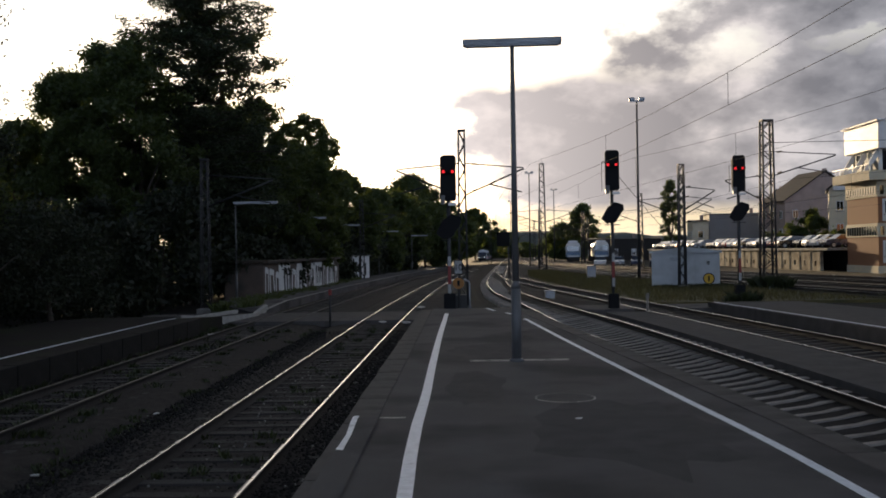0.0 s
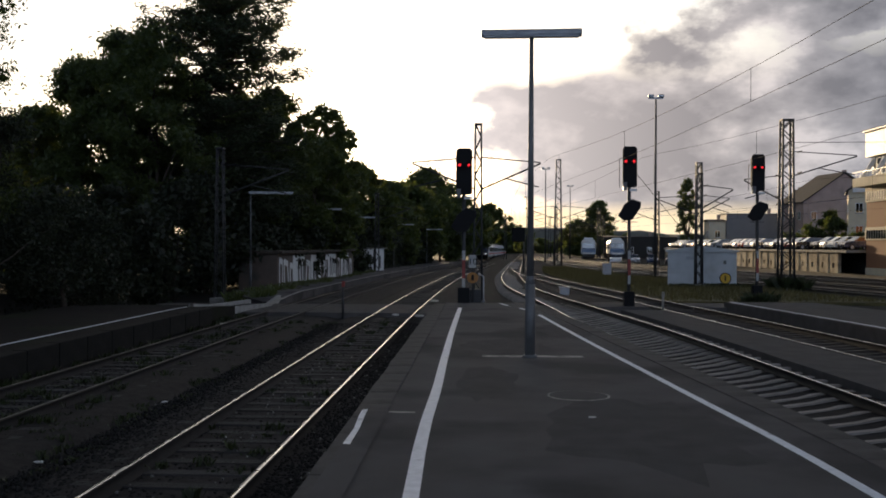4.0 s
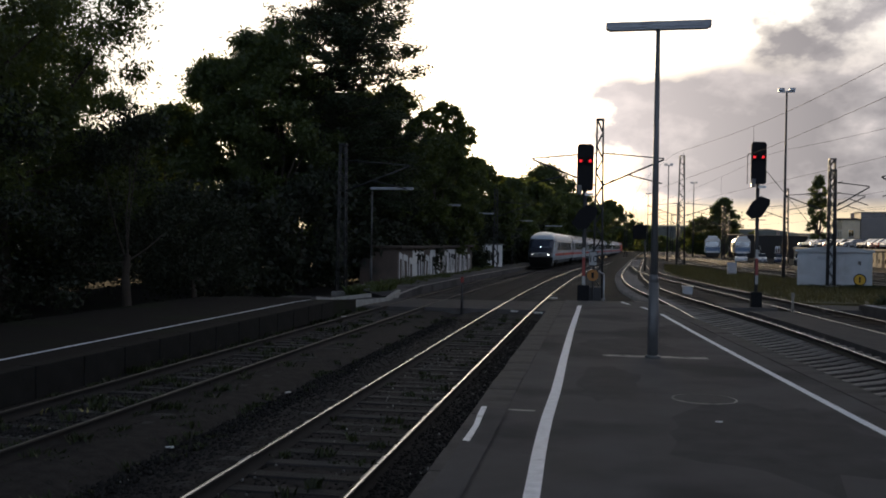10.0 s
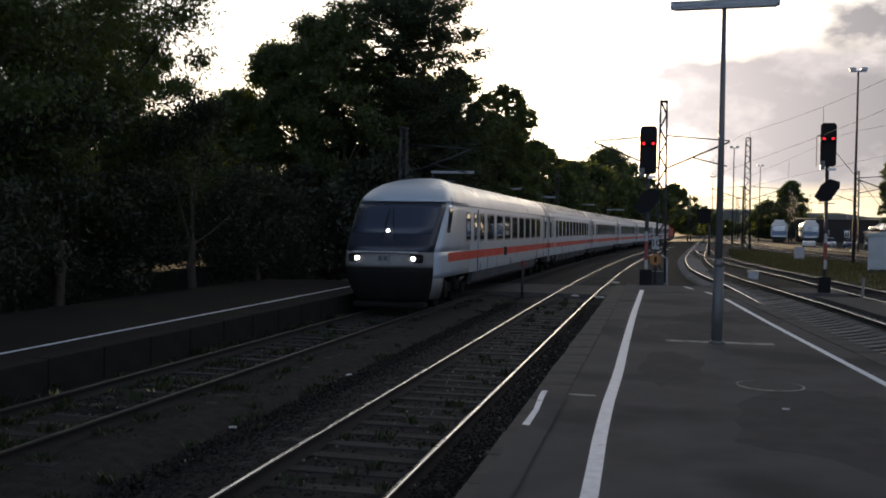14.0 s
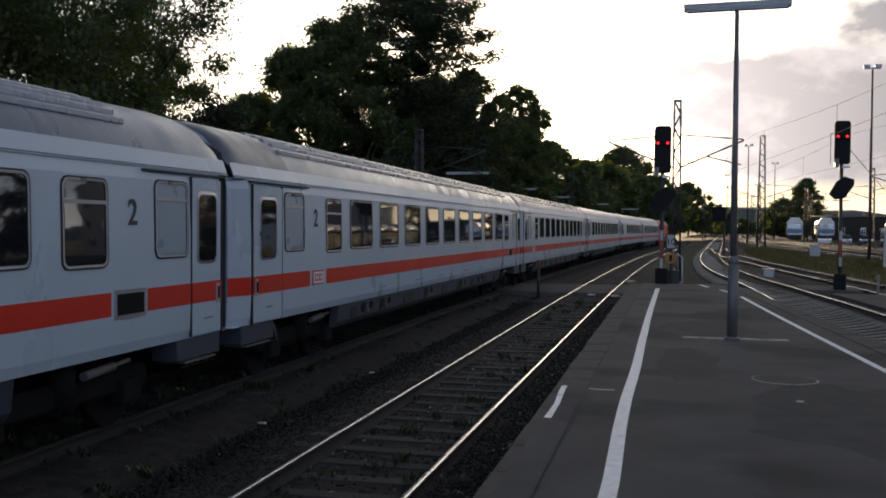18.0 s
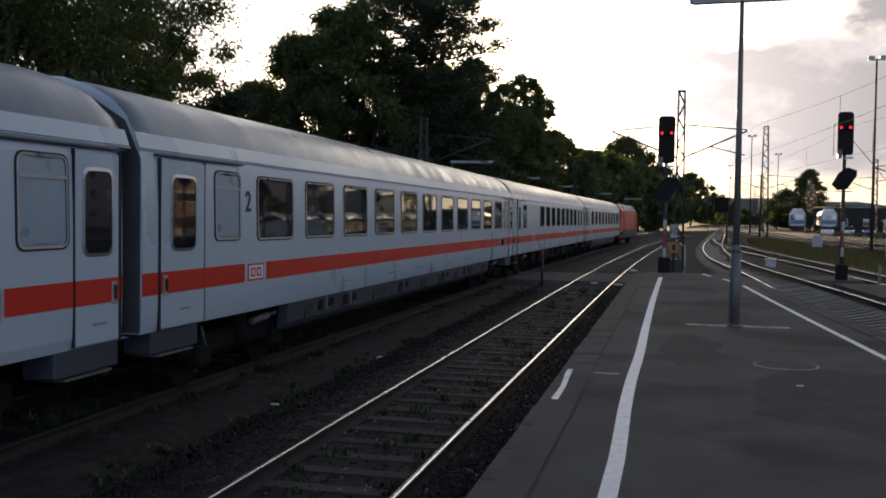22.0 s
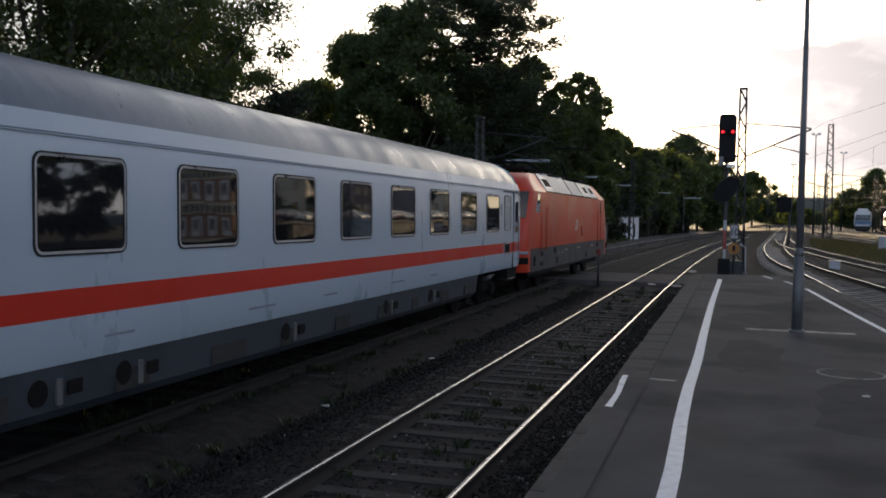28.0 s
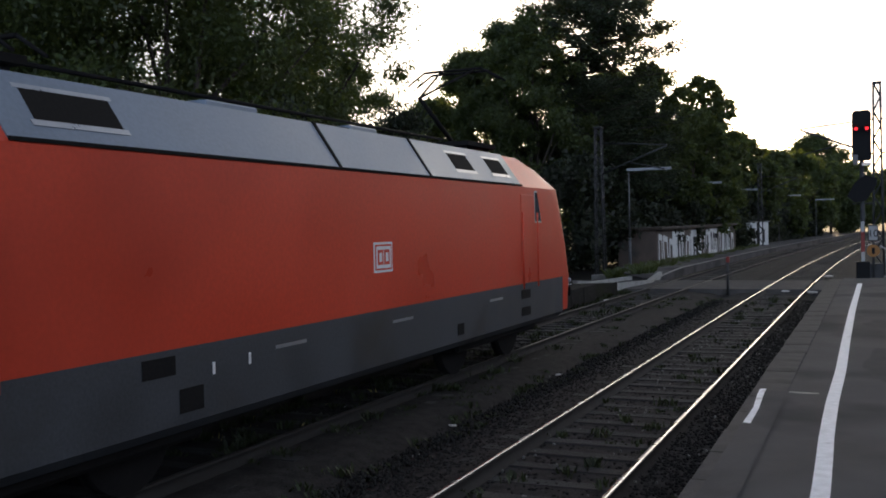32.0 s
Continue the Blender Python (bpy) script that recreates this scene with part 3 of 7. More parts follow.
def blades(name, xf, y0, y1, count, h, material, z, seed, label):
    """Many thin leaning blades, as one body of grass."""
    r = np.random.RandomState(seed)
    y = r.uniform(y0, y1, count)
    lo, hi = xf(y)
    x = lo + (hi - lo) * r.rand(count)
    a = r.uniform(0, 6.28, count)
    hh = h * r.uniform(0.4, 1.4, count)
    w = 0.012 + 0.02 * r.rand(count)
    zz = z(x, y) if callable(z) else np.full(count, z)
    b0 = np.stack([x - np.cos(a) * w, y - np.sin(a) * w, zz], 1)
    b1 = np.stack([x + np.cos(a) * w, y + np.sin(a) * w, zz], 1)
    tip = np.stack([x + r.normal(0, 0.3, count) * hh, y + r.normal(0, 0.3, count) * hh, zz + hh], 1)
    V = np.stack([b0, b1, tip], 1).reshape(-1, 3)
    F = np.arange(count * 3).reshape(-1, 3)
    return tagged(new(name, from_arrays(name, V, F, material)), label, "grass", kind="stuff")


WEED = leaf_mat("weed_leaf", (0.055, 0.075, 0.02), (0.12, 0.14, 0.03))
DRYGRASS = leaf_mat("dry_grass_leaf", (0.085, 0.08, 0.026), (0.13, 0.11, 0.035))
blades("yard_grass", lambda y: (np.interp(y, gl[:, 1], gl[:, 0]), np.interp(y, gr[:, 1], gr[:, 0])), 47, 118, 26000, 0.22, DRYGRASS, -0.52, 3, "yellow-green grass blades")


# ---------------------------------------------------------------- trees
def limb_mesh(bm, a, b, r0, r1, rng, bends=3):
    a, b = Vector(a), Vector(b)
    prev = a
    for i in range(bends):
        t = (i + 1) / bends
        p = a.lerp(b, t) + Vector((rng.uniform(-1, 1), rng.uniform(-1, 1), rng.uniform(-0.3, 0.5))) * (b - a).length * 0.05 * (1 if i < bends - 1 else 0)
        rod(bm, prev, p, r0 + (r1 - r0) * (i / bends), r0 + (r1 - r0) * t, 7, caps=False)
        prev = p


def leaf_cloud(name, centres, radii, count, size, material, seed, flat=0.75, needle=False):
    """Leaves scattered in clumps: each a small bent diamond."""
    r = np.random.RandomState(seed)
    c = np.asarray(centres, float)
    rad = np.asarray(radii, float)
    pick = r.choice(len(c), count, p=rad**2 / (rad**2).sum())
    v = r.normal(size=(count, 3))
    v /= np.linalg.norm(v, axis=1)[:, None]
    k = np.abs(r.normal(0.62, 0.34, count)) * rad[pick]
    stray = r.rand(count) < 0.08
    k = np.where(stray, k * 1.4, k)
    p = c[pick] + v * k[:, None] * np.array([1, 1, flat]) + r.normal(0, 0.12, (count, 3))
    u = r.normal(size=(count, 3))
    if needle:
        u[:, 2] *= 0.35
    u /= np.linalg.norm(u, axis=1)[:, None]
    w = np.cross(u, r.normal(size=(count, 3)))
    w /= np.linalg.norm(w, axis=1)[:, None] + 1e-9
    s = size * r.uniform(0.6, 1.5, count)[:, None]
    wide = 0.42 if not needle else 0.28
    V = np.stack([p - u * s, p + w * s * wide, p + u * s, p - w * s * wide], 1).reshape(-1, 3)
    return from_arrays(name, V, np.arange(count * 4).reshape(-1, 4), material)


def broad_tree(x, y, z, height, spread, leaves, seed, label, size=0.16, lean=0.0, low=0.2, material=None, clumps=46, lacy=1.0):
    rng = random.Random(seed)
    t = thing("tree", pose(x, y, z), label, "tree")
    bm = bmesh.new()
    fork = height * rng.uniform(0.28, 0.36)
    limb_mesh(bm, (0, 0, -0.4), (lean, 0, fork), 0.016 * height + 0.08, 0.012 * height + 0.04, rng)
    centres, radii = [], []
    for i in range(clumps):
        f = rng.uniform(low, 1.0)
        a = rng.uniform(0, 6.283)
        bulge = math.sin(math.pi * min(1, max(0.02, (f - low + 0.12) / (1.12 - low)))) ** 0.6
        d = spread * bulge * math.sqrt(rng.uniform(0.15, 1.0))
        c = Vector((lean + math.cos(a) * d, math.sin(a) * d, height * f))
        centres.append(c)
        radii.append((min(1.5, spread * rng.uniform(0.16, 0.32)) if height < 20 else spread * rng.uniform(0.16, 0.3)) * lacy)
    for c in centres[:5 if material is SHADELEAF else 16]:
        limb_mesh(bm, (lean * 0.8, 0, fork * rng.uniform(0.75, 1.0)), c, (0.005 if material is SHADELEAF else 0.008) * height, 0.015, rng, 3)
    part("trunk", bm, BARK, t)
    shared("crown", leaf_cloud("crown", centres, radii, leaves, size, material or LEAF, seed), t)
    return t


def pine_tree(x, y, z, height, spread, leaves, seed, label, start=0.2):
    """A tall pine: dense flat shelves of needles on nearly level limbs, with small gaps of sky between."""
    rng = random.Random(seed)
    t = thing("pine_tree", pose(x, y, z), label, "tree")
    bm = bmesh.new()
    limb_mesh(bm, (0, 0, -0.4), (0.3, 0, height), 0.42, 0.06, rng, 6)
    centres, radii = [], []
    level = start
    while level < 1.0:
        reach = max(0.7, (spread - max(0.0, level - 0.6) * 13.0) * rng.uniform(0.8, 1.1))
        for _ in range(11):
            a = rng.uniform(0, 6.283)
            rr = reach * rng.uniform(0.7, 1.05)
            tip = Vector((math.cos(a) * rr, math.sin(a) * rr, height * level + rr * rng.uniform(-0.02, 0.16)))
            limb_mesh(bm, (0.1, 0, height * level - 0.2), tip, 0.07, 0.02, rng, 2)
            for k in (0.2, 0.45, 0.65, 0.85, 1.0):
                centres.append(Vector((0.1, 0, height * level)).lerp(tip, k) + Vector((rng.uniform(-.5, .5), rng.uniform(-.5, .5), 0.1)))
                radii.append((0.74 + 0.22 * k) * rng.uniform(0.6, 1.15))
        level += rng.uniform(0.027, 0.038)
    part("trunk", bm, BARK, t)
    shared("crown", leaf_cloud("crown", centres, radii, leaves, 0.12, NEEDLE, seed, 0.5, True), t)
    return t


def trees():
    dark = "tall dark broadleaf tree in full leaf against the evening sky"
    near = "leafy broad tree overhanging the narrow platform"
    for x, y, h, s, n, sd, lb, sz, lacy in (
            (-21.9, 33, 15.5, 5.4, 96000, 11, near, 0.085, 0.72), (-20.4, 24, 15.5, 5.2, 120000, 12, near, 0.088, 1.05), (-25.2, 42, 12.0, 4.4, 34000, 13, near, 0.10, 0.62),
            (-28.6, 61, 11.4, 3.6, 26000, 32, dark, 0.15, 0.75), (-25.8, 62, 14.6, 3.8, 38000, 14, dark, 0.14, 0.74), (-23.2, 62, 16.4, 3.9, 42000, 15, dark, 0.14, 0.76), (-20.6, 61, 16.6, 4.2, 40000, 30, dark, 0.14, 0.74),
            (-15.6, 73, 14.6, 4.6, 34000, 16, dark, 0.15, 0.55), (-16.6, 71, 13.0, 4.2, 26000, 33, dark, 0.15, 0.6), (-13.2, 79, 11.6, 3.6, 22000, 34, dark, 0.16, 0.6), (-13.7, 85, 15.2, 4.3, 24000, 17, dark, 0.16, 0.52), (-20, 80, 15.0, 5, 24000, 18, dark, 0.22, 0.8), (-15.5, 98, 14.0, 4.6, 26000, 31, dark, 0.22, 0.7),
            (-13.6, 112, 12.0, 4.4, 24000, 19, dark, 0.25, 0.8), (-12.2, 132, 11.6, 4.8, 22000, 20, dark, 0.27, 0.8), (-10.5, 155, 12.4, 6.0, 20000, 21, dark, 0.3, 0.8),
            (-7, 185, 12.5, 6.5, 18000, 22, dark, 0.33, 0.8), (-4, 215, 14, 7.5, 16000, 23, dark, 0.38, 0.8), (-15, 281, 24.6, 13.0, 40000, 24, "distant round-headed tree in evening light", 0.38, 0.8),
            (4.5, 330, 17, 9, 14000, 25, dark, 0.55, 0.8), (-30, 140, 17, 9, 12000, 26, dark, 0.4, 1), (-34, 66, 10, 5, 14000, 27, dark, 0.25, 1), (-33, 40, 8.5, 6, 16000, 28, dark, 0.2, 1), (-27.5, 21, 16.5, 6.5, 70000, 29, near, 0.12, 1.1), (-24.6, 26, 15.0, 4.6, 60000, 35, near, 0.09, 0.95)):
        broad_tree(x, y, BED_Z + sag(x, y), h, s, n, sd, lb, sz, low=0.10 if y > 45 else 0.16, clumps=130, lacy=lacy)
    pine_tree(-18.3, 66, BED_Z + sag(-16, 66), 25.5, 6.5, 190000, 5, "tall pine with level shelves of needles against the bright sky")
    for i in range(8):
        broad_tree(-37 - 2 * (i % 3), 16 + 9 * i, BED_Z, 6.5 + (i % 3), 5.0, 7000, 400 + i, "dense shrub behind the trees, leaves darkened for shade", 0.16, low=0.02, clumps=40, material=SHADELEAF)
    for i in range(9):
        broad_tree(-24.5 - 1.3 * (i % 3), 20 + 5.6 * i, BED_Z, 4.6 + 0.5 * (i % 3), 3.4, 9000, 450 + i, "dense shrub under the trees, leaves darkened for shade", 0.12, low=0.02, clumps=36, material=SHADELEAF)
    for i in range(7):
        broad_tree(-46 - 6 * i, 78 + 16 * i, BED_Z, 9 + (i % 3), 8.0, 6000, 420 + i, "distant shrubs behind the trees, leaves darkened for shade", 0.3, low=0.0, clumps=50, material=SHADELEAF)
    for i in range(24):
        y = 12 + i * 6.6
        broad_tree(-16.2 - 0.4 * (i % 3) + (1.6 if y > 60 else 0) + (bend(y) if y > 60 else 0), y, BED_Z + sag(-15, y), 4.4 + (i % 4) * 0.8, 3.2, 15000 if y < 45 else 6000, 60 + i, "dense shrub along the line, leaves darkened for shade", 0.075 if y < 45 else 0.14 + 0.0007 * y, low=0.04, clumps=36, material=SHADELEAF)


trees()

# ---------------------------------------------------------------- lamps, masts, signals
def platform_lamp(x, y, z, h, arm0, arm1, turn, label, r=0.065):
    t = thing("platform_lamp", pose(x, y, z, 0, 0, turn), label, "street lamp", "platform lamps")
    bm = bmesh.new()
    rod(bm, (0, 0, 0), (0, 0, 1.4), r * 1.5, r * 1.45, 12)
    rod(bm, (0, 0, 1.4), (0, 0, 1.55), r * 1.45, r * 1.05, 12)
    rod(bm, (0, 0, 1.55), (0, 0, h - 0.1), r * 1.05, r * 0.6, 12)
    part("pole", bm, POSTGREY, t)
    part("base_collar", rodm((0, 0, 0), (0, 0, 0.05), r * 2.3, r * 2.0, 14), POSTGREY, t)
    bm = bmesh.new()
    prism(bm, [(-0.12, 0.0), (0.12, 0.0), (0.13, 0.05), (0.08, 0.12), (-0.08, 0.12), (-0.13, 0.05)], arm0, arm1, "x")
    head = part("lamp_head", bm, STEEL, t, "long flat metal lamp housing")
    head.location = (0, 0, h - 0.1)
    part("diffuser", boxm(arm0 + 0.05, arm1 - 0.05, -0.09, 0.09, -0.025, 0.0), COVER, head, "unlit clear cover")
    return t


platform_lamp(1.03, 18.65, 0.0, 6.22, -0.95, 0.95, -3, "slim grey platform lamp with a long flat unlit head")
for x, y, h in ((-13.2, 56, 5.6), (-12.9, 74, 5.4), (-12.25, 92.5, 5.4), (-10.2, 118, 5.4), (-7.6, 146, 5.4)):
    platform_lamp(x, y, -0.2 + sag(0, y), h, -0.1, 2.45, 4, "grey platform lamp with a long arm under dark trees", 0.05)


def lattice_mast(x, y, z, h, w0=0.5, w1=0.3, label="lattice steel catenary mast", turn=0, arms=(), depth=None):
    """Four angle legs with zigzag lacing, on a concrete foot, with bracket arms for the contact wire."""
    t = thing("catenary_mast", pose(x, y, z, 0, 0, turn), label, "mast", "catenary masts")
    part("foot", boxm(-w0 * 0.9, w0 * 0.9, -w0 * 0.9, w0 * 0.9, -0.5, 0.25, 0.03), CONCRETE, t, "concrete foot")
    corner = lambda f, sx, sy: Vector((sx * (w0 + (w1 - w0) * f) / 2, sy * (w0 + (w1 - w0) * f) / 2, h * f))
    for sx, sy in ((1, 1), (1, -1), (-1, 1), (-1, -1)):
        part("leg", rodm(corner(0, sx, sy), corner(1, sx, sy), 0.055 + w0 * 0.03 if x > -5 else 0.04, 0.05 + w0 * 0.03 if x > -5 else 0.035, 4), DARKSTEEL, t)
    n = int(h / 0.62)
    joined = bmesh.new()
    for i in range(n):
        f0, f1 = i / n, (i + 1) / n
        s = 1 if i % 2 else -1
        for axis in range(2):
            for q in (-1, 1):
                a = corner(f0, s, q) if axis == 0 else corner(f0, q, s)
                b = corner(f1, -s, q) if axis == 0 else corner(f1, q, -s)
                if y < 62:
                    part("lacing_bar", rodm(a, b, 0.034 if x > -5 else 0.018, n=4, caps=False), DARKSTEEL, t)
                else:
                    rod(joined, a, b, 0.03, n=4, caps=False)
    if y < 62:
        joined.free()
    else:
        tagged(part("lacing", joined, DARKSTEEL, t, "zigzag steel lacing bars"), kind="stuff")
    part("cap", boxm(-w1 / 2 - .05, w1 / 2 + .05, -w1 / 2 - .05, w1 / 2 + .05, h - 0.05, h + 0.03), DARKSTEEL, t)
    for side, hz, reach in arms:
        a = thing_part_arm(t, side, hz, reach, w1)
    return t


def thing_part_arm(t, side, hz, reach, w):
    bm = bmesh.new()
    rod(bm, (side * w / 2, 0, hz), (side * reach, 0, hz + 1.25), 0.042, n=6)
    rod(bm, (side * w / 2, 0, hz + 1.55), (side * reach, 0, hz + 1.3), 0.03, n=6)
    rod(bm, (side * reach * 0.45, 0, hz + 0.52), (side * reach * 0.97, 0, hz + 0.12), 0.03, n=6)
    arm = part("bracket_arm", bm, DARKSTEEL, t)
    for f, zz in ((0.16, hz + 0.2), (0.16, hz + 1.5)):
        b2 = bmesh.new()
        for k in range(4):
            rod(b2, (side * (reach * f + 0.07 * k), 0, zz + 0.02 * k), (side * (reach * f + 0.07 * k + 0.03), 0, zz + 0.02 * k), 0.07, 0.05, 8)
        part("insulator", b2, BLACK, arm, "ribbed insulator")
    return arm


MASTS = [
    (0.05, 46.8, BED_Z + sag(0, 46), 8.75, 0.42, 0.28, 0, ((-1, 5.6, 3.2), (1, 5.6, 3.0))),
    (9.85, 117.6, BED_Z, 13.2, 0.9, 0.5, 0, ((-1, 6.0, 4.0), (1, 6.0, 4.0))),
    (19.15, 60.6, BED_Z, 10.6, 0.8, 0.6, 0, ((1, 7.1, 4.3), (-1, 5.6, 2.6))),
    (18.2, 80.0, BED_Z, 9.6, 0.5, 0.4, 0, ((-1, 5.4, 3.5), (1, 5.4, 2.5))),
    (14.55, 63.9, BED_Z, 7.5, 0.42, 0.34, 0, ((1, 5.2, 2.2),)),
    (22.6, 122.0, BED_Z, 9.6, 0.6, 0.4, 0, ((-1, 6.0, 3.5),)),
    (-12.72, 47.5, BED_Z + sag(-12, 47), 7.65, 0.45, 0.3, 0, ((1, 5.3, 3.4),)),
    (-10.2, 98.0, BED_Z + sag(-10, 98), 8.4, 0.45, 0.3, 0, ((1, 5.6, 3.4),)),
    (13.4, 165.0, BED_Z, 9.5, 0.6, 0.4, 0, ((-1, 6.0, 3.5), (1, 6.0, 3.5))),
    (22.0, 175.0, BED_Z, 9.5, 0.6, 0.4, 0, ((-1, 6.0, 3.5), (1, 6.0, 3.5))),
    (6.0, 205.0, BED_Z - 0.5, 9.5, 0.6, 0.4, 0, ((-1, 6.0, 3.5), (1, 6.0, 3.5))),
    (18.0, 240.0, BED_Z, 10.0, 0.6, 0.4, 0, ((-1, 6.0, 3.5), (1, 6.0, 3.5))),
    (30.0, 230.0, BED_Z, 10.0, 0.6, 0.4, 0, ((-1, 6.0, 3.5),)),
]
for m in MASTS:
    lattice_mast(m[0], m[1], m[2], m[3], m[4], m[5], arms=m[7], label="dark lattice steel mast with bracket arms for the wires")


def flood_mast(x, y, z, h):
    t = thing("floodlight_mast", pose(x, y, z), "tall slim floodlight mast in the rail yard", "mast", "floodlight masts")
    part("pole", rodm((0, 0, 0), (0, 0, h), 0.13, 0.07, 10), DARKSTEEL, t)
    part("crossbar", boxm(-0.62, 0.62, -0.1, 0.1, h - 0.05, h + 0.06), STEEL, t)
    for dx in (-0.42, 0.42):
        part("floodlight", boxm(dx - 0.24, dx + 0.24, -0.2, 0.2, h + 0.06, h + 0.3, 0.04), STEEL, t)


for q in ((14.9, 81.3, BED_Z, 15.1), (10.6, 150.0, BED_Z, 14.6), (19.2, 200.0, BED_Z, 15), (12.5, 245.0, BED_Z, 15)):
    flood_mast(*q)


DULLPLATE = mat("dull_white_plate", (0.34, 0.34, 0.33), 0.6, vary=0.2, scale=6, fine=50)


def signal(x, y, z, top, label, mast_boxes=True, shift=0.0):
    """A colour-light signal: tall dark screen with two red lights over a second, smaller screen on a slim post."""
    t = thing("railway_signal", pose(x, y, z, 0, 0, 0), label, "railway signal", "railway signals")
    head_h, zt = 1.72, top - z
    bm = bmesh.new()
    o = [(-0.30, 0.06), (-0.22, 0), (0.22, 0), (0.30, 0.06), (0.30, head_h - 0.1), (0.22, head_h), (-0.22, head_h), (-0.30, head_h - 0.1)]
    prism(bm, [(u, zt - head_h + v) for u, v in o], -0.05, 0.02)
    head = part("signal_screen", bm, BLACK, t, "tall black signal screen")
    for dx in (-0.17, 0.17):
        b2 = rodm((dx, -0.05, zt - 0.62), (dx, -0.20, zt - 0.62), 0.10, 0.11, 12, caps=False)
        part("hood", b2, BLACK, head)
        b3 = rodm((dx, -0.05, zt - 0.62), (dx, -0.075, zt - 0.62), 0.055, n=14)
        part("red_light", b3, REDLAMP, head, "glowing red signal light")
    part("light_box", boxm(-0.24, 0.24, 0.02, 0.42, zt - head_h + 0.2, zt - 0.15, 0.03), BLACK, head)
    # second head, set askew on the post
    bm = bmesh.new()
    zz = zt - head_h - 0.95
    prism(bm, [(-0.48, zz - 0.24), (-0.24, zz - 0.46), (0.12, zz - 0.40), (0.46, zz + 0.12), (0.46, zz + 0.34), (0.1, zz + 0.46), (-0.22, zz + 0.24)], -0.06, 0.05)
    low = part("distant_screen", bm, BLACK, t, "tilted black distant-signal screen")
    part("ladder_ring", rodm((-0.33, 0.12, zz - 0.5), (0.33, 0.12, zz - 0.5), 0.018, n=6), DARKSTEEL, t)
    part("cage_bar", rodm((-0.42, 0.1, zt - head_h), (-0.42, 0.1, zt - 0.5), 0.015, n=6), DARKSTEEL, t)
    part("cage_bar", rodm((-0.42, 0.1, zt - 0.5), (-0.28, 0.1, zt - 0.46), 0.015, n=6), DARKSTEEL, t)
    part("service_box", boxm(-0.28, -0.12, -0.1, 0.1, zt - head_h - 0.12, zt - head_h + 0.22, 0.01), POSTGREY, t)
    part("white_bracket", boxm(0.0, 0.3, -0.08, 0.04, zt - head_h - 0.16, zt - head_h - 0.06), WHITE, t)
    part("post", rodm((0, 0.12, 0), (0, 0.12, zt - head_h + 0.3), 0.075, n=10), DARKSTEEL, t)
    lift = max(0.0, -0.25 - z)
    for k, (z0, z1) in enumerate(((1.83 + lift, 2.19 + lift), (1.15 + lift, 1.83 + lift), (0.78 + lift, 1.15 + lift))):
        part("marker_plate", boxm(-0.055, 0.055, -0.01, 0.035, z0, z1), (DULLPLATE, REDP)[k % 2], t, ("white", "red")[k % 2] + " marker plate")
    part("relay_box", boxm(-0.22, 0.22, -0.1, 0.28, 0.0, 0.82, 0.03), BLACK, t, "dark relay cabinet at the foot")
    return t


signal(-0.48, 35.9, -0.25, 5.72, "black railway signal showing two red lights at the platform end")
signal(6.42, 41.0, BED_Z, 6.32, "black railway signal showing two red lights between tracks")
signal(13.15, 45.8, -0.5, 6.46, "black railway signal showing two red lights beside the hut")


# ---------------------------------------------------------------- wires
def wire(name, pts, r, label):
    cu = bpy.data.curves.new(name, "CURVE")
    cu.dimensions, cu.bevel_depth, cu.bevel_resolution = "3D", r, 0
    sp = cu.splines.new("POLY")
    sp.points.add(len(pts) - 1)
    for p, q in zip(sp.points, pts):
        p.co = (*q, 1)
    cu.materials.append(BLACK)
    return tagged(new(name, cu), label, "wire", "overhead wires")


def catenary(line, z0, y0, y1, span, phase, r=0.011):
    ys2 = np.arange(y0, y1, 3.0)
    x = np.interp(ys2, line[:, 1], line[:, 0])
    wire("contact_wire", [(a, b, z0 + 5.5 + sag(min(0, a), b)) for a, b in zip(x, ys2)], r, "taut overhead contact wire")
    hang = lambda b: 6.9 - 0.75 * 4 * (((b - phase) % span) / span) * (1 - ((b - phase) % span) / span)
    wire("messenger_wire", [(a, b, z0 + hang(b) + sag(min(0, a), b)) for a, b in zip(x, ys2)], r, "sagging messenger wire over the contact wire")
    for k, (a, b) in enumerate(zip(x, ys2)):
        if k % 4 == 2 and b < 130:
            wire("dropper", [(a, b, z0 + 5.5 + sag(min(0, a), b)), (a, b, z0 + hang(b) + sag(min(0, a), b))], 0.006, "thin dropper between overhead wires")


catenary(LINE_R, RAIL_Z, 2, 250, 62, 46, 0.006)
catenary(LINE_R2, RAIL_Z, 2, 110, 62, 46, 0.006)
catenary(LINE2, RAIL_Z, 47, 300, 60, 47, 0.005)
YARD = [smooth_line([(-40, 40 + o), (20, 28.5 + o), (51, 22.3 + o * 0.95), (75, 18 + o * 0.9), (93, 15 + o * 0.85), (120, 12.6 + o * 0.75), (150, 11.4 + o * 0.7), (200, 12.5 + o * 0.6), (320, 20 + o * 0.6)], 3.0) for o in (0, 10)]
for ln in YARD:
    catenary(ln, RAIL_Z, 0, 300, 60, 60, 0.008)
for a, b in (((19.15, 60.6, 8.6), (45.0, 62.0, 8.9)), ((6.4, 41.2, 5.6), (12.6, 60.0, 3.2))):
    wire("span_wire", [a, b], 0.018, "straight span wire between masts")


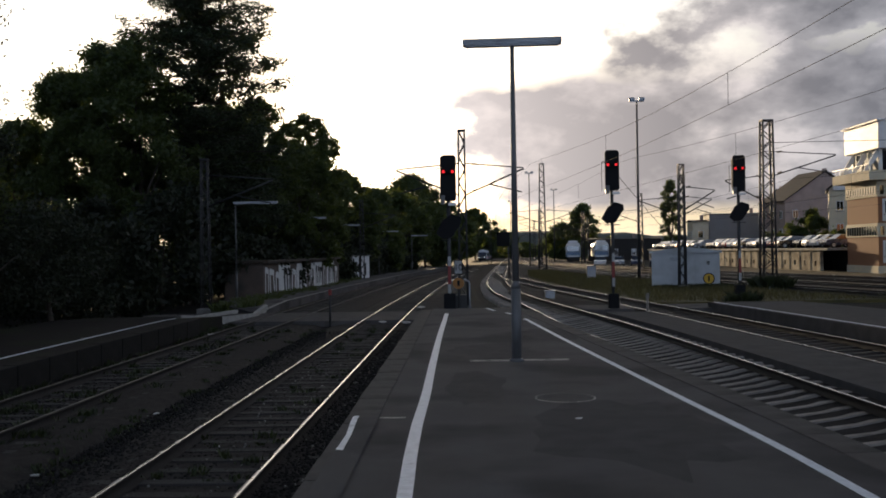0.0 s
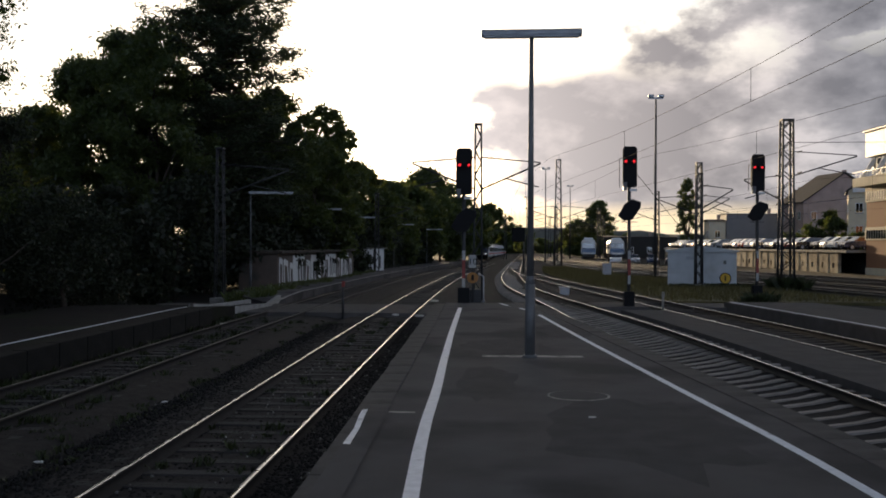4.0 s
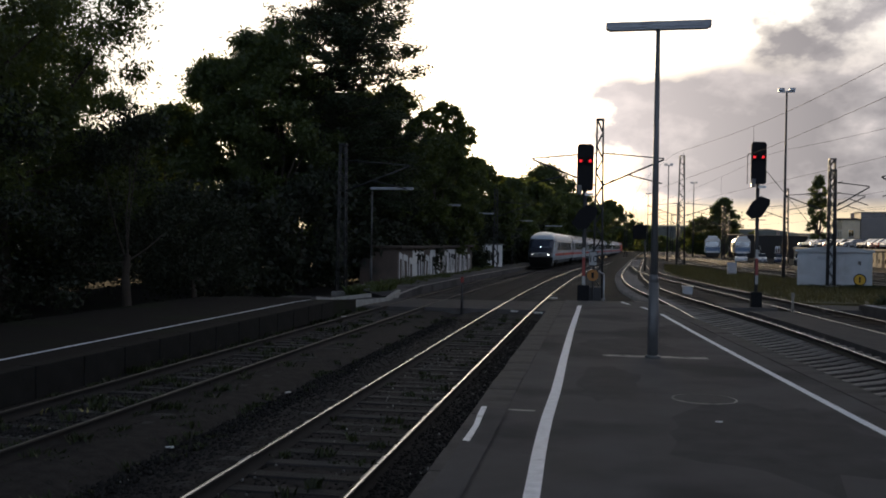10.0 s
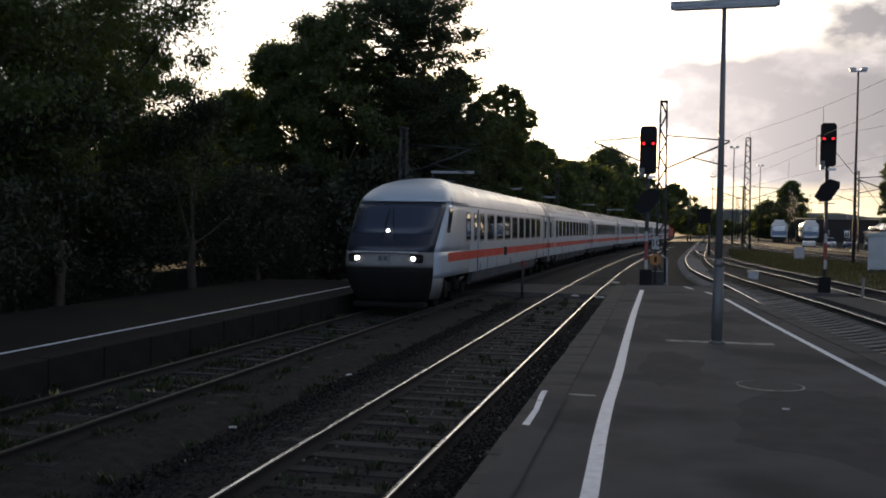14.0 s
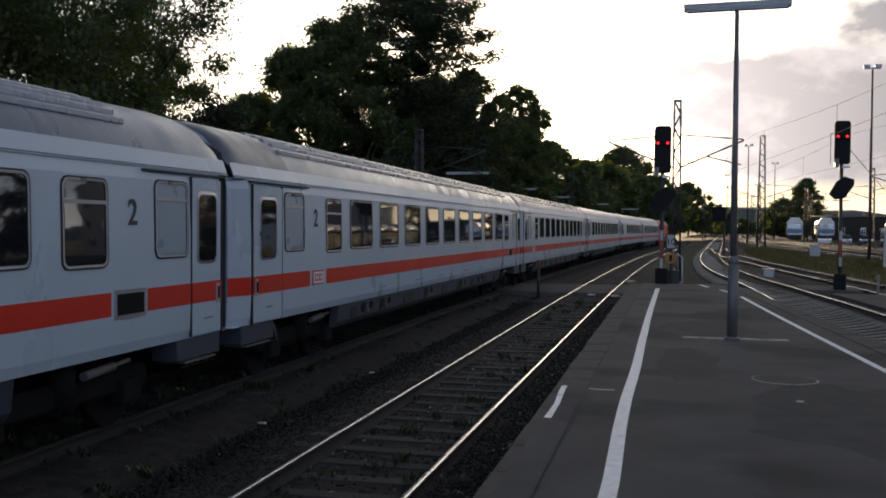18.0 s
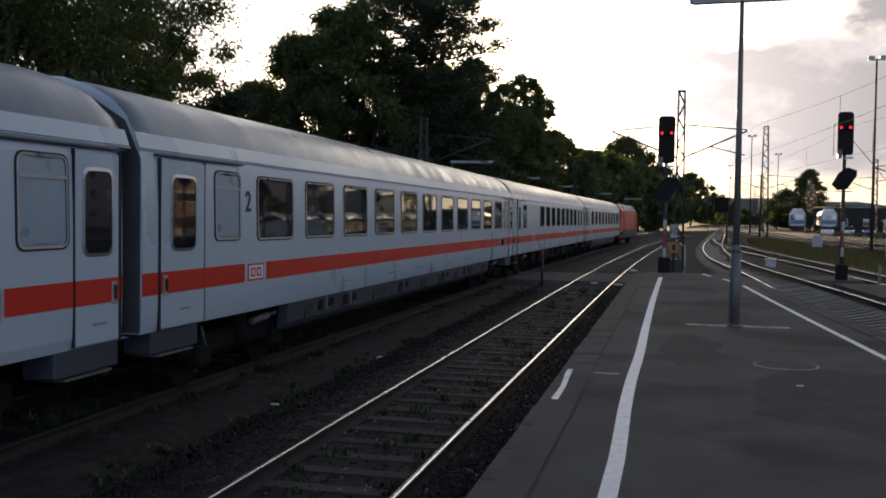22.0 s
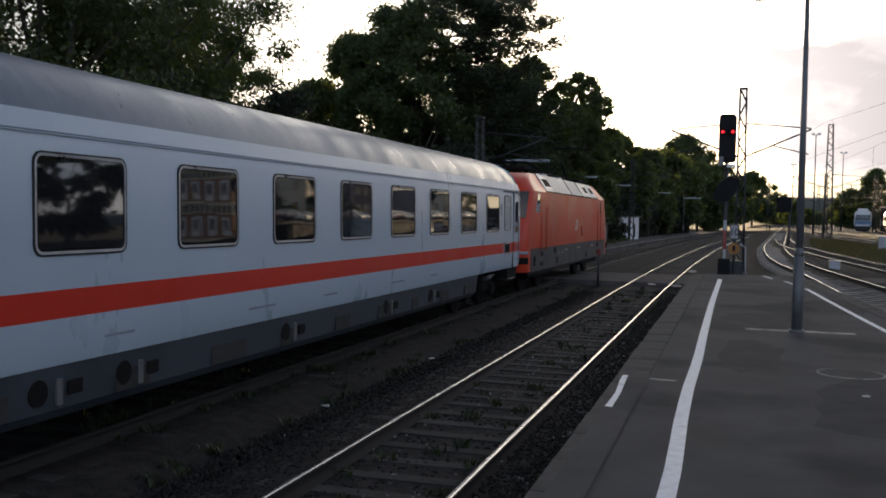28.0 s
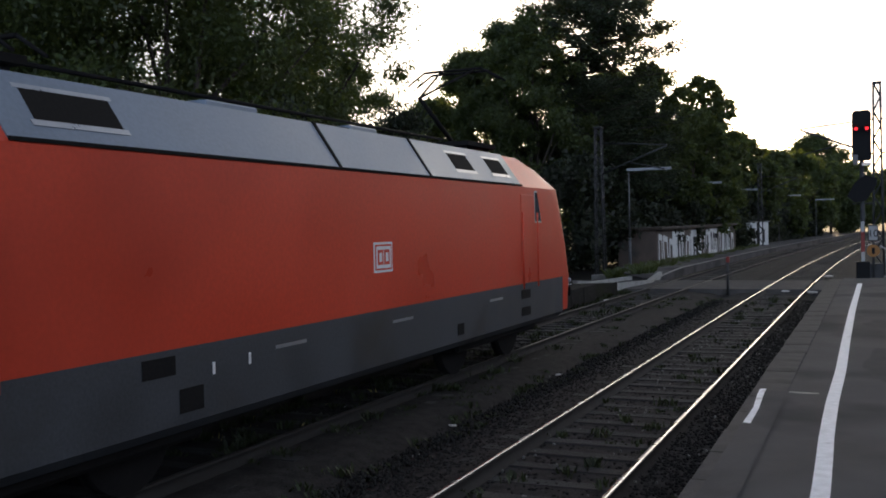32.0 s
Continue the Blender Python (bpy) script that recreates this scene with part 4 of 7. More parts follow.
# ---------------------------------------------------------------- right side: hut, wall, cars, houses, signal tower
def hut(x, y, z, w, d, h, turn):
    t = thing("equipment_hut", pose(x, y, z, 0, 0, turn), "pale grey concrete equipment hut with a round yellow sign", "hut")
    part("wall", boxm(-w / 2, w / 2, -d / 2, d / 2, -0.2, h, 0.02), HUT, t, "pale painted concrete walls")
    bm = bmesh.new()
    prism(bm, [(-w / 2 - 0.14, h), (w / 2 + 0.14, h), (w / 2 + 0.14, h + 0.14), (0, h + 0.42), (-w / 2 - 0.14, h + 0.14)], -d / 2 - 0.14, d / 2 + 0.14)
    part("roof", bm, HUT, t, "shallow pitched pale roof")
    part("plinth", boxm(-w / 2 - 0.02, w / 2 + 0.02, -d / 2 - 0.02, d / 2 + 0.02, -0.3, 0.18), CONCRETE, t, "darker plinth")
    s = part("sign", rodm((w / 2 - 0.72, -d / 2 - 0.03, 0.62), (w / 2 - 0.72, -d / 2 - 0.005, 0.62), 0.38, n=28), BLACK, t, "round black-edged sign")
    part("sign_disc", rodm((w / 2 - 0.72, -d / 2 - 0.04, 0.62), (w / 2 - 0.72, -d / 2 - 0.02, 0.62), 0.32, n=28), YELLOW, s, "yellow disc")
    part("sign_bar", boxm(w / 2 - 0.77, w / 2 - 0.67, -d / 2 - 0.05, -d / 2 - 0.03, 0.44, 0.8), BLACK, s)
    part("notice", boxm(w / 2 - 0.86, w / 2 - 0.66, -d / 2 - 0.015, -d / 2 - 0.002, 1.55, 1.8), WORN, t)
    part("vent", boxm(-w / 2 + 1.2, -w / 2 + 1.9, -d / 2 - 0.02, -d / 2 - 0.002, h - 0.5, h - 0.28), STEEL, t, "metal vent louvre")
    part("door_seam", boxm(w / 2 - 1.6, w / 2 - 1.58, -d / 2 - 0.008, -d / 2 - 0.001, 0.2, h - 0.15), STEEL, t)


hut(15.35, 66.6, BED_Z, 4.45, 3.2, 2.35, -12)


def cabinet(x, y, z, w, h, material, label):
    t = thing("trackside_cabinet", pose(x, y, z), label, "cabinet")
    part("case", boxm(-w / 2, w / 2, -0.25, 0.25, 0.1, h, 0.02), material, t)
    part("lid", boxm(-w / 2 - 0.04, w / 2 + 0.04, -0.29, 0.29, h, h + 0.06, 0.015), material, t)
    part("foot", boxm(-w / 2 + 0.05, w / 2 - 0.05, -0.2, 0.2, -0.2, 0.1), CONCRETE, t)
    part("door_seam", boxm(-0.008, 0.008, -0.256, -0.249, 0.15, h - 0.05), STEEL, t)


cabinet(11.5, 86, BED_Z, 0.75, 1.15, STEEL, "small grey trackside cabinet on grass")
cabinet(4.75, 52.5, BED_Z, 0.5, 0.45, STEEL, "low metal point motor beside the rails")


def deck_wall():
    """A long retaining wall with dark openings; cars are parked on the deck above it."""
    t = thing("parking_deck", label="long weathered concrete wall with dark openings under a parking deck", category="wall", kind="structure")
    a, b = Vector((36.0, 186, 0)), Vector((38.5, 101.5, 0))
    d = (b - a).normalized()
    L = (b - a).length
    ang = math.degrees(math.atan2(d.y, d.x))
    t.matrix_basis = pose(a.x, a.y, BED_Z, 0, 0, ang)
    PLASTER = mat("stained_yellow_plaster", (0.46, 0.38, 0.26), 0.9, vary=0.35, scale=1.2, fine=20, bump=0.4, stain=(0.14, 0.105, 0.07), stain_cut=(0.46, 0.62))
    x = 0.0
    rng = random.Random(4)
    while x < L - 3:
        w = rng.uniform(2.4, 3.4)
        o0, o1 = x + w * rng.uniform(0.25, 0.4), x + w * rng.uniform(0.52, 0.6)
        for x0, x1, z0, z1 in ((x, o0, -0.3, 2.15), (o1, x + w - 0.25, -0.3, 2.15), (o0, o1, 1.05, 2.15), (o0, o1, -0.3, 0.5)):
            part("wall_panel", boxm(x0, x1, 0, 0.3, z0, z1), PLASTER, t)
        part("buttress", boxm(x + w - 0.25, x + w, -0.05, 0.32, -0.3, 2.14, 0.02), PLASTER, t, "projecting pier")
        x += w
    part("deck", boxm(0, L, -0.25, 5.2, 2.15, 2.42, 0.02), CONCRETE, t, "concrete parking deck")
    # added near-black sheet paints the shade inside the openings
    part("opening_shade", boxm(0, L, 3.0, 3.2, -0.3, 2.15), UNDERDARK, t, "near-black sheet shading the wall openings")
    return t, d, ang


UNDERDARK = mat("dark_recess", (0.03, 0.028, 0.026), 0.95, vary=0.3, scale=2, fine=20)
deck, DECK_D, DECK_A = deck_wall()
TYRE = mat("tyre_rubber", (0.015, 0.015, 0.015), 0.8, vary=0.2, scale=8, fine=60)


def parked_car(m, paint, label):
    t = thing("parked_car", m, label, "car", "parked cars")
    bm = bmesh.new()
    prism(bm, [(-2.1, 0.35), (-2.15, 0.72), (-1.9, 0.92), (-1.0, 0.98), (1.35, 0.98), (2.05, 0.86), (2.15, 0.6), (2.1, 0.32)], -0.86, 0.86, "x")
    body = part("body", bm, paint, t)
    bm = bmesh.new()
    lo = [(-1.75, 0.95), (-1.15, 1.42), (0.35, 1.46), (1.15, 0.95)]
    a = [bm.verts.new((-0.80, y, z)) if z < 1 else bm.verts.new((-0.62, y, z)) for y, z in lo]
    b = [bm.verts.new((0.80, y, z)) if z < 1 else bm.verts.new((0.62, y, z)) for y, z in lo]
    for i in range(3):
        bm.faces.new((a[i], a[i + 1], b[i + 1], b[i]))
    bm.faces.new(a), bm.faces.new(b)
    bmesh.ops.recalc_face_normals(bm, faces=bm.faces)
    cab = part("glasshouse", bm, GLASS, t, "dark car glazing")
    part("roof_panel", boxm(-0.62, 0.62, -1.12, 0.36, 1.44, 1.49, 0.015), paint, t)
    for sx in (-0.82, 0.82):
        for sy in (-1.3, 1.35):
            w = part("wheel", rodm((sx - 0.1, sy, 0.31), (sx + 0.1, sy, 0.31), 0.31, n=16), TYRE, t)
            part("rim", rodm((sx + (0.1 if sx > 0 else -0.1), sy, 0.31), (sx + (0.115 if sx > 0 else -0.115), sy, 0.31), 0.19, n=10), STEEL, w)
    for sx in (-0.62, 0.62):
        part("headlight", boxm(sx - 0.16, sx + 0.16, 2.05, 2.13, 0.62, 0.76, 0.02), FROST, t)
        part("tail_light", boxm(sx - 0.16, sx + 0.16, -2.16, -2.08, 0.65, 0.82, 0.02), REDP, t)
    return t


def car_row():
    paints = [mat("car_paint_" + n, c, 0.28, me, vary=0.05, scale=2, fine=20, bump=0, coat=0.8) for n, c, me in
              (("white", (0.7, 0.7, 0.7), 0), ("silver", (0.45, 0.46, 0.48), 0.6), ("dark_blue", (0.03, 0.045, 0.09), 0.2), ("black", (0.02, 0.02, 0.022), 0.2), ("red", (0.30, 0.03, 0.025), 0.1))]
    names = ("white", "silver", "dark blue", "black", "red")
    base = deck.matrix_basis
    protos = [None] * 5
    for i in range(30):
        if i in (4, 11, 12, 19, 25):
            continue
        k = (0, 3, 2, 1, 3, 2, 4, 3, 2, 3, 1, 0, 2, 3, 2, 1, 4)[i % 17]
        m = base @ pose(1.6 + i * 2.75 + (0.5 if i % 7 > 4 else 0), 2.6, 2.42, 0, 0, 180 + (5 if i % 3 else -4))
        if protos[k] is None:
            protos[k] = parked_car(m, paints[k], names[k] + " car parked in a row on the deck")
        else:
            copy_thing(protos[k], m)
    for i in range(6):
        copy_thing(protos[i % 5], pose(21.5 + 2.6 * i, 150 - 1.2 * i, BED_Z, 0, 0, 170))


car_row()


def window_unit(parent, x, y, z, w, h, face="y-", frame=WHITE, sill=True, border=0.08):
    """A window: frame proud of the wall, dark pane, sill."""
    win = thing_child("window", parent, pose(x, y, z, 0, 0, {"y-": 0, "x-": -90, "x+": 90}[face]))
    part("window_frame", boxm(-w / 2 - border, w / 2 + border, -0.05, 0.05, -border, h + border), frame, win)
    part("pane", boxm(-w / 2, w / 2, -0.065, -0.045, 0, h), GLASS, win)
    part("glazing_bar", boxm(-0.03, 0.03, -0.075, -0.06, 0, h), frame, win)
    if sill:
        part("sill", boxm(-w / 2 - 0.14, w / 2 + 0.14, -0.16, 0.0, -0.16, -0.08), CONCRETE, win)


def thing_child(name, parent, m):
    bm = bmesh.new()
    box(bm, -0.01, 0.01, 0.0, 0.02, 0.0, 0.02)
    ob = new(name, mesh_of(name, bm, WHITE))
    ob.parent = parent
    ob.matrix_basis = m
    return ob


BRICK = mat("orange_brown_brick", (0.28, 0.125, 0.058), 0.85, vary=0.3, scale=3, fine=30, bump=0.4, stretch=(1, 1, 4))
BROWN = mat("brown_cladding", (0.16, 0.085, 0.045), 0.8, vary=0.25, scale=2, fine=24, bump=0.2)
CREAM = mat("cream_plaster", (0.62, 0.55, 0.40), 0.8, vary=0.12, scale=1.2, fine=30, bump=0.2, stain=(0.4, 0.34, 0.25), stain_cut=(0.58, 0.8))
ROOFTILE = mat("dark_roof_tiles", (0.034, 0.027, 0.026), 0.8, vary=0.3, scale=3, fine=18, bump=0.6, stretch=(1, 6, 1))
PINKISH = mat("weathered_rose_plaster", (0.36, 0.27, 0.23), 0.9, vary=0.2, scale=0.8, fine=20, bump=0.3, stain=(0.24, 0.19, 0.17))
GREYWALL = mat("grey_cladding", (0.22, 0.22, 0.225), 0.8, vary=0.12, scale=0.6, fine=20, bump=0.15)


def signal_tower(x, y, z):
    t = thing("signal_tower", pose(x, y, z), "brick signal tower with cream bands and an overhanging cabin", "tower")
    W, D = 7.5, 7.4
    part("base", boxm(-0.1, W, -0.1, D, -0.2, 0.65), CREAM, t, "cream plinth")
    part("lower_wall", boxm(0, W, 0, D, 0.65, 3.45), BRICK, t, "orange brick wall")
    part("lower_band", boxm(-0.12, W + 0.1, -0.12, D + 0.1, 3.45, 4.75), CREAM, t, "cream band")
    part("upper_wall", boxm(0, W, 0, D, 4.75, 7.3), BRICK, t, "orange brick wall")
    part("upper_band", boxm(-0.12, W + 0.1, -0.12, D + 0.1, 7.3, 8.85), CREAM, t, "cream band")
    bal = part("balcony", boxm(-1.2, W + 0.2, -1.0, D + 0.6, 8.85, 9.05), CREAM, t, "overhanging balcony slab")
    part("balcony_face", boxm(-1.22, -1.14, -1.0, D + 0.6, 9.05, 9.75), CREAM, bal, "cream parapet")
    part("balcony_face", boxm(-1.14, W + 0.2, -1.02, -0.94, 9.05, 9.75), CREAM, bal, "cream parapet")
    for k in range(9):
        part("baluster", boxm(-1.2, -1.15, -0.95 + k, -0.9 + k, 9.75, 10.3), STEEL, bal)
    part("handrail", boxm(-1.22, -1.13, -1.0, D + 0.5, 10.3, 10.36), STEEL, bal)
    part("cabin_glazing", boxm(0.5, W, 0.5, D - 0.2, 9.05, 11.9), GLASS, t, "glazed signal cabin")
    for k in range(4):
        part("cabin_post", boxm(0.38, 0.56, 0.42 + k * 2.1, 0.66 + k * 2.1, 9.05, 11.9), WHITE, t)
        part("cabin_post", boxm(0.42 + k * 2.1, 0.66 + k * 2.1, 0.38, 0.56, 9.05, 11.9), WHITE, t)
    for k in range(3):
        br = bmesh.new()
        prism(br, [(-1.1, 9.75), (-0.8, 9.75), (0.4, 11.3), (0.4, 11.75), (0.1, 11.75)], 0.5 + k * 2.8, 0.75 + k * 2.8)
        part("bracket", br, WHITE, t, "slanting white bracket")
    part("cabin_top", boxm(-0.05, W + 0.6, -0.4, D + 0.3, 11.9, 14.45, 0.03), WHITE, t, "white upper box")
    part("cabin_roof", boxm(-0.25, W + 0.85, -0.6, D + 0.5, 14.45, 14.65, 0.03), WHITE, t, "flat roof edge")
    for zz in (3.6, 7.5):
        for k in range(12):
            part("band_window", boxm(-0.15, -0.11, 0.15 + k * 0.6, 0.5 + k * 0.6, zz, zz + 0.85), GLASS, t)
            part("band_window", boxm(0.15 + k * 0.6, 0.5 + k * 0.6, -0.15, -0.11, zz, zz + 0.85), GLASS, t)
    for zz in (0.95, 4.95):
        for xx in (0.95, 2.75, 4.55, 6.35):
            window_unit(t, xx, -0.02, zz + 0.75, 0.6, 1.15, "y-", border=0.24)
            part("white_panel", boxm(xx - 0.54, xx + 0.54, -0.06, 0.02, zz, zz + 0.5), WHITE, t, "white panel under the window")


signal_tower(39.8, 92.7, BED_Z)


def house(x, y, z, w, d, h, roof_h, turn, wall_m, label, windows=(3, 4), roof_m=None, gable="y"):
    t = thing("house", pose(x, y, z, 0, 0, turn), label, "house", "town houses")
    part("wall", boxm(-w / 2, w / 2, 0, d, -0.5, h), wall_m, t)
    bm = bmesh.new()
    if gable == "y":
        prism(bm, [(-w / 2, h), (w / 2, h), (0, h + roof_h)], 0.02, d - 0.02)
        part("gable", bm, wall_m, t)
        rb = bmesh.new()
        for s in (-1, 1):
            prism(rb, [(s * (w / 2 + 0.35), h - 0.22), (0, h + roof_h + 0.12), (0, h + roof_h + 0.32), (s * (w / 2 + 0.4), h)], -0.35, d + 0.35)
        roof = part("roof", rb, roof_m or ROOFTILE, t, "dark tiled roof")
    else:
        prism(bm, [(-0.4, h), (d + 0.4, h), (d / 2, h + roof_h)], -w / 2 - 0.3, w / 2 + 0.3, "x")
        roof = part("roof", bm, roof_m or ROOFTILE, t, "dark tiled roof")
    part("chimney", boxm(w * 0.12, w * 0.12 + 0.6, d * 0.4, d * 0.4 + 0.6, h + roof_h * 0.4, h + roof_h + 0.9), PINKISH, roof, "brick chimney")
    cols, rows_ = windows
    for r_ in range(rows_):
        for c in range(cols):
            window_unit(t, -w / 2 + w * (c + 0.5) / cols, -0.02, 1.2 + r_ * (h - 1.0) / rows_, 0.85, 1.25, "y-", WHITE if wall_m is not GREYWALL else STEEL)
    for r_ in range(rows_):
        for c in range(3):
            window_unit(t, -w / 2 - 0.02, d * (c + 0.5) / 3, 1.2 + r_ * (h - 1.0) / rows_, 0.8, 1.2, "x-", WHITE)
    return t


house(61.6, 164, BED_Z, 14.4, 9, 10.3, 4.8, 8, PINKISH, "tall rose-grey town house with a dark steep roof", (4, 3))
house(54.6, 136, BED_Z, 5.6, 10, 10.6, 2.2, -20, CREAM, "narrow cream town house with a white curved gable", (2, 3))
house(57.4, 176, BED_Z, 2.6, 8, 11.2, 1.6, -20, CREAM, "slim cream gable beside the tall town house", (1, 3))
house(70.0, 128, BED_Z, 8.0, 10, 10.0, 4.0, -25, PINKISH, "old town house with a tiled roof", (3, 3))
house(54.2, 185, BED_Z, 13.4, 10, 9.0, 0.3, -6, GREYWALL, "plain grey flat-roofed building behind the parking deck", (4, 1), GREYWALL, "x")
house(45.7, 185, BED_Z, 3.0, 8, 7.6, 0.4, -6, CREAM, "small sunlit yellow building", (1, 2), None, "x")
house(36.4, 216, BED_Z, 16.0, 10, 4.8, 0.3, -8, UNDERDARK, "long low shed with a flat dark roof", (4, 1), UNDERDARK, "x")


def curved_gable(x, y, z, turn):
    """A white scrolled gable that crowns the front of the cream house."""
    bm = bmesh.new()
    edge = [(-2.3, 0), (-2.2, 0.7), (-1.6, 1.1), (-1.35, 1.9)] + [(-1.35 * math.cos(radians(a)), 1.9 + 0.95 * math.sin(radians(a))) for a in range(30, 151, 20)] + [(1.35, 1.9), (1.6, 1.1), (2.2, 0.7), (2.3, 0)]
    prism(bm, edge, -0.45, -0.15)
    ob = new("gable_front", mesh_of("gable_front", bm, WHITE))
    ob.matrix_basis = pose(x, y, z, 0, 0, turn)
    tagged(ob, "white scrolled gable front on the cream town house", "gable")


curved_gable(54.6, 136, BED_Z + 10.4, -20)
# added town closing the right side out of view, seen only in train windows
for k, (x, y, w, h) in enumerate(((58, 74, 15, 13.5), (60, 55, 15, 15), (58, 36, 15, 13), (55, 17, 16, 14), (52, -3, 17, 15), (48, -24, 18, 13.5))):
    house(x, y, BED_Z, w, 10, h, 4, -80, (CREAM, PINKISH)[k % 2], "added out-of-view house across the yard", (4, 4))


# added trees, never in view, that hide the sky in window reflections
for k in range(10):
    broad_tree(70 - 0.12 * k * k, 104 - 15 * k, BED_Z, 17 + (k * 5 % 4), 8.5, 3600, 300 + k, "added out-of-view tree that darkens window reflections", 0.75, low=0.05, clumps=50, material=SHADELEAF)


# ---------------------------------------------------------------- railcars, distant things
def railcar(x, y, z, turn):
    t = thing("parked_railcar", pose(x, y, z, 0, 0, turn), "white and blue parked diesel railcar seen from its front", "train coach", "parked railcars")
    RB = mat("railcar_blue_paint", (0.10, 0.16, 0.26), 0.35, vary=0.1, scale=1, fine=20, bump=0.02, coat=0.3)
    part("body", boxm(-1.42, 1.42, 0.25, 24, 0.95, 3.1, 0.05), TRAINPALE, t, "white body")
    part("roof", prismm([(-1.42, 3.1), (1.42, 3.1), (1.2, 3.6), (0.7, 3.85), (-0.7, 3.85), (-1.2, 3.6)], 0.4, 24), TRAINPALE, t, "white roof")
    part("front_window", boxm(-1.25, 1.25, 0.16, 0.3, 2.0, 3.05, 0.04), GLASS, t, "wide front window")
    part("front_panel", boxm(-1.36, 1.36, 0.12, 0.3, 0.9, 1.95, 0.05), RB, t, "blue front panel")
    part("front_stripe", boxm(-1.2, 1.2, 0.1, 0.3, 0.95, 1.2, 0.02), TRAINPALE, t, "white band")
    part("apron", boxm(-1.25, 1.25, 0.2, 0.8, 0.25, 0.9, 0.05), UNDERDARK, t)
    part("air_conditioner", boxm(-0.9, 0.9, 2.0, 5.0, 3.8, 4.15, 0.05), WHITE, t, "white roof unit")
    for s in (-1, 1):
        part("headlight", rodm((s * 0.95, 0.13, 1.35), (s * 0.95, 0.09, 1.35), 0.13, n=12), FROST, t)
        for k in range(7):
            part("side_window", boxm(s * 1.41, s * 1.43, 2 + 3 * k, 4.2 + 3 * k, 2.0, 2.95), GLASS, t)
    for yy in (3.5, 20):
        part("bogie", boxm(-1.1, 1.1, yy - 1.4, yy + 1.4, 0.05, 0.6), UNDERDARK, t)


TRAINPALE = mat("railcar_white_paint", (0.66, 0.66, 0.64), 0.4, vary=0.08, scale=1, fine=20, bump=0.02)
railcar(21.9, 190, RAIL_Z, -6)
railcar(27.6, 191, RAIL_Z, -6)

broad_tree(43.2, 200, BED_Z, 16.6, 2.2, 14000, 201, "slim dark poplar beside the sheds", 0.2, low=0.06, clumps=120)
broad_tree(33.0, 262, BED_Z, 14.5, 4.2, 12000, 202, "distant brownish tree beyond the yard", 0.35, low=0.05, clumps=110)
broad_tree(28.0, 270, BED_Z, 9.5, 4.5, 10000, 203, "distant brownish tree beyond the yard", 0.35, low=0.05, clumps=110)
for i, (x, y, h) in enumerate(((47.5, 140, 5.4), (50.5, 139, 6.6), (53.5, 131, 6.2), (49, 126, 4.8), (45.2, 138, 4.4), (52.0, 144, 7.6))):
    broad_tree(x, y, BED_Z, h, 3.0, 5000, 210 + i, "garden shrub in front of town houses", 0.25, low=0.05, clumps=24)
for i in range(20):
    x = 2 + i * 3.6
    broad_tree(x + bend(300) * 0.55, 345 + (i % 3) * 14, BED_Z - 1.2 * (i < 6), (8.5 if i < 4 else 3.6) + (i * 7 % 5) * 0.7, 5.0, 2600, 230 + i, "distant dark bushes along the line", 0.6, low=0.03, clumps=20)


def hills():
    """A low wooded ridge on the horizon."""
    xs = np.linspace(-1400, 1700, 120)
    h = np.array([26 + 20 * noise.noise((x * 0.0022, 1.3, 0)) + 5 * noise.noise((x * 0.02, 7.0, 0)) for x in xs])
    V, F = [], []
    for x, hh in zip(xs, h):
        V += [(x, 1700, -3), (x, 1760, hh * 0.8), (x, 1900, hh), (x, 2200, -3)]
    for i in range(len(xs) - 1):
        for k in range(3):
            F.append((i * 4 + k, i * 4 + 4 + k, i * 4 + 5 + k, i * 4 + 1 + k))
    HILL = mat("distant_wooded_ridge", (0.075, 0.085, 0.075), 0.95, vary=0.25, scale=0.02, fine=0.2, bump=0)
    tagged(new("backdrop_ridge", from_arrays("backdrop_ridge", np.array(V), np.array(F), HILL, True)), "low wooded ridge on the horizon", "hill", kind="structure")


hills()


# ---------------------------------------------------------------- left side: painted wall, shed
SCRAWL_W = mat("white_spray_paint", (0.66, 0.66, 0.64), 0.7, vary=0.12, scale=6, fine=40)
OLDWALL = mat("dirty_brown_wall", (0.10, 0.075, 0.06), 0.9, vary=0.35, scale=1.5, fine=20, bump=0.4, stain=(0.05, 0.045, 0.04))


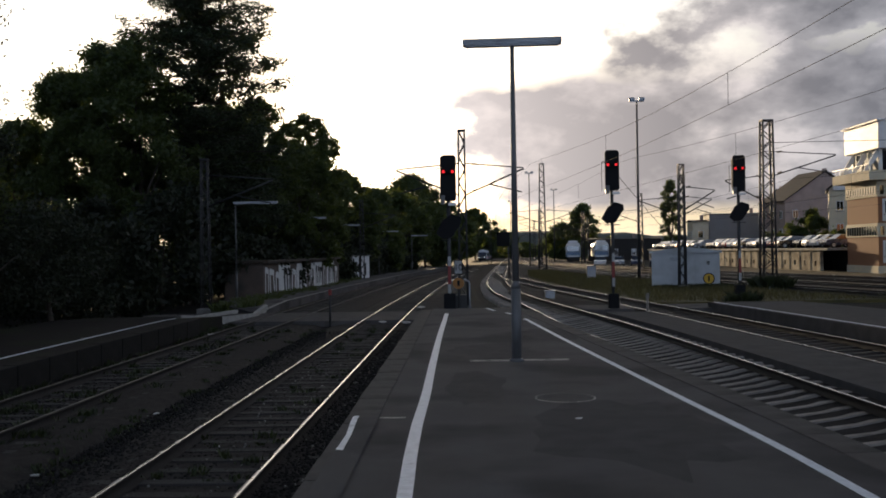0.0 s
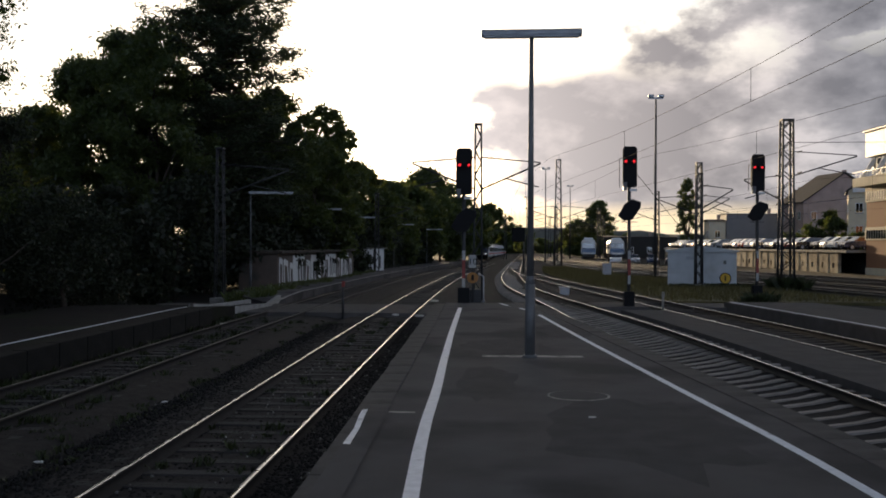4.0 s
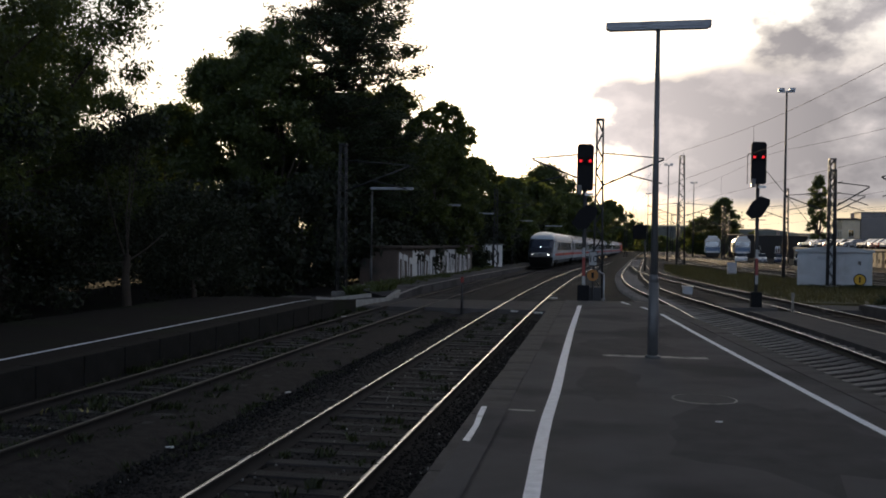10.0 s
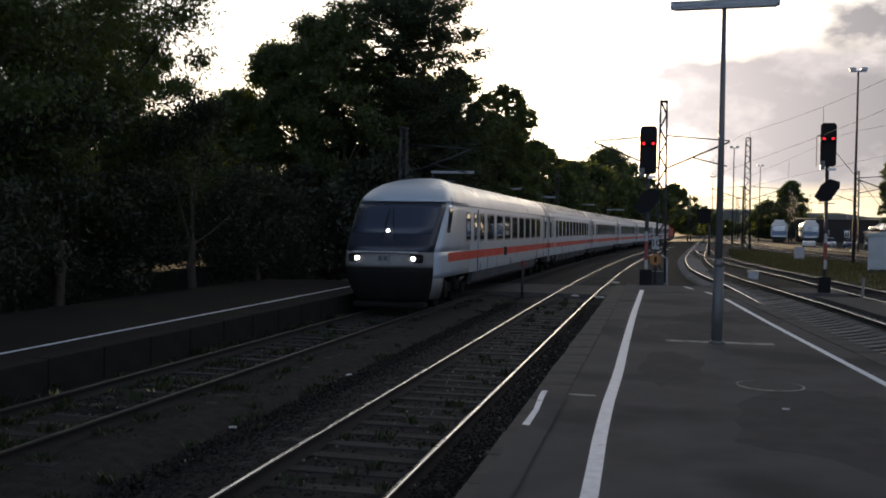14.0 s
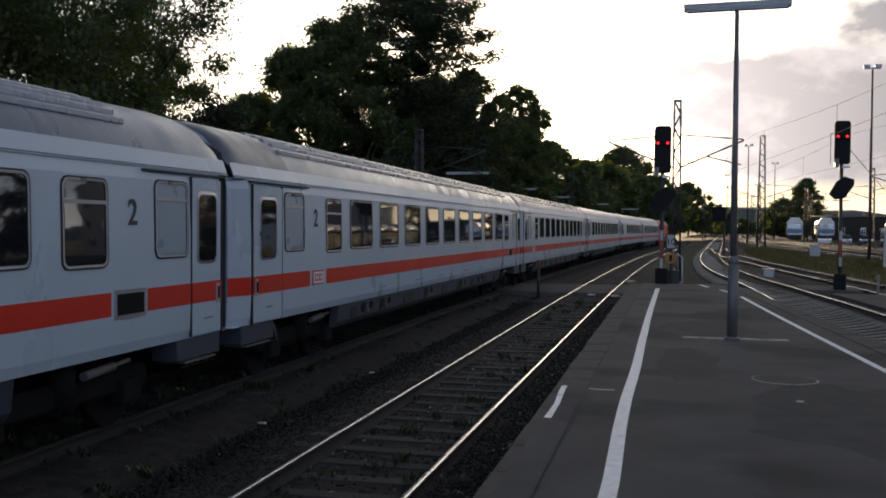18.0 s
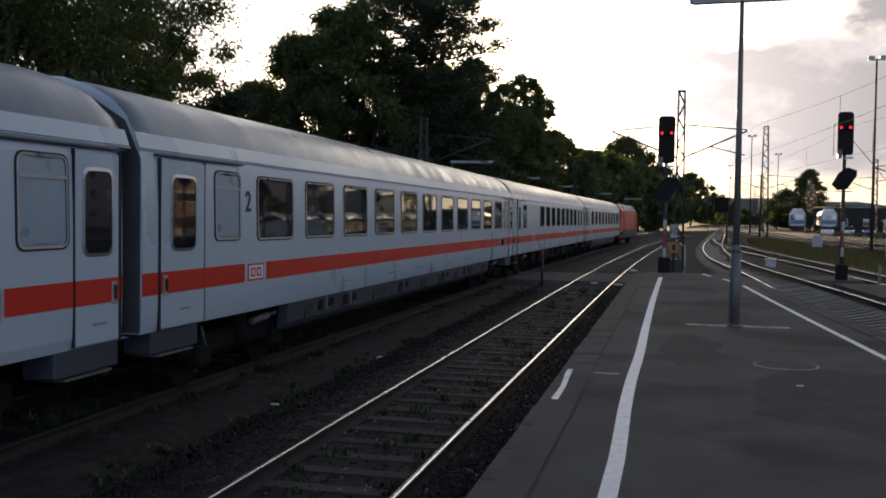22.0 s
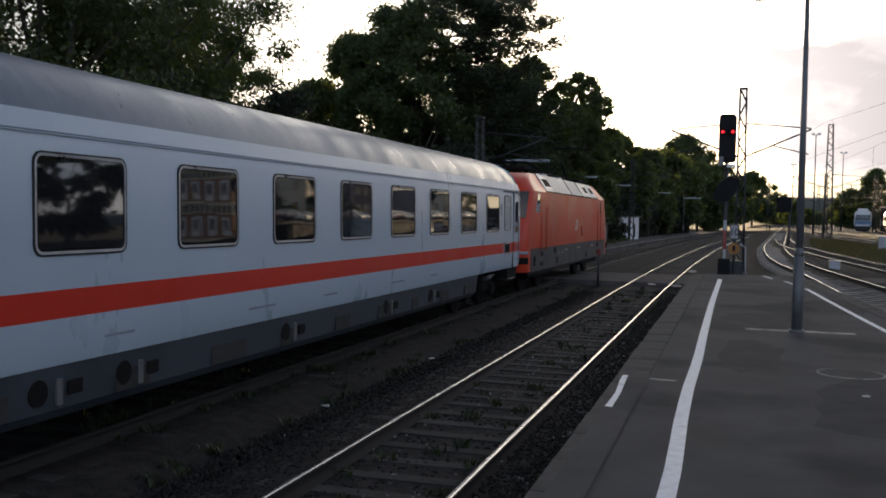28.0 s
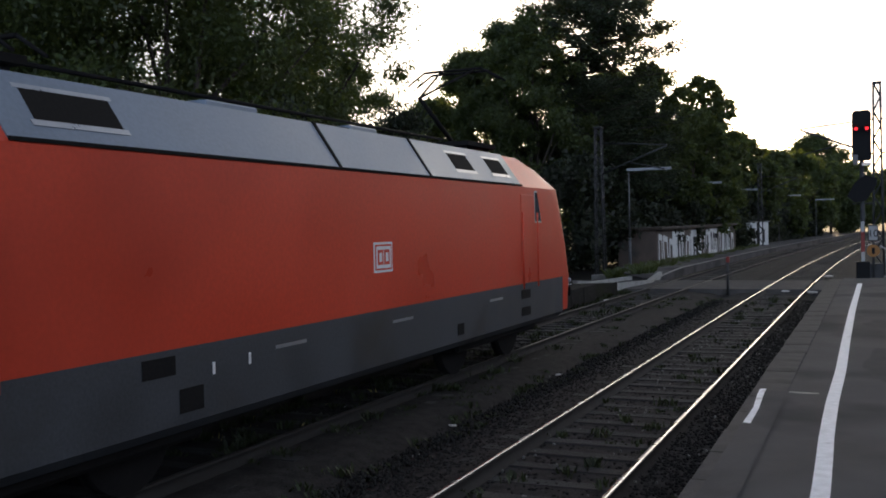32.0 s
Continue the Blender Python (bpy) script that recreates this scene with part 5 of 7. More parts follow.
def painted_wall():
    a, b = Vector((-12.15, 58.5, 0)), Vector((-11.0, 85.5, 0))
    L = (b - a).length
    t = thing("painted_wall", pose(a.x, a.y, -0.35 + sag(0, 62), 0, 0, math.degrees(math.atan2(b.y - a.y, b.x - a.x))), "low brown shed wall sprayed with white graffiti shapes", "wall")
    part("wall", boxm(0, L, -0.02, 2.4, -0.3, 2.15, 0.02), OLDWALL, t)
    for u in (4.0, 9.5, 15.5, 21.0):
        part("white_field", boxm(u, u + 3.4, -0.022, -0.01, 0.05, 2.0), SCRAWL_W, t, "patch of white overpaint")
    part("roof_edge", boxm(-0.2, L + 0.2, -0.35, 2.6, 2.15, 2.32, 0.02), BARK, t, "dark overhanging roof edge")
    rng = random.Random(9)
    x = 0.4
    k = 0
    while x < L - 1.5:
        w = rng.uniform(0.5, 1.3)
        lean = rng.uniform(-0.2, 0.25)
        z0, z1 = rng.uniform(0.1, 0.5), rng.uniform(1.5, 2.0)
        if k % 7 != 3:
            bm = bmesh.new()
            inset = w * rng.uniform(0.18, 0.34)
            for o in ([(x, z0), (x + inset, z0 - 0.1), (x + inset + lean, z1), (x + lean, z1 - 0.1)], [(x + inset + lean, z1), (x + w + lean, z1 - 0.15), (x + w + lean * 0.8, z1 - 0.5), (x + inset + lean * 0.8, z1 - 0.4)],
                      [(x + w - inset, z0 + 0.1), (x + w, z0), (x + w + lean, z1 - 0.5), (x + w - inset + lean, z1 - 0.45)]):
                prism(bm, o, -0.032, -0.024)
            part("graffiti_shape", bm, BLACK if any(u - 0.3 < x < u + 3.4 for u in (4.0, 9.5, 15.5, 21.0)) else SCRAWL_W, t, "sprayed letter-like shape")
        x += w + rng.uniform(0.15, 0.5)
        k += 1


painted_wall()


def small_shed(x, y, z):
    t = thing("trackside_shed", pose(x, y, z, 0, 0, 52), "small white shed with dark graffiti strokes", "shed")
    part("wall", boxm(0, 2.6, 0, 2.4, -0.3, 2.6, 0.02), SCRAWL_W, t)
    part("roof", boxm(-0.12, 2.72, -0.12, 2.5, 2.6, 2.72, 0.02), CONCRETE, t)
    for x0, x1, z0, z1 in ((0.1, 0.3, 0.2, 2.4), (1.0, 1.35, 0.0, 2.55), (0.45, 0.8, 0.5, 0.75), (0.5, 0.75, 1.5, 1.6), (1.9, 2.05, 0.6, 1.9)):
        part("graffiti_stroke", boxm(x0, x1, -0.03, -0.004, z0, z1), BLACK, t)


small_shed(-11.4, 99.5, -0.5 + sag(0, 99))


# ---------------------------------------------------------------- small things on and beside the platform
def manhole(x, y):
    t = thing("manhole_cover", pose(x, y, 0.0), "round worn metal manhole cover set in asphalt", "manhole cover")
    bm = bmesh.new()
    n = 40
    for r0, r1, z0, z1 in ((0.415, 0.445, 0.006, 0.006),):
        a = [bm.verts.new((r0 * math.cos(6.2832 * i / n), r0 * math.sin(6.2832 * i / n), z0)) for i in range(n)]
        b = [bm.verts.new((r1 * math.cos(6.2832 * i / n), r1 * math.sin(6.2832 * i / n), z1 - 0.004)) for i in range(n)]
        for i in range(n):
            bm.faces.new((a[i], b[i], b[(i + 1) % n], a[(i + 1) % n]))
    part("rim", bm, WORN, t, "pale rim")
    part("plate", rodm((0, 0, -0.03), (0, 0, 0.004), 0.395, n=36), DARKIRON, t, "dark iron plate")
    for k in range(5):
        w = math.sqrt(max(0.01, 0.34**2 - (0.13 * (k - 2)) ** 2))
        part("plate_rib", boxm(-w, w, 0.13 * (k - 2) - 0.02, 0.13 * (k - 2) + 0.02, 0.004, 0.009), DARKIRON, t)


DARKIRON = mat("dark_cast_iron", (0.045, 0.042, 0.040), 0.8, 0.0, vary=0.3, scale=8, fine=80)
manhole(1.46, 13.95)

# painted mark on the platform edge
plane_strip("asphalt_overlay", [(-1.415, -12), (-1.40, 12.4)], [(-1.10, -12), (-1.10, 12.4)], 0.0245, ASPHALT, platform, "asphalt laid over the edge stones")
plane_strip("edge_mark", [(-1.395, 10.35), (-1.385, 11.2), (-1.43, 12.0), (-1.44, 12.45)], [(-1.315, 10.32), (-1.32, 11.2), (-1.355, 12.0), (-1.37, 12.48)], 0.0285, LINE, platform, "short worn white mark on the edge stones")


PATCH = mat("dark_asphalt_repair", (0.074, 0.070, 0.068), 0.95, spec=0.12, vary=0.35, scale=2.5, fine=150, bump=0.4, stain=(0.078, 0.074, 0.072), stain_cut=(0.52, 0.7))
for k, (cx, cy, rx2, ry2) in enumerate(((1.9, 11.4, 1.25, 2.3), (0.6, 20.8, 0.9, 1.6), (0.2, 15.2, 0.5, 1.9), (2.2, 24.5, 0.6, 2.2)  )):
    bm = bmesh.new()
    rr = random.Random(70 + k)
    wob = [rr.uniform(0.75, 1.15) for _ in range(26)]
    bm.faces.new([bm.verts.new((cx + rx2 * wob[i] * math.cos(i / 26 * 6.2832), cy + ry2 * wob[i] * math.sin(i / 26 * 6.2832), 0.0022)) for i in range(26)])
    part("asphalt_patch", bm, PATCH, platform, "darker repaired patch of asphalt")


def litter(x, y, z, s, label, m):
    bm = bmesh.new()
    bmesh.ops.create_icosphere(bm, subdivisions=1, radius=s)
    for v in bm.verts:
        v.co = Vector((v.co.x * 1.5, v.co.y, v.co.z * 0.35 + s * 0.3)) * random.uniform(0.75, 1.2)
    ob = new("litter_scrap", mesh_of("litter_scrap", bm, m))
    ob.location = (x, y, z)
    tagged(ob, label, "litter")


PAPER = mat("paper_scrap", (0.62, 0.60, 0.56), 0.8, vary=0.1, scale=9, fine=60)
for x, y, z, s in ((1.44, 12.2, 0.0, 0.035), (-5.5, 12.2, BED_Z - 0.05, 0.05), (-6.0, 14.8, BED_Z - 0.04, 0.04), (-5.2, 10.4, BED_Z - 0.04, 0.05), (-8.5, 32.5, BED_Z, 0.12), (-3.0, 36.0, BED_Z + 0.1, 0.12), (-2.1, 35.4, BED_Z + 0.1, 0.14),
                   (-5.4, 16.8, BED_Z - 0.04, 0.05), (-4.9, 20.0, BED_Z - 0.04, 0.06), (-2.0, 46.5, BED_Z, 0.15), (-0.6, 52.0, BED_Z - 0.1, 0.15), (-4.2, 12.9, BED_Z, 0.04)):
    litter(x, y, z, s, "small pale scrap lying on the ground", PAPER)


DULLWHITE = mat("dull_white_enamel", (0.36, 0.36, 0.35), 0.6, vary=0.15, scale=6, fine=50)


def sign_post(x, y, z):
    t = thing("sign_post", pose(x, y, z), "slim post with a numbered white board and an orange disc", "sign")
    part("post", rodm((0, 0.03, 0), (0, 0.03, 2.4), 0.04, n=8), DARKSTEEL, t)
    b = part("board", boxm(-0.17, 0.17, -0.02, 0.0, 1.78, 2.36, 0.01), BLACK, t, "black-edged number board")
    part("board_field", boxm(-0.145, 0.145, -0.026, -0.018, 1.81, 2.33), DULLWHITE, b)
    text_mesh("10", 0.36, Matrix.Translation((0, -0.03, 1.94)) @ pose(0, 0, 0, 90, 0, 0), BLACK, b)
    d = part("disc", rodm((0.0, -0.02, 1.42), (0.0, 0.0, 1.42), 0.22, n=24), ORANGE, t, "round orange sign")
    part("disc_bar", boxm(-0.05, 0.05, -0.03, -0.018, 1.31, 1.53), BLACK, d)
    part("cabinet", boxm(-0.3, 0.34, 0.1, 0.45, 0.0, 0.95, 0.02), DARKSTEEL, t)


ORANGE = mat("faded_orange_paint", (0.34, 0.15, 0.035), 0.6, vary=0.2, scale=5, fine=50)


def text_mesh(txt, size, m, material, parent, name="lettering", label="black number", bold=0.0):
    cu = bpy.data.curves.new(name, "FONT")
    cu.body, cu.size, cu.extrude, cu.align_x, cu.offset = txt, size, 0.002, "CENTER", bold
    ob = new(name, cu)
    me = bpy.data.meshes.new_from_object(ob.evaluated_get(bpy.context.evaluated_depsgraph_get()))
    bpy.data.objects.remove(ob)
    me.materials.clear()
    me.materials.append(material)
    return shared(name, me, parent, m, label)


sign_post(-0.16, 38.6, -0.58)
part_post = thing("bent_hoop", pose(0.28, 38.9, -0.58), "grey bent tube hoop beside the signs", "barrier")
bm = bmesh.new()
rod(bm, (0, 0, 0), (0, 0, 1.45), 0.03, n=8)
rod(bm, (0, 0, 1.45), (-0.22, 0, 1.6), 0.03, n=8)
part("tube", bm, STEEL, part_post)


def stake(x, y, z, h, m, label):
    t = thing("marker_stake", pose(x, y, z, 2, 1, 0), label, "post", "marker stakes")
    part("stake", rodm((0, 0, -0.1), (0, 0, h), 0.05, 0.045, 8), m, t)
    part("cap", boxm(-0.06, 0.06, -0.05, 0.05, h - 0.22, h, 0.01), REDP if h > 1 else CONCRETE, t)


stake(-5.15, 37.2, -0.62, 1.35, DARKSTEEL, "thin dark marker stake beside the crossing")
stake(7.5, 39.3, -0.55, 0.85, CONCRETE, "short grey stake beside the service path")
stake(-9.25, 19.6, -0.7, 0.5, CONCRETE, "short pale stub in front of the platform wall")


def signal_back(x, y, z):
    t = thing("railway_signal", pose(x, y, z), "dark boxy rear of a signal on a slim post", "railway signal")
    part("screen", boxm(-0.62, 0.62, -0.05, 0.05, 3.4, 4.75, 0.03), BLACK, t)
    part("housing", boxm(-0.5, 0.5, 0.05, 0.4, 3.5, 4.6, 0.03), BLACK, t)
    part("post", rodm((0.5, 0.1, 0), (0.5, 0.1, 3.6), 0.08, n=8), DARKSTEEL, t)


signal_back(3.95, 92, BED_Z - 0.3)

# ramp rails at the end of the left platform
rp = thing("ramp_kerb", label="pale concrete ramp edges curving down to the crossing", category="kerb", kind="structure")
for k, (xa, xb, ya, yb, za, zb) in enumerate(((-10.1, -9.3, 34.0, 37.6, -0.04, -0.34), (-9.3, -8.9, 37.6, 41.5, -0.34, -0.46), (-9.0, -9.35, 41.5, 45.5, -0.44, -0.32), (-11.2, -10.3, 38.6, 43.5, -0.42, -0.42))):
    bm = bmesh.new()
    n = 6
    for i in range(n):
        f0, f1 = i / n, (i + 1) / n
        p = [(xa + (xb - xa) * f, ya + (yb - ya) * f, za + (zb - za) * f) for f in (f0, f1)]
        vs = [bm.verts.new((q[0] + dx, q[1], q[2] + dz)) for q in p for dx, dz in ((-0.09, -0.25), (-0.09, 0.05), (0.09, 0.05), (0.09, -0.25))]
        for j in range(4):
            bm.faces.new((vs[j], vs[(j + 1) % 4], vs[4 + (j + 1) % 4], vs[4 + j]))
    bmesh.ops.recalc_face_normals(bm, faces=bm.faces)
    part("kerb_piece", bm, EDGEPALE, rp)

WEEDDARK = leaf_mat("dark_weed_leaf", (0.030, 0.042, 0.012), (0.025, 0.03, 0.01))
# weeds and dry stalks between the tracks and along the left platform
def track_x(lo, hi):
    return lambda y: (np.full_like(y, lo), np.full_like(y, hi))


def tufts(name, xlo, xhi, y0, y1, n, per, h, material, z, seed, label):
    """Clumps of narrow leaves, as one body of weeds."""
    r = np.random.RandomState(seed)
    cx, cy = r.uniform(xlo, xhi, n), y0 + (y1 - y0) * r.rand(n) ** 1.3
    k = np.repeat(np.arange(n), per)
    m = n * per
    big = (h * r.uniform(0.35, 1.3, n))[k]
    x, y = cx[k] + r.normal(0, 0.07, m), cy[k] + r.normal(0, 0.07, m)
    a = r.uniform(0, 6.28, m)
    w = 0.008 + 0.016 * r.rand(m)
    zz = z + np.array([sag(-5, q) for q in y])
    lean = np.stack([np.cos(a + 1.57), np.sin(a + 1.57)], 1) * (big * r.uniform(0.1, 0.8, m))[:, None]
    b0 = np.stack([x - np.cos(a) * w, y - np.sin(a) * w, zz], 1)
    b1 = np.stack([x + np.cos(a) * w, y + np.sin(a) * w, zz], 1)
    mid1 = np.stack([x + np.cos(a) * w * 1.2 + lean[:, 0] * 0.4, y + np.sin(a) * w * 1.2 + lean[:, 1] * 0.4, zz + big * 0.65], 1)
    tip = np.stack([x + lean[:, 0], y + lean[:, 1], zz + big], 1)
    V = np.stack([b0, b1, mid1, tip], 1).reshape(-1, 3)
    return tagged(new(name, from_arrays(name, V, np.arange(m * 4).reshape(-1, 4), material)), label, "weeds", kind="stuff")


tufts("weeds_through_track", -9.2, -6.2, 9, 36, 300, 22, 0.17, WEEDDARK, BED_Z - 0.02, 41, "low weeds growing between dull rails")
tufts("weeds_between_tracks", -6.3, -4.9, 8, 36, 130, 20, 0.11, WEEDDARK, BED_Z - 0.04, 42, "sparse weeds on dark gravel")
tufts("weeds_main_track", -3.9, -2.5, 8, 36, 60, 18, 0.10, WEEDDARK, BED_Z + 0.04, 43, "sparse weeds between sleepers")
tufts("weeds_platform_foot", -1.75, -1.5, 8, 35, 70, 18, 0.13, WEEDDARK, BED_Z + 0.03, 44, "weeds along the foot of the platform")
tufts("weeds_left_wall", -9.32, -8.9, 10, 40, 150, 24, 0.22, WEEDDARK, BED_Z - 0.04, 45, "weeds at the foot of the left platform")
tufts("weeds_bay_track", 7.2, 8.4, 30, 60, 90, 20, 0.2, DRYGRASS, BED_Z + 0.0, 46, "dry weeds beside the siding")
tufts("weeds_wall_foot", -12.3, -10.2, 46, 100, 420, 22, 0.5, WEED, BED_Z + 0.05, 47, "tall weeds in front of the painted wall")
tufts("weeds_signal_foot", 12.5, 13.9, 45.0, 46.8, 30, 22, 0.55, WEEDDARK, BED_Z + 0.15, 61, "tall weeds round the foot of a signal")
tufts("weeds_mast_foot", 18.2, 20.2, 59.6, 61.4, 50, 24, 0.8, WEEDDARK, BED_Z + 0.15, 62, "tall weeds round the foot of a mast")
tufts("weeds_hut_foot", 12.6, 18.4, 63.2, 64.6, 110, 20, 0.4, WEEDDARK, BED_Z + 0.1, 63, "weeds in front of the hut")
FLOWER = mat("pale_yellow_flower", (0.40, 0.35, 0.12), 0.7, vary=0.2, scale=9, fine=40)
tufts("flower_heads", -9.1, -6.6, 9, 17, 16, 3, 0.13, FLOWER, BED_Z + 0.0, 48, "tiny yellow flowers among the weeds")


def stones(name, x0, x1, y0, y1, n, size, z, seed, material=None, label="loose dark ballast stones"):
    """Loose ballast stones: small angular blocks."""
    r = np.random.RandomState(seed)
    x, y = r.uniform(x0, x1, n), y0 + (y1 - y0) * r.rand(n) ** 1.6
    base = np.array([(-1, -1, -1), (1, -1, -1), (1, 1, -1), (-1, 1, -1), (-0.6, -0.7, 1), (0.7, -0.6, 1), (0.5, 0.7, 1), (-0.7, 0.5, 1)], float)
    F = np.array([(0, 3, 2, 1), (4, 5, 6, 7), (0, 1, 5, 4), (1, 2, 6, 5), (2, 3, 7, 6), (3, 0, 4, 7)])
    s = size * r.uniform(0.5, 1.3, (n, 1, 3))
    v = base[None] * s * r.uniform(0.8, 1.2, (n, 8, 3))
    a = r.uniform(0, 6.28, n)
    c, q = np.cos(a)[:, None], np.sin(a)[:, None]
    tilt = r.normal(0, 0.4, n)[:, None]
    vx, vy, vz = v[:, :, 0], v[:, :, 1], v[:, :, 2]
    vz, vy = vz * np.cos(tilt) + vy * np.sin(tilt), vy * np.cos(tilt) - vz * np.sin(tilt)
    X, Y = vx * c - vy * q + x[:, None], vx * q + vy * c + y[:, None]
    Z = vz + z + size * 0.2 + np.array([sag(-5, t) for t in y])[:, None]
    V = np.stack([X, Y, Z], 2).reshape(-1, 3)
    FF = (np.arange(n)[:, None, None] * 8 + F[None]).reshape(-1, 4)
    return tagged(new(name, from_arrays(name, V, FF, material or STONE)), label, "gravel", kind="stuff")


stones("ballast_stones", -3.85, -2.5, 7, 34, 2200, 0.022, RAIL_Z - 0.185, 51)
stones("ballast_stones_edge", -2.45, -1.55, 7, 34, 6000, 0.02, RAIL_Z - 0.155, 52)
stones("ballast_stones_left", -5.3, -3.9, 7, 34, 6500, 0.02, RAIL_Z - 0.17, 53)
stones("gravel_between", -6.6, -5.1, 7, 30, 3000, 0.02, BED_Z - 0.05, 54)
stones("gravel_through", -9.2, -6.4, 12, 32, 4000, 0.024, RAIL_Z - 0.18, 55)
stones("ballast_stones_bay", 4.4, 7.2, 10, 36, 3000, 0.025, RAIL_Z - 0.42, 56)


for nm, x0, x1, n, z, sd in (("pale_chips_main_track", -3.85, -2.5, 260, RAIL_Z - 0.16, 81), ("pale_chips_between_tracks", -6.6, -3.95, 420, BED_Z - 0.04, 82), ("pale_chips_platform_foot", -2.4, -1.55, 240, RAIL_Z - 0.14, 83), ("pale_chips_through_track", -9.0, -6.7, 120, RAIL_Z - 0.16, 84)):
    stones(nm, x0, x1, 7, 34, n // 2, 0.013, z, sd, PALESTONE, "scattered pale stone chips")


# ---------------------------------------------------------------- edge stones of the main platform
def edge_stones():
    me = mesh_of("edge_stone", boxm(-0.205, 0.205, -0.497, 0.497, -0.6, 0.02, 0.008), EDGE)
    for y in np.arange(-12.5, 35.3, 1.0):
        shared("edge_stone", me, platform, pose(-1.325 + random.uniform(-0.006, 0.006), y, random.uniform(-0.006, 0.004), 0, 0, random.uniform(-0.3, 0.3)))
    me = mesh_of("edge_stone", boxm(-0.21, 0.21, -0.497, 0.497, -0.6, 0.015, 0.008), EDGE)
    for y in np.arange(-12.5, 35.6, 1.0):
        x, x2 = np.interp(y, EDGE_R[:, 1], EDGE_R[:, 0]), np.interp(y + 0.5, EDGE_R[:, 1], EDGE_R[:, 0])
        shared("edge_stone", me, platform, pose(x - 0.21, y, random.uniform(-0.006, 0.004), 0, 0, math.degrees(math.atan2(-(x2 - x), 0.5))))
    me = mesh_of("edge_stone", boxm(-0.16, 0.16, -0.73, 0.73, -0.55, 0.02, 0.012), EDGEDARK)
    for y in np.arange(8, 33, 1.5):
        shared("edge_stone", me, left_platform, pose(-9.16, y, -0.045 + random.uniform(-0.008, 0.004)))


edge_stones()

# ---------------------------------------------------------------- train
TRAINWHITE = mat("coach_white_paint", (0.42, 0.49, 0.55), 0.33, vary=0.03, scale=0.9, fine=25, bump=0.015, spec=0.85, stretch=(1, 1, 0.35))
TRAINRED = mat("traffic_red_paint", (0.55, 0.032, 0.016), 0.4, vary=0.12, scale=0.8, fine=30, bump=0.02, spec=0.3)
TRAINGREY = mat("roof_grey_paint", (0.118, 0.148, 0.192), 0.36, 0.15, vary=0.15, scale=1.6, fine=6, bump=0.55, stretch=(0.6, 1, 0.6), stain=(0.11, 0.125, 0.15))
ROOFLIGHT = mat("brushed_roof_paint", (0.30, 0.33, 0.37), 0.30, 0.4, vary=0.12, scale=1.6, fine=6, bump=0.5, stretch=(0.6, 1, 0.6))
SKIRT = mat("underframe_grey_paint", (0.040, 0.048, 0.060), 0.6, 0.1, vary=0.3, scale=2, fine=40)
UNDER = mat("brake_dust_and_recess_black", (0.011, 0.010, 0.0095), 0.95, spec=0.15, vary=0.4, scale=4, fine=40)
LOCORED = mat("locomotive_red_paint", (0.58, 0.056, 0.024), 0.36, vary=0.14, scale=0.6, fine=20, bump=0.02, spec=0.3, coat=0.05, stain=(0.36, 0.04, 0.022), stain_cut=(0.58, 0.85))
LOCOSILL = mat("locomotive_sill_grey", (0.042, 0.045, 0.050), 0.6, 0.1, vary=0.35, scale=1.5, fine=30, stain=(0.03, 0.028, 0.026))
PANELGREY = mat("locomotive_roof_panel_paint", (0.175, 0.212, 0.262), 0.42, 0.1, vary=0.15, scale=0.8, fine=24, bump=0.04, stain=(0.15, 0.16, 0.175), stain_cut=(0.6, 0.9))
GRIMY = mat("grimy_white_paint", (0.22, 0.215, 0.21), 0.5, vary=0.3, scale=1.4, fine=14, bump=0.03, spec=0.3, stain=(0.075, 0.07, 0.066), stain_cut=(0.45, 0.7))
# grey that paints the shade between coaches; also used for logo marks
ENDGREY = mat("end_shade_and_logo_grey", (0.055, 0.058, 0.064), 0.7, vary=0.3, scale=2, fine=20, bump=0.05, stain=(0.06, 0.05, 0.045))
FAINT = mat("faded_grey_lettering", (0.22, 0.245, 0.28), 0.6, vary=0.2, scale=20, fine=60)
RUBBER = mat("black_rubber", (0.012, 0.012, 0.012), 0.8, vary=0.2, scale=6, fine=40)
FRAMEMETAL = mat("window_frame_metal", (0.45, 0.46, 0.48), 0.35, 0.8, vary=0.1, scale=4, fine=40)
BLUEROOF = mat("dark_blue_roof_end", (0.055, 0.07, 0.10), 0.38, 0.1, vary=0.15, scale=2.0, fine=12, bump=0.2)
DAMPER = mat("dusty_grey_metal", (0.13, 0.125, 0.12), 0.55, 0.3, vary=0.3, scale=6, fine=40)
SIDE = [(1.37, 0.98), (1.40, 1.10), (1.41, 1.42), (1.41, 1.70), (1.41, 2.30), (1.395, 3.00), (1.36, 3.16)]
ROOFP = [(1.36, 3.16), (1.295, 3.36), (1.19, 3.56), (1.00, 3.76), (0.70, 3.92), (0.35, 4.02), (0.0, 4.05)]


def side_x(z):
    return float(np.interp(z, [p[1] for p in SIDE], [p[0] for p in SIDE]))


def rounded(y0, y1, z0, z1, r, n=3):
    pts = []
    for cy, cz, a0 in ((y1 - r, z1 - r, 0), (y0 + r, z1 - r, 90), (y0 + r, z0 + r, 180), (y1 - r, z0 + r, 270)):
        for k in range(n + 1):
            a = radians(a0 + 90 * k / n)
            pts.append((cy + r * math.cos(a), cz + r * math.sin(a)))
    return pts


PANE_CACHE = {}


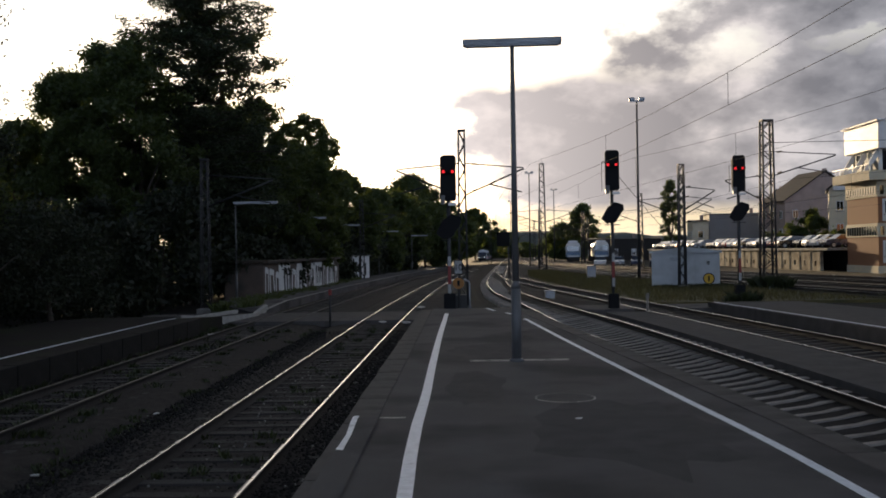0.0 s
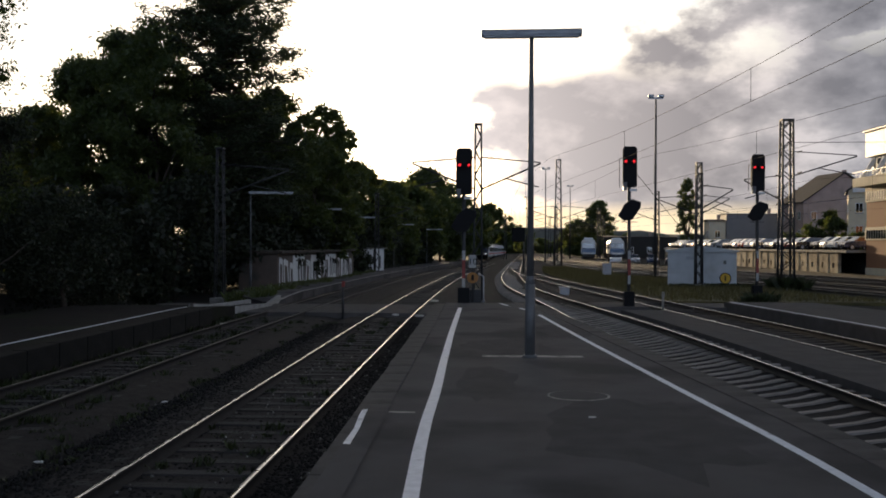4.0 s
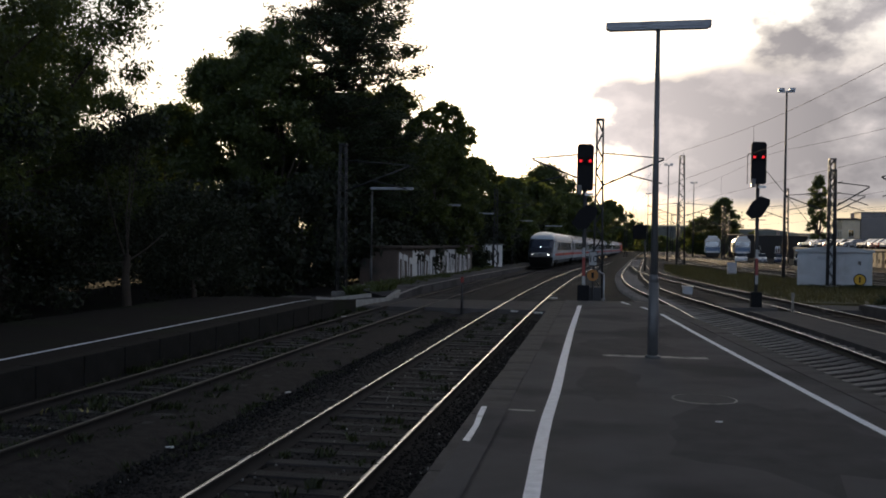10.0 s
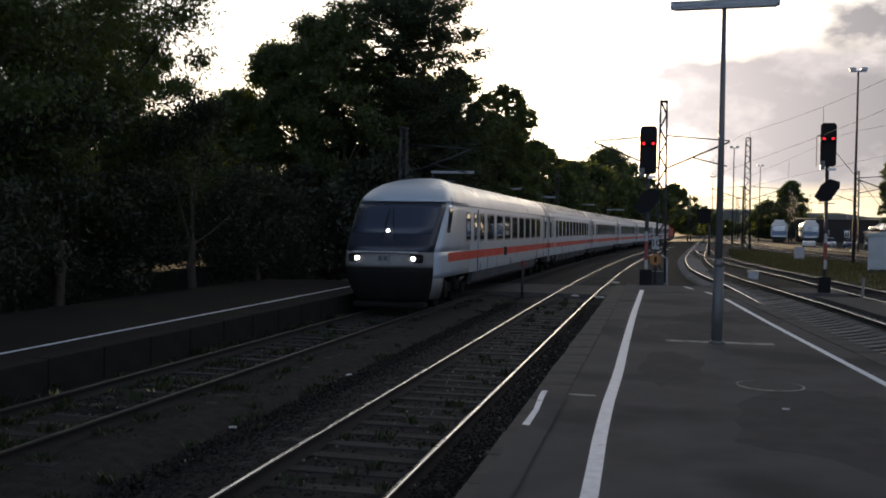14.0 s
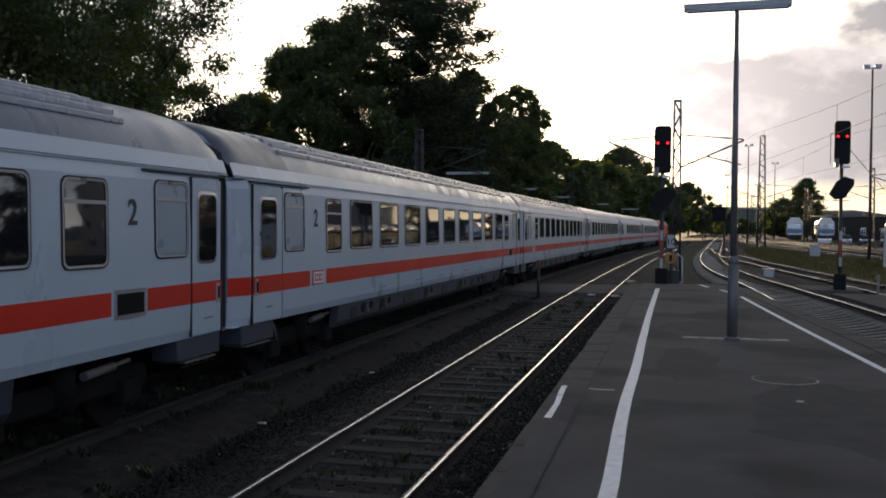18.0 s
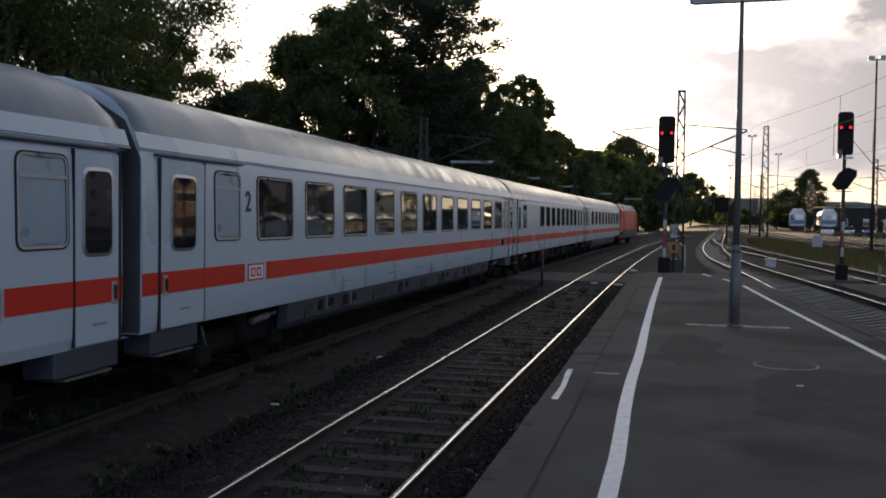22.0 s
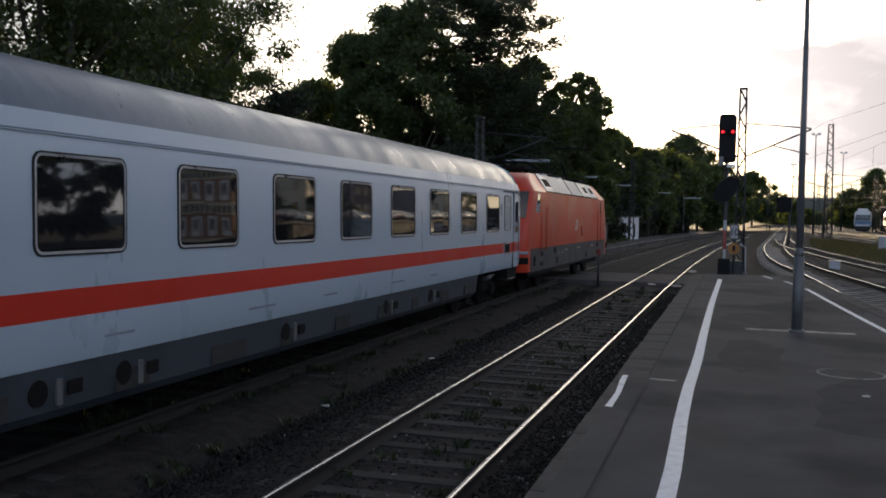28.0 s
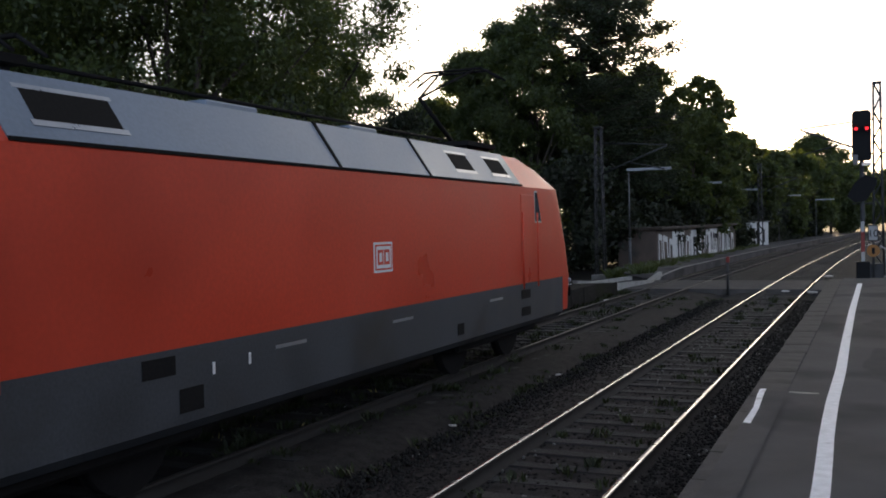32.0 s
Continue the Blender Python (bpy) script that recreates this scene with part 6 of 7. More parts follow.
def coach_window(parent, y, w, z0, z1, material, side=1, bar=None):
    """A rounded window set in a metal frame, on the coach side."""
    key = (round(w, 2), z0, z1, material.name, side)
    if key not in PANE_CACHE:
        bm = bmesh.new()
        out, inn = rounded(0, w, z0, z1, 0.11), rounded(0.045, w - 0.045, z0 + 0.045, z1 - 0.045, 0.075)
        X = lambda z, d: side * (side_x(z) + d)
        vo0 = [bm.verts.new((X(v, 0.000), u, v)) for u, v in out]
        vo = [bm.verts.new((X(v, 0.014), u, v)) for u, v in out]
        vi = [bm.verts.new((X(v, 0.014), u, v)) for u, v in inn]
        vb = [bm.verts.new((X(v, 0.004), u, v)) for u, v in inn]
        n = len(out)
        mid = rounded(0.018, w - 0.018, z0 + 0.018, z1 - 0.018, 0.095)
        vm = [bm.verts.new((X(v, 0.016), u, v)) for u, v in mid]
        for p, q, mi in ((vo0, vo, 1), (vo, vm, 1), (vm, vi, 0), (vi, vb, 1)):
            for i in range(n):
                f = bm.faces.new((p[i], p[(i + 1) % n], q[(i + 1) % n], q[i]))
                f.material_index = mi
        bmesh.ops.recalc_face_normals(bm, faces=bm.faces)
        fr = mesh_of("window_frame", bm, [FRAMEMETAL, RUBBER])
        bm = bmesh.new()
        f = bm.faces.new([bm.verts.new((X(v, 0.005), u, v)) for u, v in inn])
        r = bmesh.ops.solidify(bm, geom=[f], thickness=0.003)
        bmesh.ops.recalc_face_normals(bm, faces=bm.faces)
        PANE_CACHE[key] = (fr, mesh_of("pane", bm, material))
    fr, pane = PANE_CACHE[key]
    win = shared("window", fr, parent, pose(0, y, 0))
    shared("pane", pane, win)
    if bar:
        part("glazing_bar", boxm(side * (side_x(bar) + 0.002), side * (side_x(bar) + 0.018), 0.05, w - 0.05, bar - 0.02, bar + 0.02), FRAMEMETAL, win)
    return win


def bogie(parent, y):
    b = part("bogie", boxm(-1.05, 1.05, y - 1.75, y + 1.75, 0.42, 0.72, 0.05), UNDER, parent, "dark bogie frame")
    for dy in (-1.25, 1.25):
        for s in (-1, 1):
            part("wheel", rodm((s * 0.68, y + dy, 0.46), (s * 0.82, y + dy, 0.46), 0.46, 0.46, 24), UNDER, b)
            part("axle_box", boxm(s * 0.95, s * 1.15, y + dy - 0.2, y + dy + 0.2, 0.3, 0.6, 0.03), UNDER, b)
    for s in (-1, 1):
        part("spring", rodm((s * 1.02, y, 0.45), (s * 1.02, y, 0.95), 0.16, n=10), UNDER, b)
        dm = bmesh.new()
        rod(dm, (s * 1.2, y + 0.15, 0.78), (s * 1.2, y + 0.72, 0.82), 0.055, n=10)
        rod(dm, (s * 1.2, y + 0.72, 0.82), (s * 1.2, y + 1.05, 0.845), 0.03, n=8)
        part("yaw_damper", dm, DAMPER, b, "dull metal damper")
        part("brake_pipe", rodm((s * 1.12, y - 1.3, 0.86), (s * 1.12, y - 1.15, 0.50), 0.02, n=6), DAMPER, b)
    return b


ON_SIDE = Matrix(((0, 0, 1, 0), (1, 0, 0, 0), (0, 1, 0, 0), (0, 0, 0, 1)))  # text x runs along +y, faces +x


def side_plate(parent, name, y0, y1, z0, z1, material, d=0.006, label="", side=1):
    x0, x1 = side * (side_x((z0 + z1) / 2) - 0.01), side * (side_x((z0 + z1) / 2) + d)
    return part(name, boxm(min(x0, x1), max(x0, x1), y0, y1, z0, z1), material, parent, label)


def coach_door(parent, y0, y1, side=1):
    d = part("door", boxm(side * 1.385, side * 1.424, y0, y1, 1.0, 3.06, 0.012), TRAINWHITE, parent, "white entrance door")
    for yy in (y0 - 0.012, y1 + 0.012):
        part("door_seal", boxm(side * 1.39, side * 1.420, yy - 0.012, yy + 0.012, 1.0, 3.08), RUBBER, d)
    part("door_stripe", boxm(side * 1.40, side * 1.4275, y0, y1, 1.43, 1.70), TRAINRED, d, "red stripe")
    c = (y0 + y1) / 2
    hw = min(0.29, (y1 - y0) * 0.31)
    bm = bmesh.new()
    prism(bm, rounded(c - hw, c + hw, 1.98, 2.86, 0.09), side * 1.41, side * 1.431, "x")
    part("door_window", bm, GLASS, d, "dark rounded window")
    bm = bmesh.new()
    o, i = rounded(c - hw - 0.04, c + hw + 0.04, 1.94, 2.90, 0.12), rounded(c - hw, c + hw, 1.98, 2.86, 0.09)
    vo, vi = [bm.verts.new((side * 1.424, u, v)) for u, v in o], [bm.verts.new((side * 1.436, u, v)) for u, v in i]
    for k in range(len(o)):
        bm.faces.new((vo[k], vo[(k + 1) % len(o)], vi[(k + 1) % len(o)], vi[k]))
    bmesh.ops.recalc_face_normals(bm, faces=bm.faces)
    part("door_window_frame", bm, FRAMEMETAL, d, "thin metal window frame")
    front = y0 < 13
    hy = y0 + 0.05 if front else y1 - 0.15
    part("handle_plate", boxm(side * 1.42, side * 1.436, hy, hy + 0.1, 1.40, 1.66, 0.006), FRAMEMETAL, d, "pale handle plate")
    part("handle", boxm(side * 1.434, side * 1.46, hy + 0.035, hy + 0.065, 1.46, 1.62, 0.008), RUBBER, d)
    seal = y0 - 0.045 if front else y1 + 0.005
    part("door_gap", boxm(side * 1.40, side * 1.426, seal, seal + 0.04, 0.98, 3.08), RUBBER, d, "black rubber edge of the doorway")
    part("drip_rail", boxm(side * 1.36, side * 1.432, y0 - (0.1 if front else 1.15), y1 + (1.15 if front else 0.1), 3.105, 3.125), SKIRT, d, "thin rail over the door")
    part("small_lettering", boxm(side * 1.42, side * 1.4275, c - 0.1, c + 0.16, 1.2, 1.225), FAINT, d)
    return d


def coach(label, layout, number="2", roof_ribs=True, text=None, skirt_low=0.55):
    """A white express coach with a red stripe, 26.4 m over the couplings; y = 0 is its front coupling."""
    L = 26.4
    t = thing("passenger_coach", label=label, category="train coach", group="coaches of the train")
    lo, hi = 0.10, L - 0.10
    # open coaches draw in a little beyond their end doors
    tuck = layout.get("tuck", 0.0)
    stations = [(lo, tuck), (0.56, 0.0), (L - 0.36, 0.0), (hi, tuck)] if tuck else [(lo, 0.0), (hi, 0.0)]
    bm = bmesh.new()
    for s in (1, -1):
        rows = [[bm.verts.new((s * (x - q), y, z)) for x, z in SIDE] for y, q in stations]
        for r0, r1 in zip(rows, rows[1:]):
            for i in range(len(SIDE) - 1):
                f = bm.faces.new((r0[i], r1[i], r1[i + 1], r0[i + 1]))
                f.smooth = not tuck
    for y in (lo, hi):
        bm.faces.new([bm.verts.new((s * (x - tuck), y, z)) for s, pts in ((1, SIDE + ROOFP[1:]), (-1, (SIDE + ROOFP[1:-1])[::-1])) for x, z in pts])
    bm.faces.new([bm.verts.new(p) for p in ((1.37, lo, 0.98), (1.37, hi, 0.98), (-1.37, hi, 0.98), (-1.37, lo, 0.98))])
    bmesh.ops.recalc_face_normals(bm, faces=bm.faces)
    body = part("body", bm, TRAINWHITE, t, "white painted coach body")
    full = ROOFP + [(-x, z) for x, z in ROOFP[-2::-1]]

    def roof_piece(name, ys, material, label, parent):
        rb = bmesh.new()
        rows = []
        for y in ys:
            near_end = min(y - lo, hi - y)
            drop = 0.16 * max(0.0, 1 - near_end / 0.45) ** 2
            rows.append([rb.verts.new((x * (1 - drop * 0.15 * (z > 3.2)), y, z - drop * max(0, (z - 3.16) / 0.89))) for x, z in full])
        for p, q in zip(rows, rows[1:]):
            for i in range(len(full) - 1):
                f = rb.faces.new((p[i], q[i], q[i + 1], p[i + 1]))
                f.smooth = True
        bmesh.ops.recalc_face_normals(rb, faces=rb.faces)
        return part(name, rb, material, parent, label)
    mid = TRAINGREY
    roof = roof_piece("roof", [lo + 2.2, hi - 2.2], mid, "grey metal coach roof", t)
    roof_piece("roof_end", [lo, lo + 0.15, lo + 0.3, lo + 0.45, lo + 2.2], BLUEROOF if roof_ribs else TRAINGREY, "darker grey end of the roof", roof)
    roof_piece("roof_end", [hi - 2.2, hi - 0.45, hi - 0.3, hi - 0.15, hi], mid, "end of the roof", roof)
    for s in (1, -1):
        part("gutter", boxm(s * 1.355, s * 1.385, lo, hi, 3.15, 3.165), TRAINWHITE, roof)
        if roof_ribs:
            for x, z in ((1.075, 3.70), (0.94, 3.805), (0.79, 3.885), (0.63, 3.95), (0.46, 3.995)):
                part("roof_rib", boxm(s * (x - 0.042), s * (x + 0.042), lo + 2.2, hi - 2.2, z - 0.05, z + 0.022, 0.008), ROOFLIGHT, roof, "grey rib along the roof")
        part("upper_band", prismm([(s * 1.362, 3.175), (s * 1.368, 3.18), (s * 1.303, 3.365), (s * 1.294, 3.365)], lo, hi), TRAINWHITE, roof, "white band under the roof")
    for s in (1, -1):
        gaps = layout.get("stripe_gaps", [])
        y = 0.56 if tuck else lo
        for g0, g1 in sorted(gaps) + [(L - 0.36 if tuck else hi, hi)]:
            if g0 - y > 0.1:
                part("red_stripe", boxm(s * 1.405, s * 1.4125, y, g0, 1.43, 1.70), TRAINRED, body, "red waist stripe")
            y = g1
        for y0, y1 in layout["windows"]:
            coach_window(t, y0, y1 - y0, 2.02, 2.99, GLASS, s)
        for y0, y1 in layout.get("frosted", []):
            coach_window(t, y0, y1 - y0, 2.04, 3.01, FROST, s, bar=2.77)
        for y0, y1 in layout.get("narrow", []):
            coach_window(t, y0, y1 - y0, 1.98, 2.97, GLASS, s, bar=2.70)
        for y0, y1 in layout["doors"]:
            coach_door(t, y0, y1, s)
        sk0, sk1 = layout.get("skirt", (4.6, L - 4.6)) or (5.6, L - 5.6)
        bm = bmesh.new()
        if layout.get("skirt", 1):
            prism(bm, [(s * 1.36, 0.985), (s * 1.32, skirt_low + 0.1), (s * 1.24, skirt_low), (s * 1.15, skirt_low), (s * 1.2, 0.985)], sk0, sk1)
            sk = part("skirt", bm, SKIRT, t, "blue-grey underframe skirt")
        else:
            prism(bm, [(s * 1.30, 0.985), (s * 1.30, 0.93), (s * 1.2, 0.93), (s * 1.2, 0.985)], sk0, sk1)
            sk = part("sole_bar", bm, UNDER, t, "dark sole bar")
            for k in range(7):
                yy = sk0 + 0.3 + k * 2.1
                part("equipment_box", boxm(s * 0.75, s * 1.2, yy, yy + 1.2 + 0.3 * (k % 3), 0.52 - 0.06 * (k % 2), 0.93, 0.03), UNDER, sk, "dark underfloor equipment box")
        for k in range(9 if layout.get("skirt", 1) else 0):
            yy = sk0 + (sk1 - sk0) * (k + 0.4) / 9
            part("equipment_flap", boxm(s * 1.325, s * 1.35, yy, yy + 0.35 + 0.25 * (k % 3), skirt_low + 0.12, skirt_low + 0.34), UNDERDARK, sk)
        for k, yy in enumerate((6.1, 7.4, 11.2, 15.3, 18.0) if layout.get("skirt", 1) else ()):
            # black disc on the skirt paints the shade of a round recess
            part("fitting_recess", rodm((s * 1.30, yy, skirt_low + 0.3), (s * 1.352, yy, skirt_low + 0.3), 0.13, n=14), UNDER, sk, "dark disc painted as a shaded recess")
            part("valve_handle", boxm(s * 1.33, s * 1.375, yy + 0.24, yy + 0.32, skirt_low + 0.14, skirt_low + 0.4, 0.01), DAMPER, sk, "pale valve handle")
            part("valve_plate", boxm(s * 1.335, s * 1.368, yy + 0.4, yy + 0.62, skirt_low + 0.22, skirt_low + 0.36, 0.01), UNDER, sk)
        for k in range(5):
            yy = 7.0 + 2.7 * k + 0.3 * (k % 2)
            side_plate(t, "small_lettering", yy, yy + 0.5 + 0.25 * (k % 2), 1.17, 1.20, FAINT, 0.004, "tiny unreadable lettering", s)
        for y0 in layout.get("logos", []):
            pl = side_plate(t, "logo_plate", y0, y0 + 0.55, 1.44, 1.69, TRAINRED, 0.008, "framed red letter logo on white", s)
            side_plate(t, "logo_field", y0 + 0.03, y0 + 0.52, 1.465, 1.665, WHITE, 0.011, "", s)
            for k in range(2):
                side_plate(t, "logo_mark", y0 + 0.09 + 0.2 * k, y0 + 0.24 + 0.2 * k, 1.50, 1.63, TRAINRED, 0.014, "", s)
                side_plate(t, "logo_mark_inner", y0 + 0.13 + 0.2 * k, y0 + 0.2 + 0.2 * k, 1.53, 1.60, WHITE, 0.016, "", s)
        for y0 in layout.get("grilles", []):
            side_plate(t, "destination_display", y0, y0 + 0.66, 1.38, 1.72, FRAMEMETAL, 0.010, "framed dark display", s)
            side_plate(t, "display_glass", y0 + 0.05, y0 + 0.61, 1.43, 1.67, UNDER, 0.014, "", s)
    for y in layout.get("numbers", []):
        text_mesh(number, 0.42, Matrix.Translation((1.414, y, 2.46)) @ ON_SIDE, SKIRT, t, "class_number", "dark class number", 0.006)
        if number == "1":
            part("number_flag", prismm([(y - 0.10, 2.66), (y - 0.10, 2.62), (y, 2.72), (y, 2.765)], 1.405, 1.416, "x"), SKIRT, t, "flag of the class number")
    if text:
        text_mesh(text[0], 0.385, Matrix.Translation((1.4135, text[1], 1.43)) @ ON_SIDE @ Matrix.Diagonal((1.24, 1, 1, 1)), TRAINRED, t, "lettering", "red lettering on the white stripe gap", 0.012)
    for y in (4.0 - 0.6, L - 3.4):
        bogie(t, y)
    for y0, y1 in ((0.0, 0.17), (L - 0.17, L)):
        bm = prismm([(0.72, 1.0), (0.72, 3.2), (0.5, 3.4), (-0.5, 3.4), (-0.72, 3.2), (-0.72, 1.0)], y0, y1)
        part("gangway_bellows", bm, RUBBER, t, "black rubber gangway")
        ye = 0.085 if y0 < 1 else L - 0.097
        ew = 1.385 - tuck
        # thin sheet over the white end, coloured as dark as the shaded gap
        part("end_wall", prismm([(ew, 1.0), (ew, 3.05), (1.18, 3.5), (0.6, 3.86), (-0.6, 3.86), (-1.18, 3.5), (-ew, 3.05), (-ew, 1.0)], ye, ye + 0.012), ENDGREY, t, "dirty end wall, greyed by painted gap shade")
        for s in (1, -1) if tuck else ():
            yi, yo = (0.56, lo) if y0 < 1 else (L - 0.36, hi)
            part("red_stripe", prismm([(s * 1.413, yi), (s * (1.414 - tuck), yo), (s * (1.40 - tuck), yo), (s * 1.40, yi)], 1.43, 1.70, "z"), TRAINRED, body, "red waist stripe")
    for y0 in (0.35, L - 1.5):
        # where black, this panel paints the dark hollow below the door
        part("end_steps", boxm(1.0, 1.385, y0, y0 + 1.15, 0.70, 0.985, 0.02), SKIRT if number == "2" and layout.get("skirt", 1) else UNDER, t, "step panel under the door")
        part("step_tread", boxm(1.05, 1.40, y0 + 0.15, y0 + 1.0, 0.665, 0.69), DAMPER, t)
    part("underframe_tank", boxm(-0.9, 0.9, 6.5, L - 6.5, 0.6, 0.98, 0.05), UNDER, t)
    return t


OPEN_COACH = dict(windows=[(5.08 + 1.935 * k, 6.5 + 1.935 * k) for k in range(9)], narrow=[(3.75, 4.6), (22.46, 23.3)], frosted=[(1.86, 2.72), (24.28, 25.1)],
                  doors=[(0.66, 1.74), (25.2, 26.0)], numbers=[3.24, 23.8], logos=[3.1], stripe_gaps=[(2.98, 3.78), (23.36, 24.12)], grilles=[23.42], tuck=0.13)
COMPARTMENT = dict(windows=[(3.25 + 1.925 * k, 4.65 + 1.925 * k) for k in range(11)], frosted=[(1.9, 2.7), (24.34, 25.2)], doors=[(0.5, 1.6), (25.38, 26.2)],
                   numbers=[2.95, 24.13], logos=[2.95], stripe_gaps=[(2.85, 3.6), (23.62, 24.44)], grilles=[23.70])
BISTRO = dict(windows=[(6.97 + 1.87 * k, 8.23 + 1.87 * k) for k in range(8)], narrow=[(2.35, 3.2), (22.1, 22.9), (23.65, 24.4)], doors=[(0.98, 1.78), (25.2, 26.0)],
              logos=[4.86], stripe_gaps=[(4.75, 5.5), (14.4, 16.65)], skirt=None, tuck=0.12)
FIRST = dict(windows=[(3.6 + 2.345 * k, 4.99 + 2.345 * k) for k in range(9)], frosted=[(1.5, 2.35), (24.32, 25.12)], doors=[(0.45, 1.3), (25.45, 26.05)],
             numbers=[3.1, 23.98], logos=[3.0], stripe_gaps=[(2.9, 3.7), (24.3, 25.06)], grilles=[24.35])


def locomotive():
    """A red electric locomotive, 19.1 m over buffers, with sloped noses; y = 0 is its leading coupling."""
    t = thing("locomotive", label="red electric locomotive with grey roof panels and underframe", category="locomotive")
    W = 1.46
    # nose outline in (y, z): leans back above the buffers
    # the shell is lofted from sections across the body; (y, z) of the nose lines lean back above the buffers
    def nose_y(z):
        return float(np.interp(z, [0.72, 1.42, 2.1, 3.2, 3.62, 3.84], [0.66, 0.52, 0.74, 1.28, 1.85, 2.55]))
    zs = [0.74, 1.1, 1.42, 1.75, 2.1, 2.5, 2.9, 3.24, 3.62, 3.84]
    bm = bmesh.new()
    rows = []
    for z in zs:
        hw = W if z < 3.3 else W - 0.035 - (z - 3.27) * 0.695
        y0 = nose_y(z)
        half = [(hw, y0 + 0.75)] + [(hw * math.cos(radians(a)) ** 0.5 if a < 90 else 0, y0 + 0.42 * (1 - math.sin(radians(a)) ** 0.7)) for a in (0, 6, 15, 28, 42, 56, 70, 90)]
        front = half + [(-x, y) for x, y in half[-2::-1]]
        rows.append([bm.verts.new((x, y, z)) for x, y in front] + [bm.verts.new((x, 19.1 - y, z)) for x, y in front[::-1]])
    n = len(rows[0])
    for p, q in zip(rows, rows[1:]):
        for i in range(n):
            bm.faces.new((p[i], p[(i + 1) % n], q[(i + 1) % n], q[i]))
    bm.faces.new(rows[0][::-1]), bm.faces.new(rows[-1])
    bmesh.ops.recalc_face_normals(bm, faces=bm.faces)
    for f in bm.faces:
        f.smooth = True
    for e in bm.edges:
        e.smooth = e.calc_face_angle(0) < radians(26)
    body = part("body", bm, LOCORED, t, "red painted body shell")
    for s in (1, -1):
        bm = bmesh.new()
        prism(bm, [(s * (W + 0.006), 1.44), (s * (W + 0.006), 1.12), (s * (W + 0.004), 0.72), (s * (W - 0.1), 0.62), (s * (W - 0.1), 1.44)], 1.32, 17.78)
        sill = part("sill", bm, LOCOSILL, t, "grey lower side band")
        for k, (y, w, z0, z1) in enumerate(((2.85, 0.42, 1.18, 1.30), (2.85, 0.42, 0.86, 0.98), (1.75, 0.3, 0.9, 1.2), (15.2, 0.5, 1.16, 1.32), (15.2, 0.5, 0.84, 1.0), (5.6, 0.35, 0.82, 1.05), (12.2, 0.25, 0.82, 1.0), (5.1, 0.45, 1.2, 1.38))):
            # flat black plate paints the shade of a step hollow
            part("recess", boxm(s * (W - 0.02), s * (W + 0.012), y, y + w, z0, z1), UNDER, sill, "dark plate painted as a shaded step recess")
        for y in (7.2, 10.0, 13.6):
            part("small_lettering", boxm(s * W, s * (W + 0.010), y, y + 0.62, 1.235, 1.275), FRAMEMETAL, sill, "unreadable number lettering")
        part("small_mark", boxm(s * W, s * (W + 0.01), 6.1, 6.14, 1.12, 1.24), WHITE, sill)
        part("small_mark", boxm(s * W, s * (W + 0.01), 6.7, 6.74, 1.14, 1.26), WHITE, sill)
        # sloping grey roof panels above the red side
        bm = bmesh.new()
        prism(bm, [(s * (W - 0.01), 3.27), (s * 1.05, 3.86), (s * 0.95, 3.86), (s * (W - 0.15), 3.27)], 3.75, 15.35)
        pan = part("roof_panel", bm, PANELGREY, t, "blue-grey sloping roof panel")
        for y in (8.75, 11.4):
            part("panel_seam", prismm([(s * (W + 0.004), 3.27), (s * 1.064, 3.87), (s * 1.04, 3.87), (s * (W - 0.02), 3.27)], y - 0.03, y + 0.03), UNDER, pan)
        part("panel_ledge", boxm(s * (W - 0.04), s * (W + 0.012), 3.75, 15.35, 3.25, 3.285), UNDER, pan)
        for y0, y1 in ((4.12, 5.12), (12.6, 13.4), (14.2, 15.0)):
            sl = lambda z: W - 0.01 - (z - 3.27) * 0.695
            part("vent_grille", prismm([(s * (sl(3.45) + 0.008), 3.45), (s * (sl(3.72) + 0.008), 3.72), (s * (sl(3.72) - 0.02), 3.72), (s * (sl(3.45) - 0.02), 3.45)], y0, y1), UNDER, pan, "dark vent grille")
            fr = bmesh.new()
            for a, b in ((3.40, 3.45), (3.72, 3.76)):
                prism(fr, [(s * (sl(a) + 0.01), a), (s * (sl(b) + 0.01), b), (s * (sl(b) - 0.02), b), (s * (sl(a) - 0.02), a)], y0 - 0.05, y1 + 0.05)
            part("vent_frame", fr, FRAMEMETAL, pan)
        # cab side windows, doors, rails
        for y0, y1 in ((1.93, 2.58), (16.08, 16.6)):
            near = y0 < 9
            quad = [(y0 + 0.10, 2.60), (y1, 2.60), (y1, 3.15), (y0 + 0.28, 3.15)] if near else [(y0, 2.60), (y1 - 0.18, 2.60), (y1 - 0.40, 3.15), (y0, 3.15)]
            cy = sum(q[0] for q in quad) / 4
            part("cab_window", prismm(quad, s * W, s * (W + 0.012), "x"), GLASS, t, "dark slanted cab side window")
            part("cab_window_frame", prismm([(cy + (u - cy) * 1.2, 2.875 + (v - 2.875) * 1.12) for u, v in quad], s * (W - 0.01), s * (W + 0.006), "x"), FRAMEMETAL, t)
        for y0 in (2.72, 15.27):
            d = part("cab_door", boxm(s * (W - 0.01), s * (W + 0.008), y0, y0 + 0.78, 1.44, 3.1, 0.01), LOCORED, t, "red cab door")
            for yy in (y0 - 0.03, y0 + 0.81):
                part("grab_rail", rodm((s * (W + 0.05), yy, 1.35), (s * (W + 0.05), yy, 2.76), 0.016, n=6), LOCORED, d)
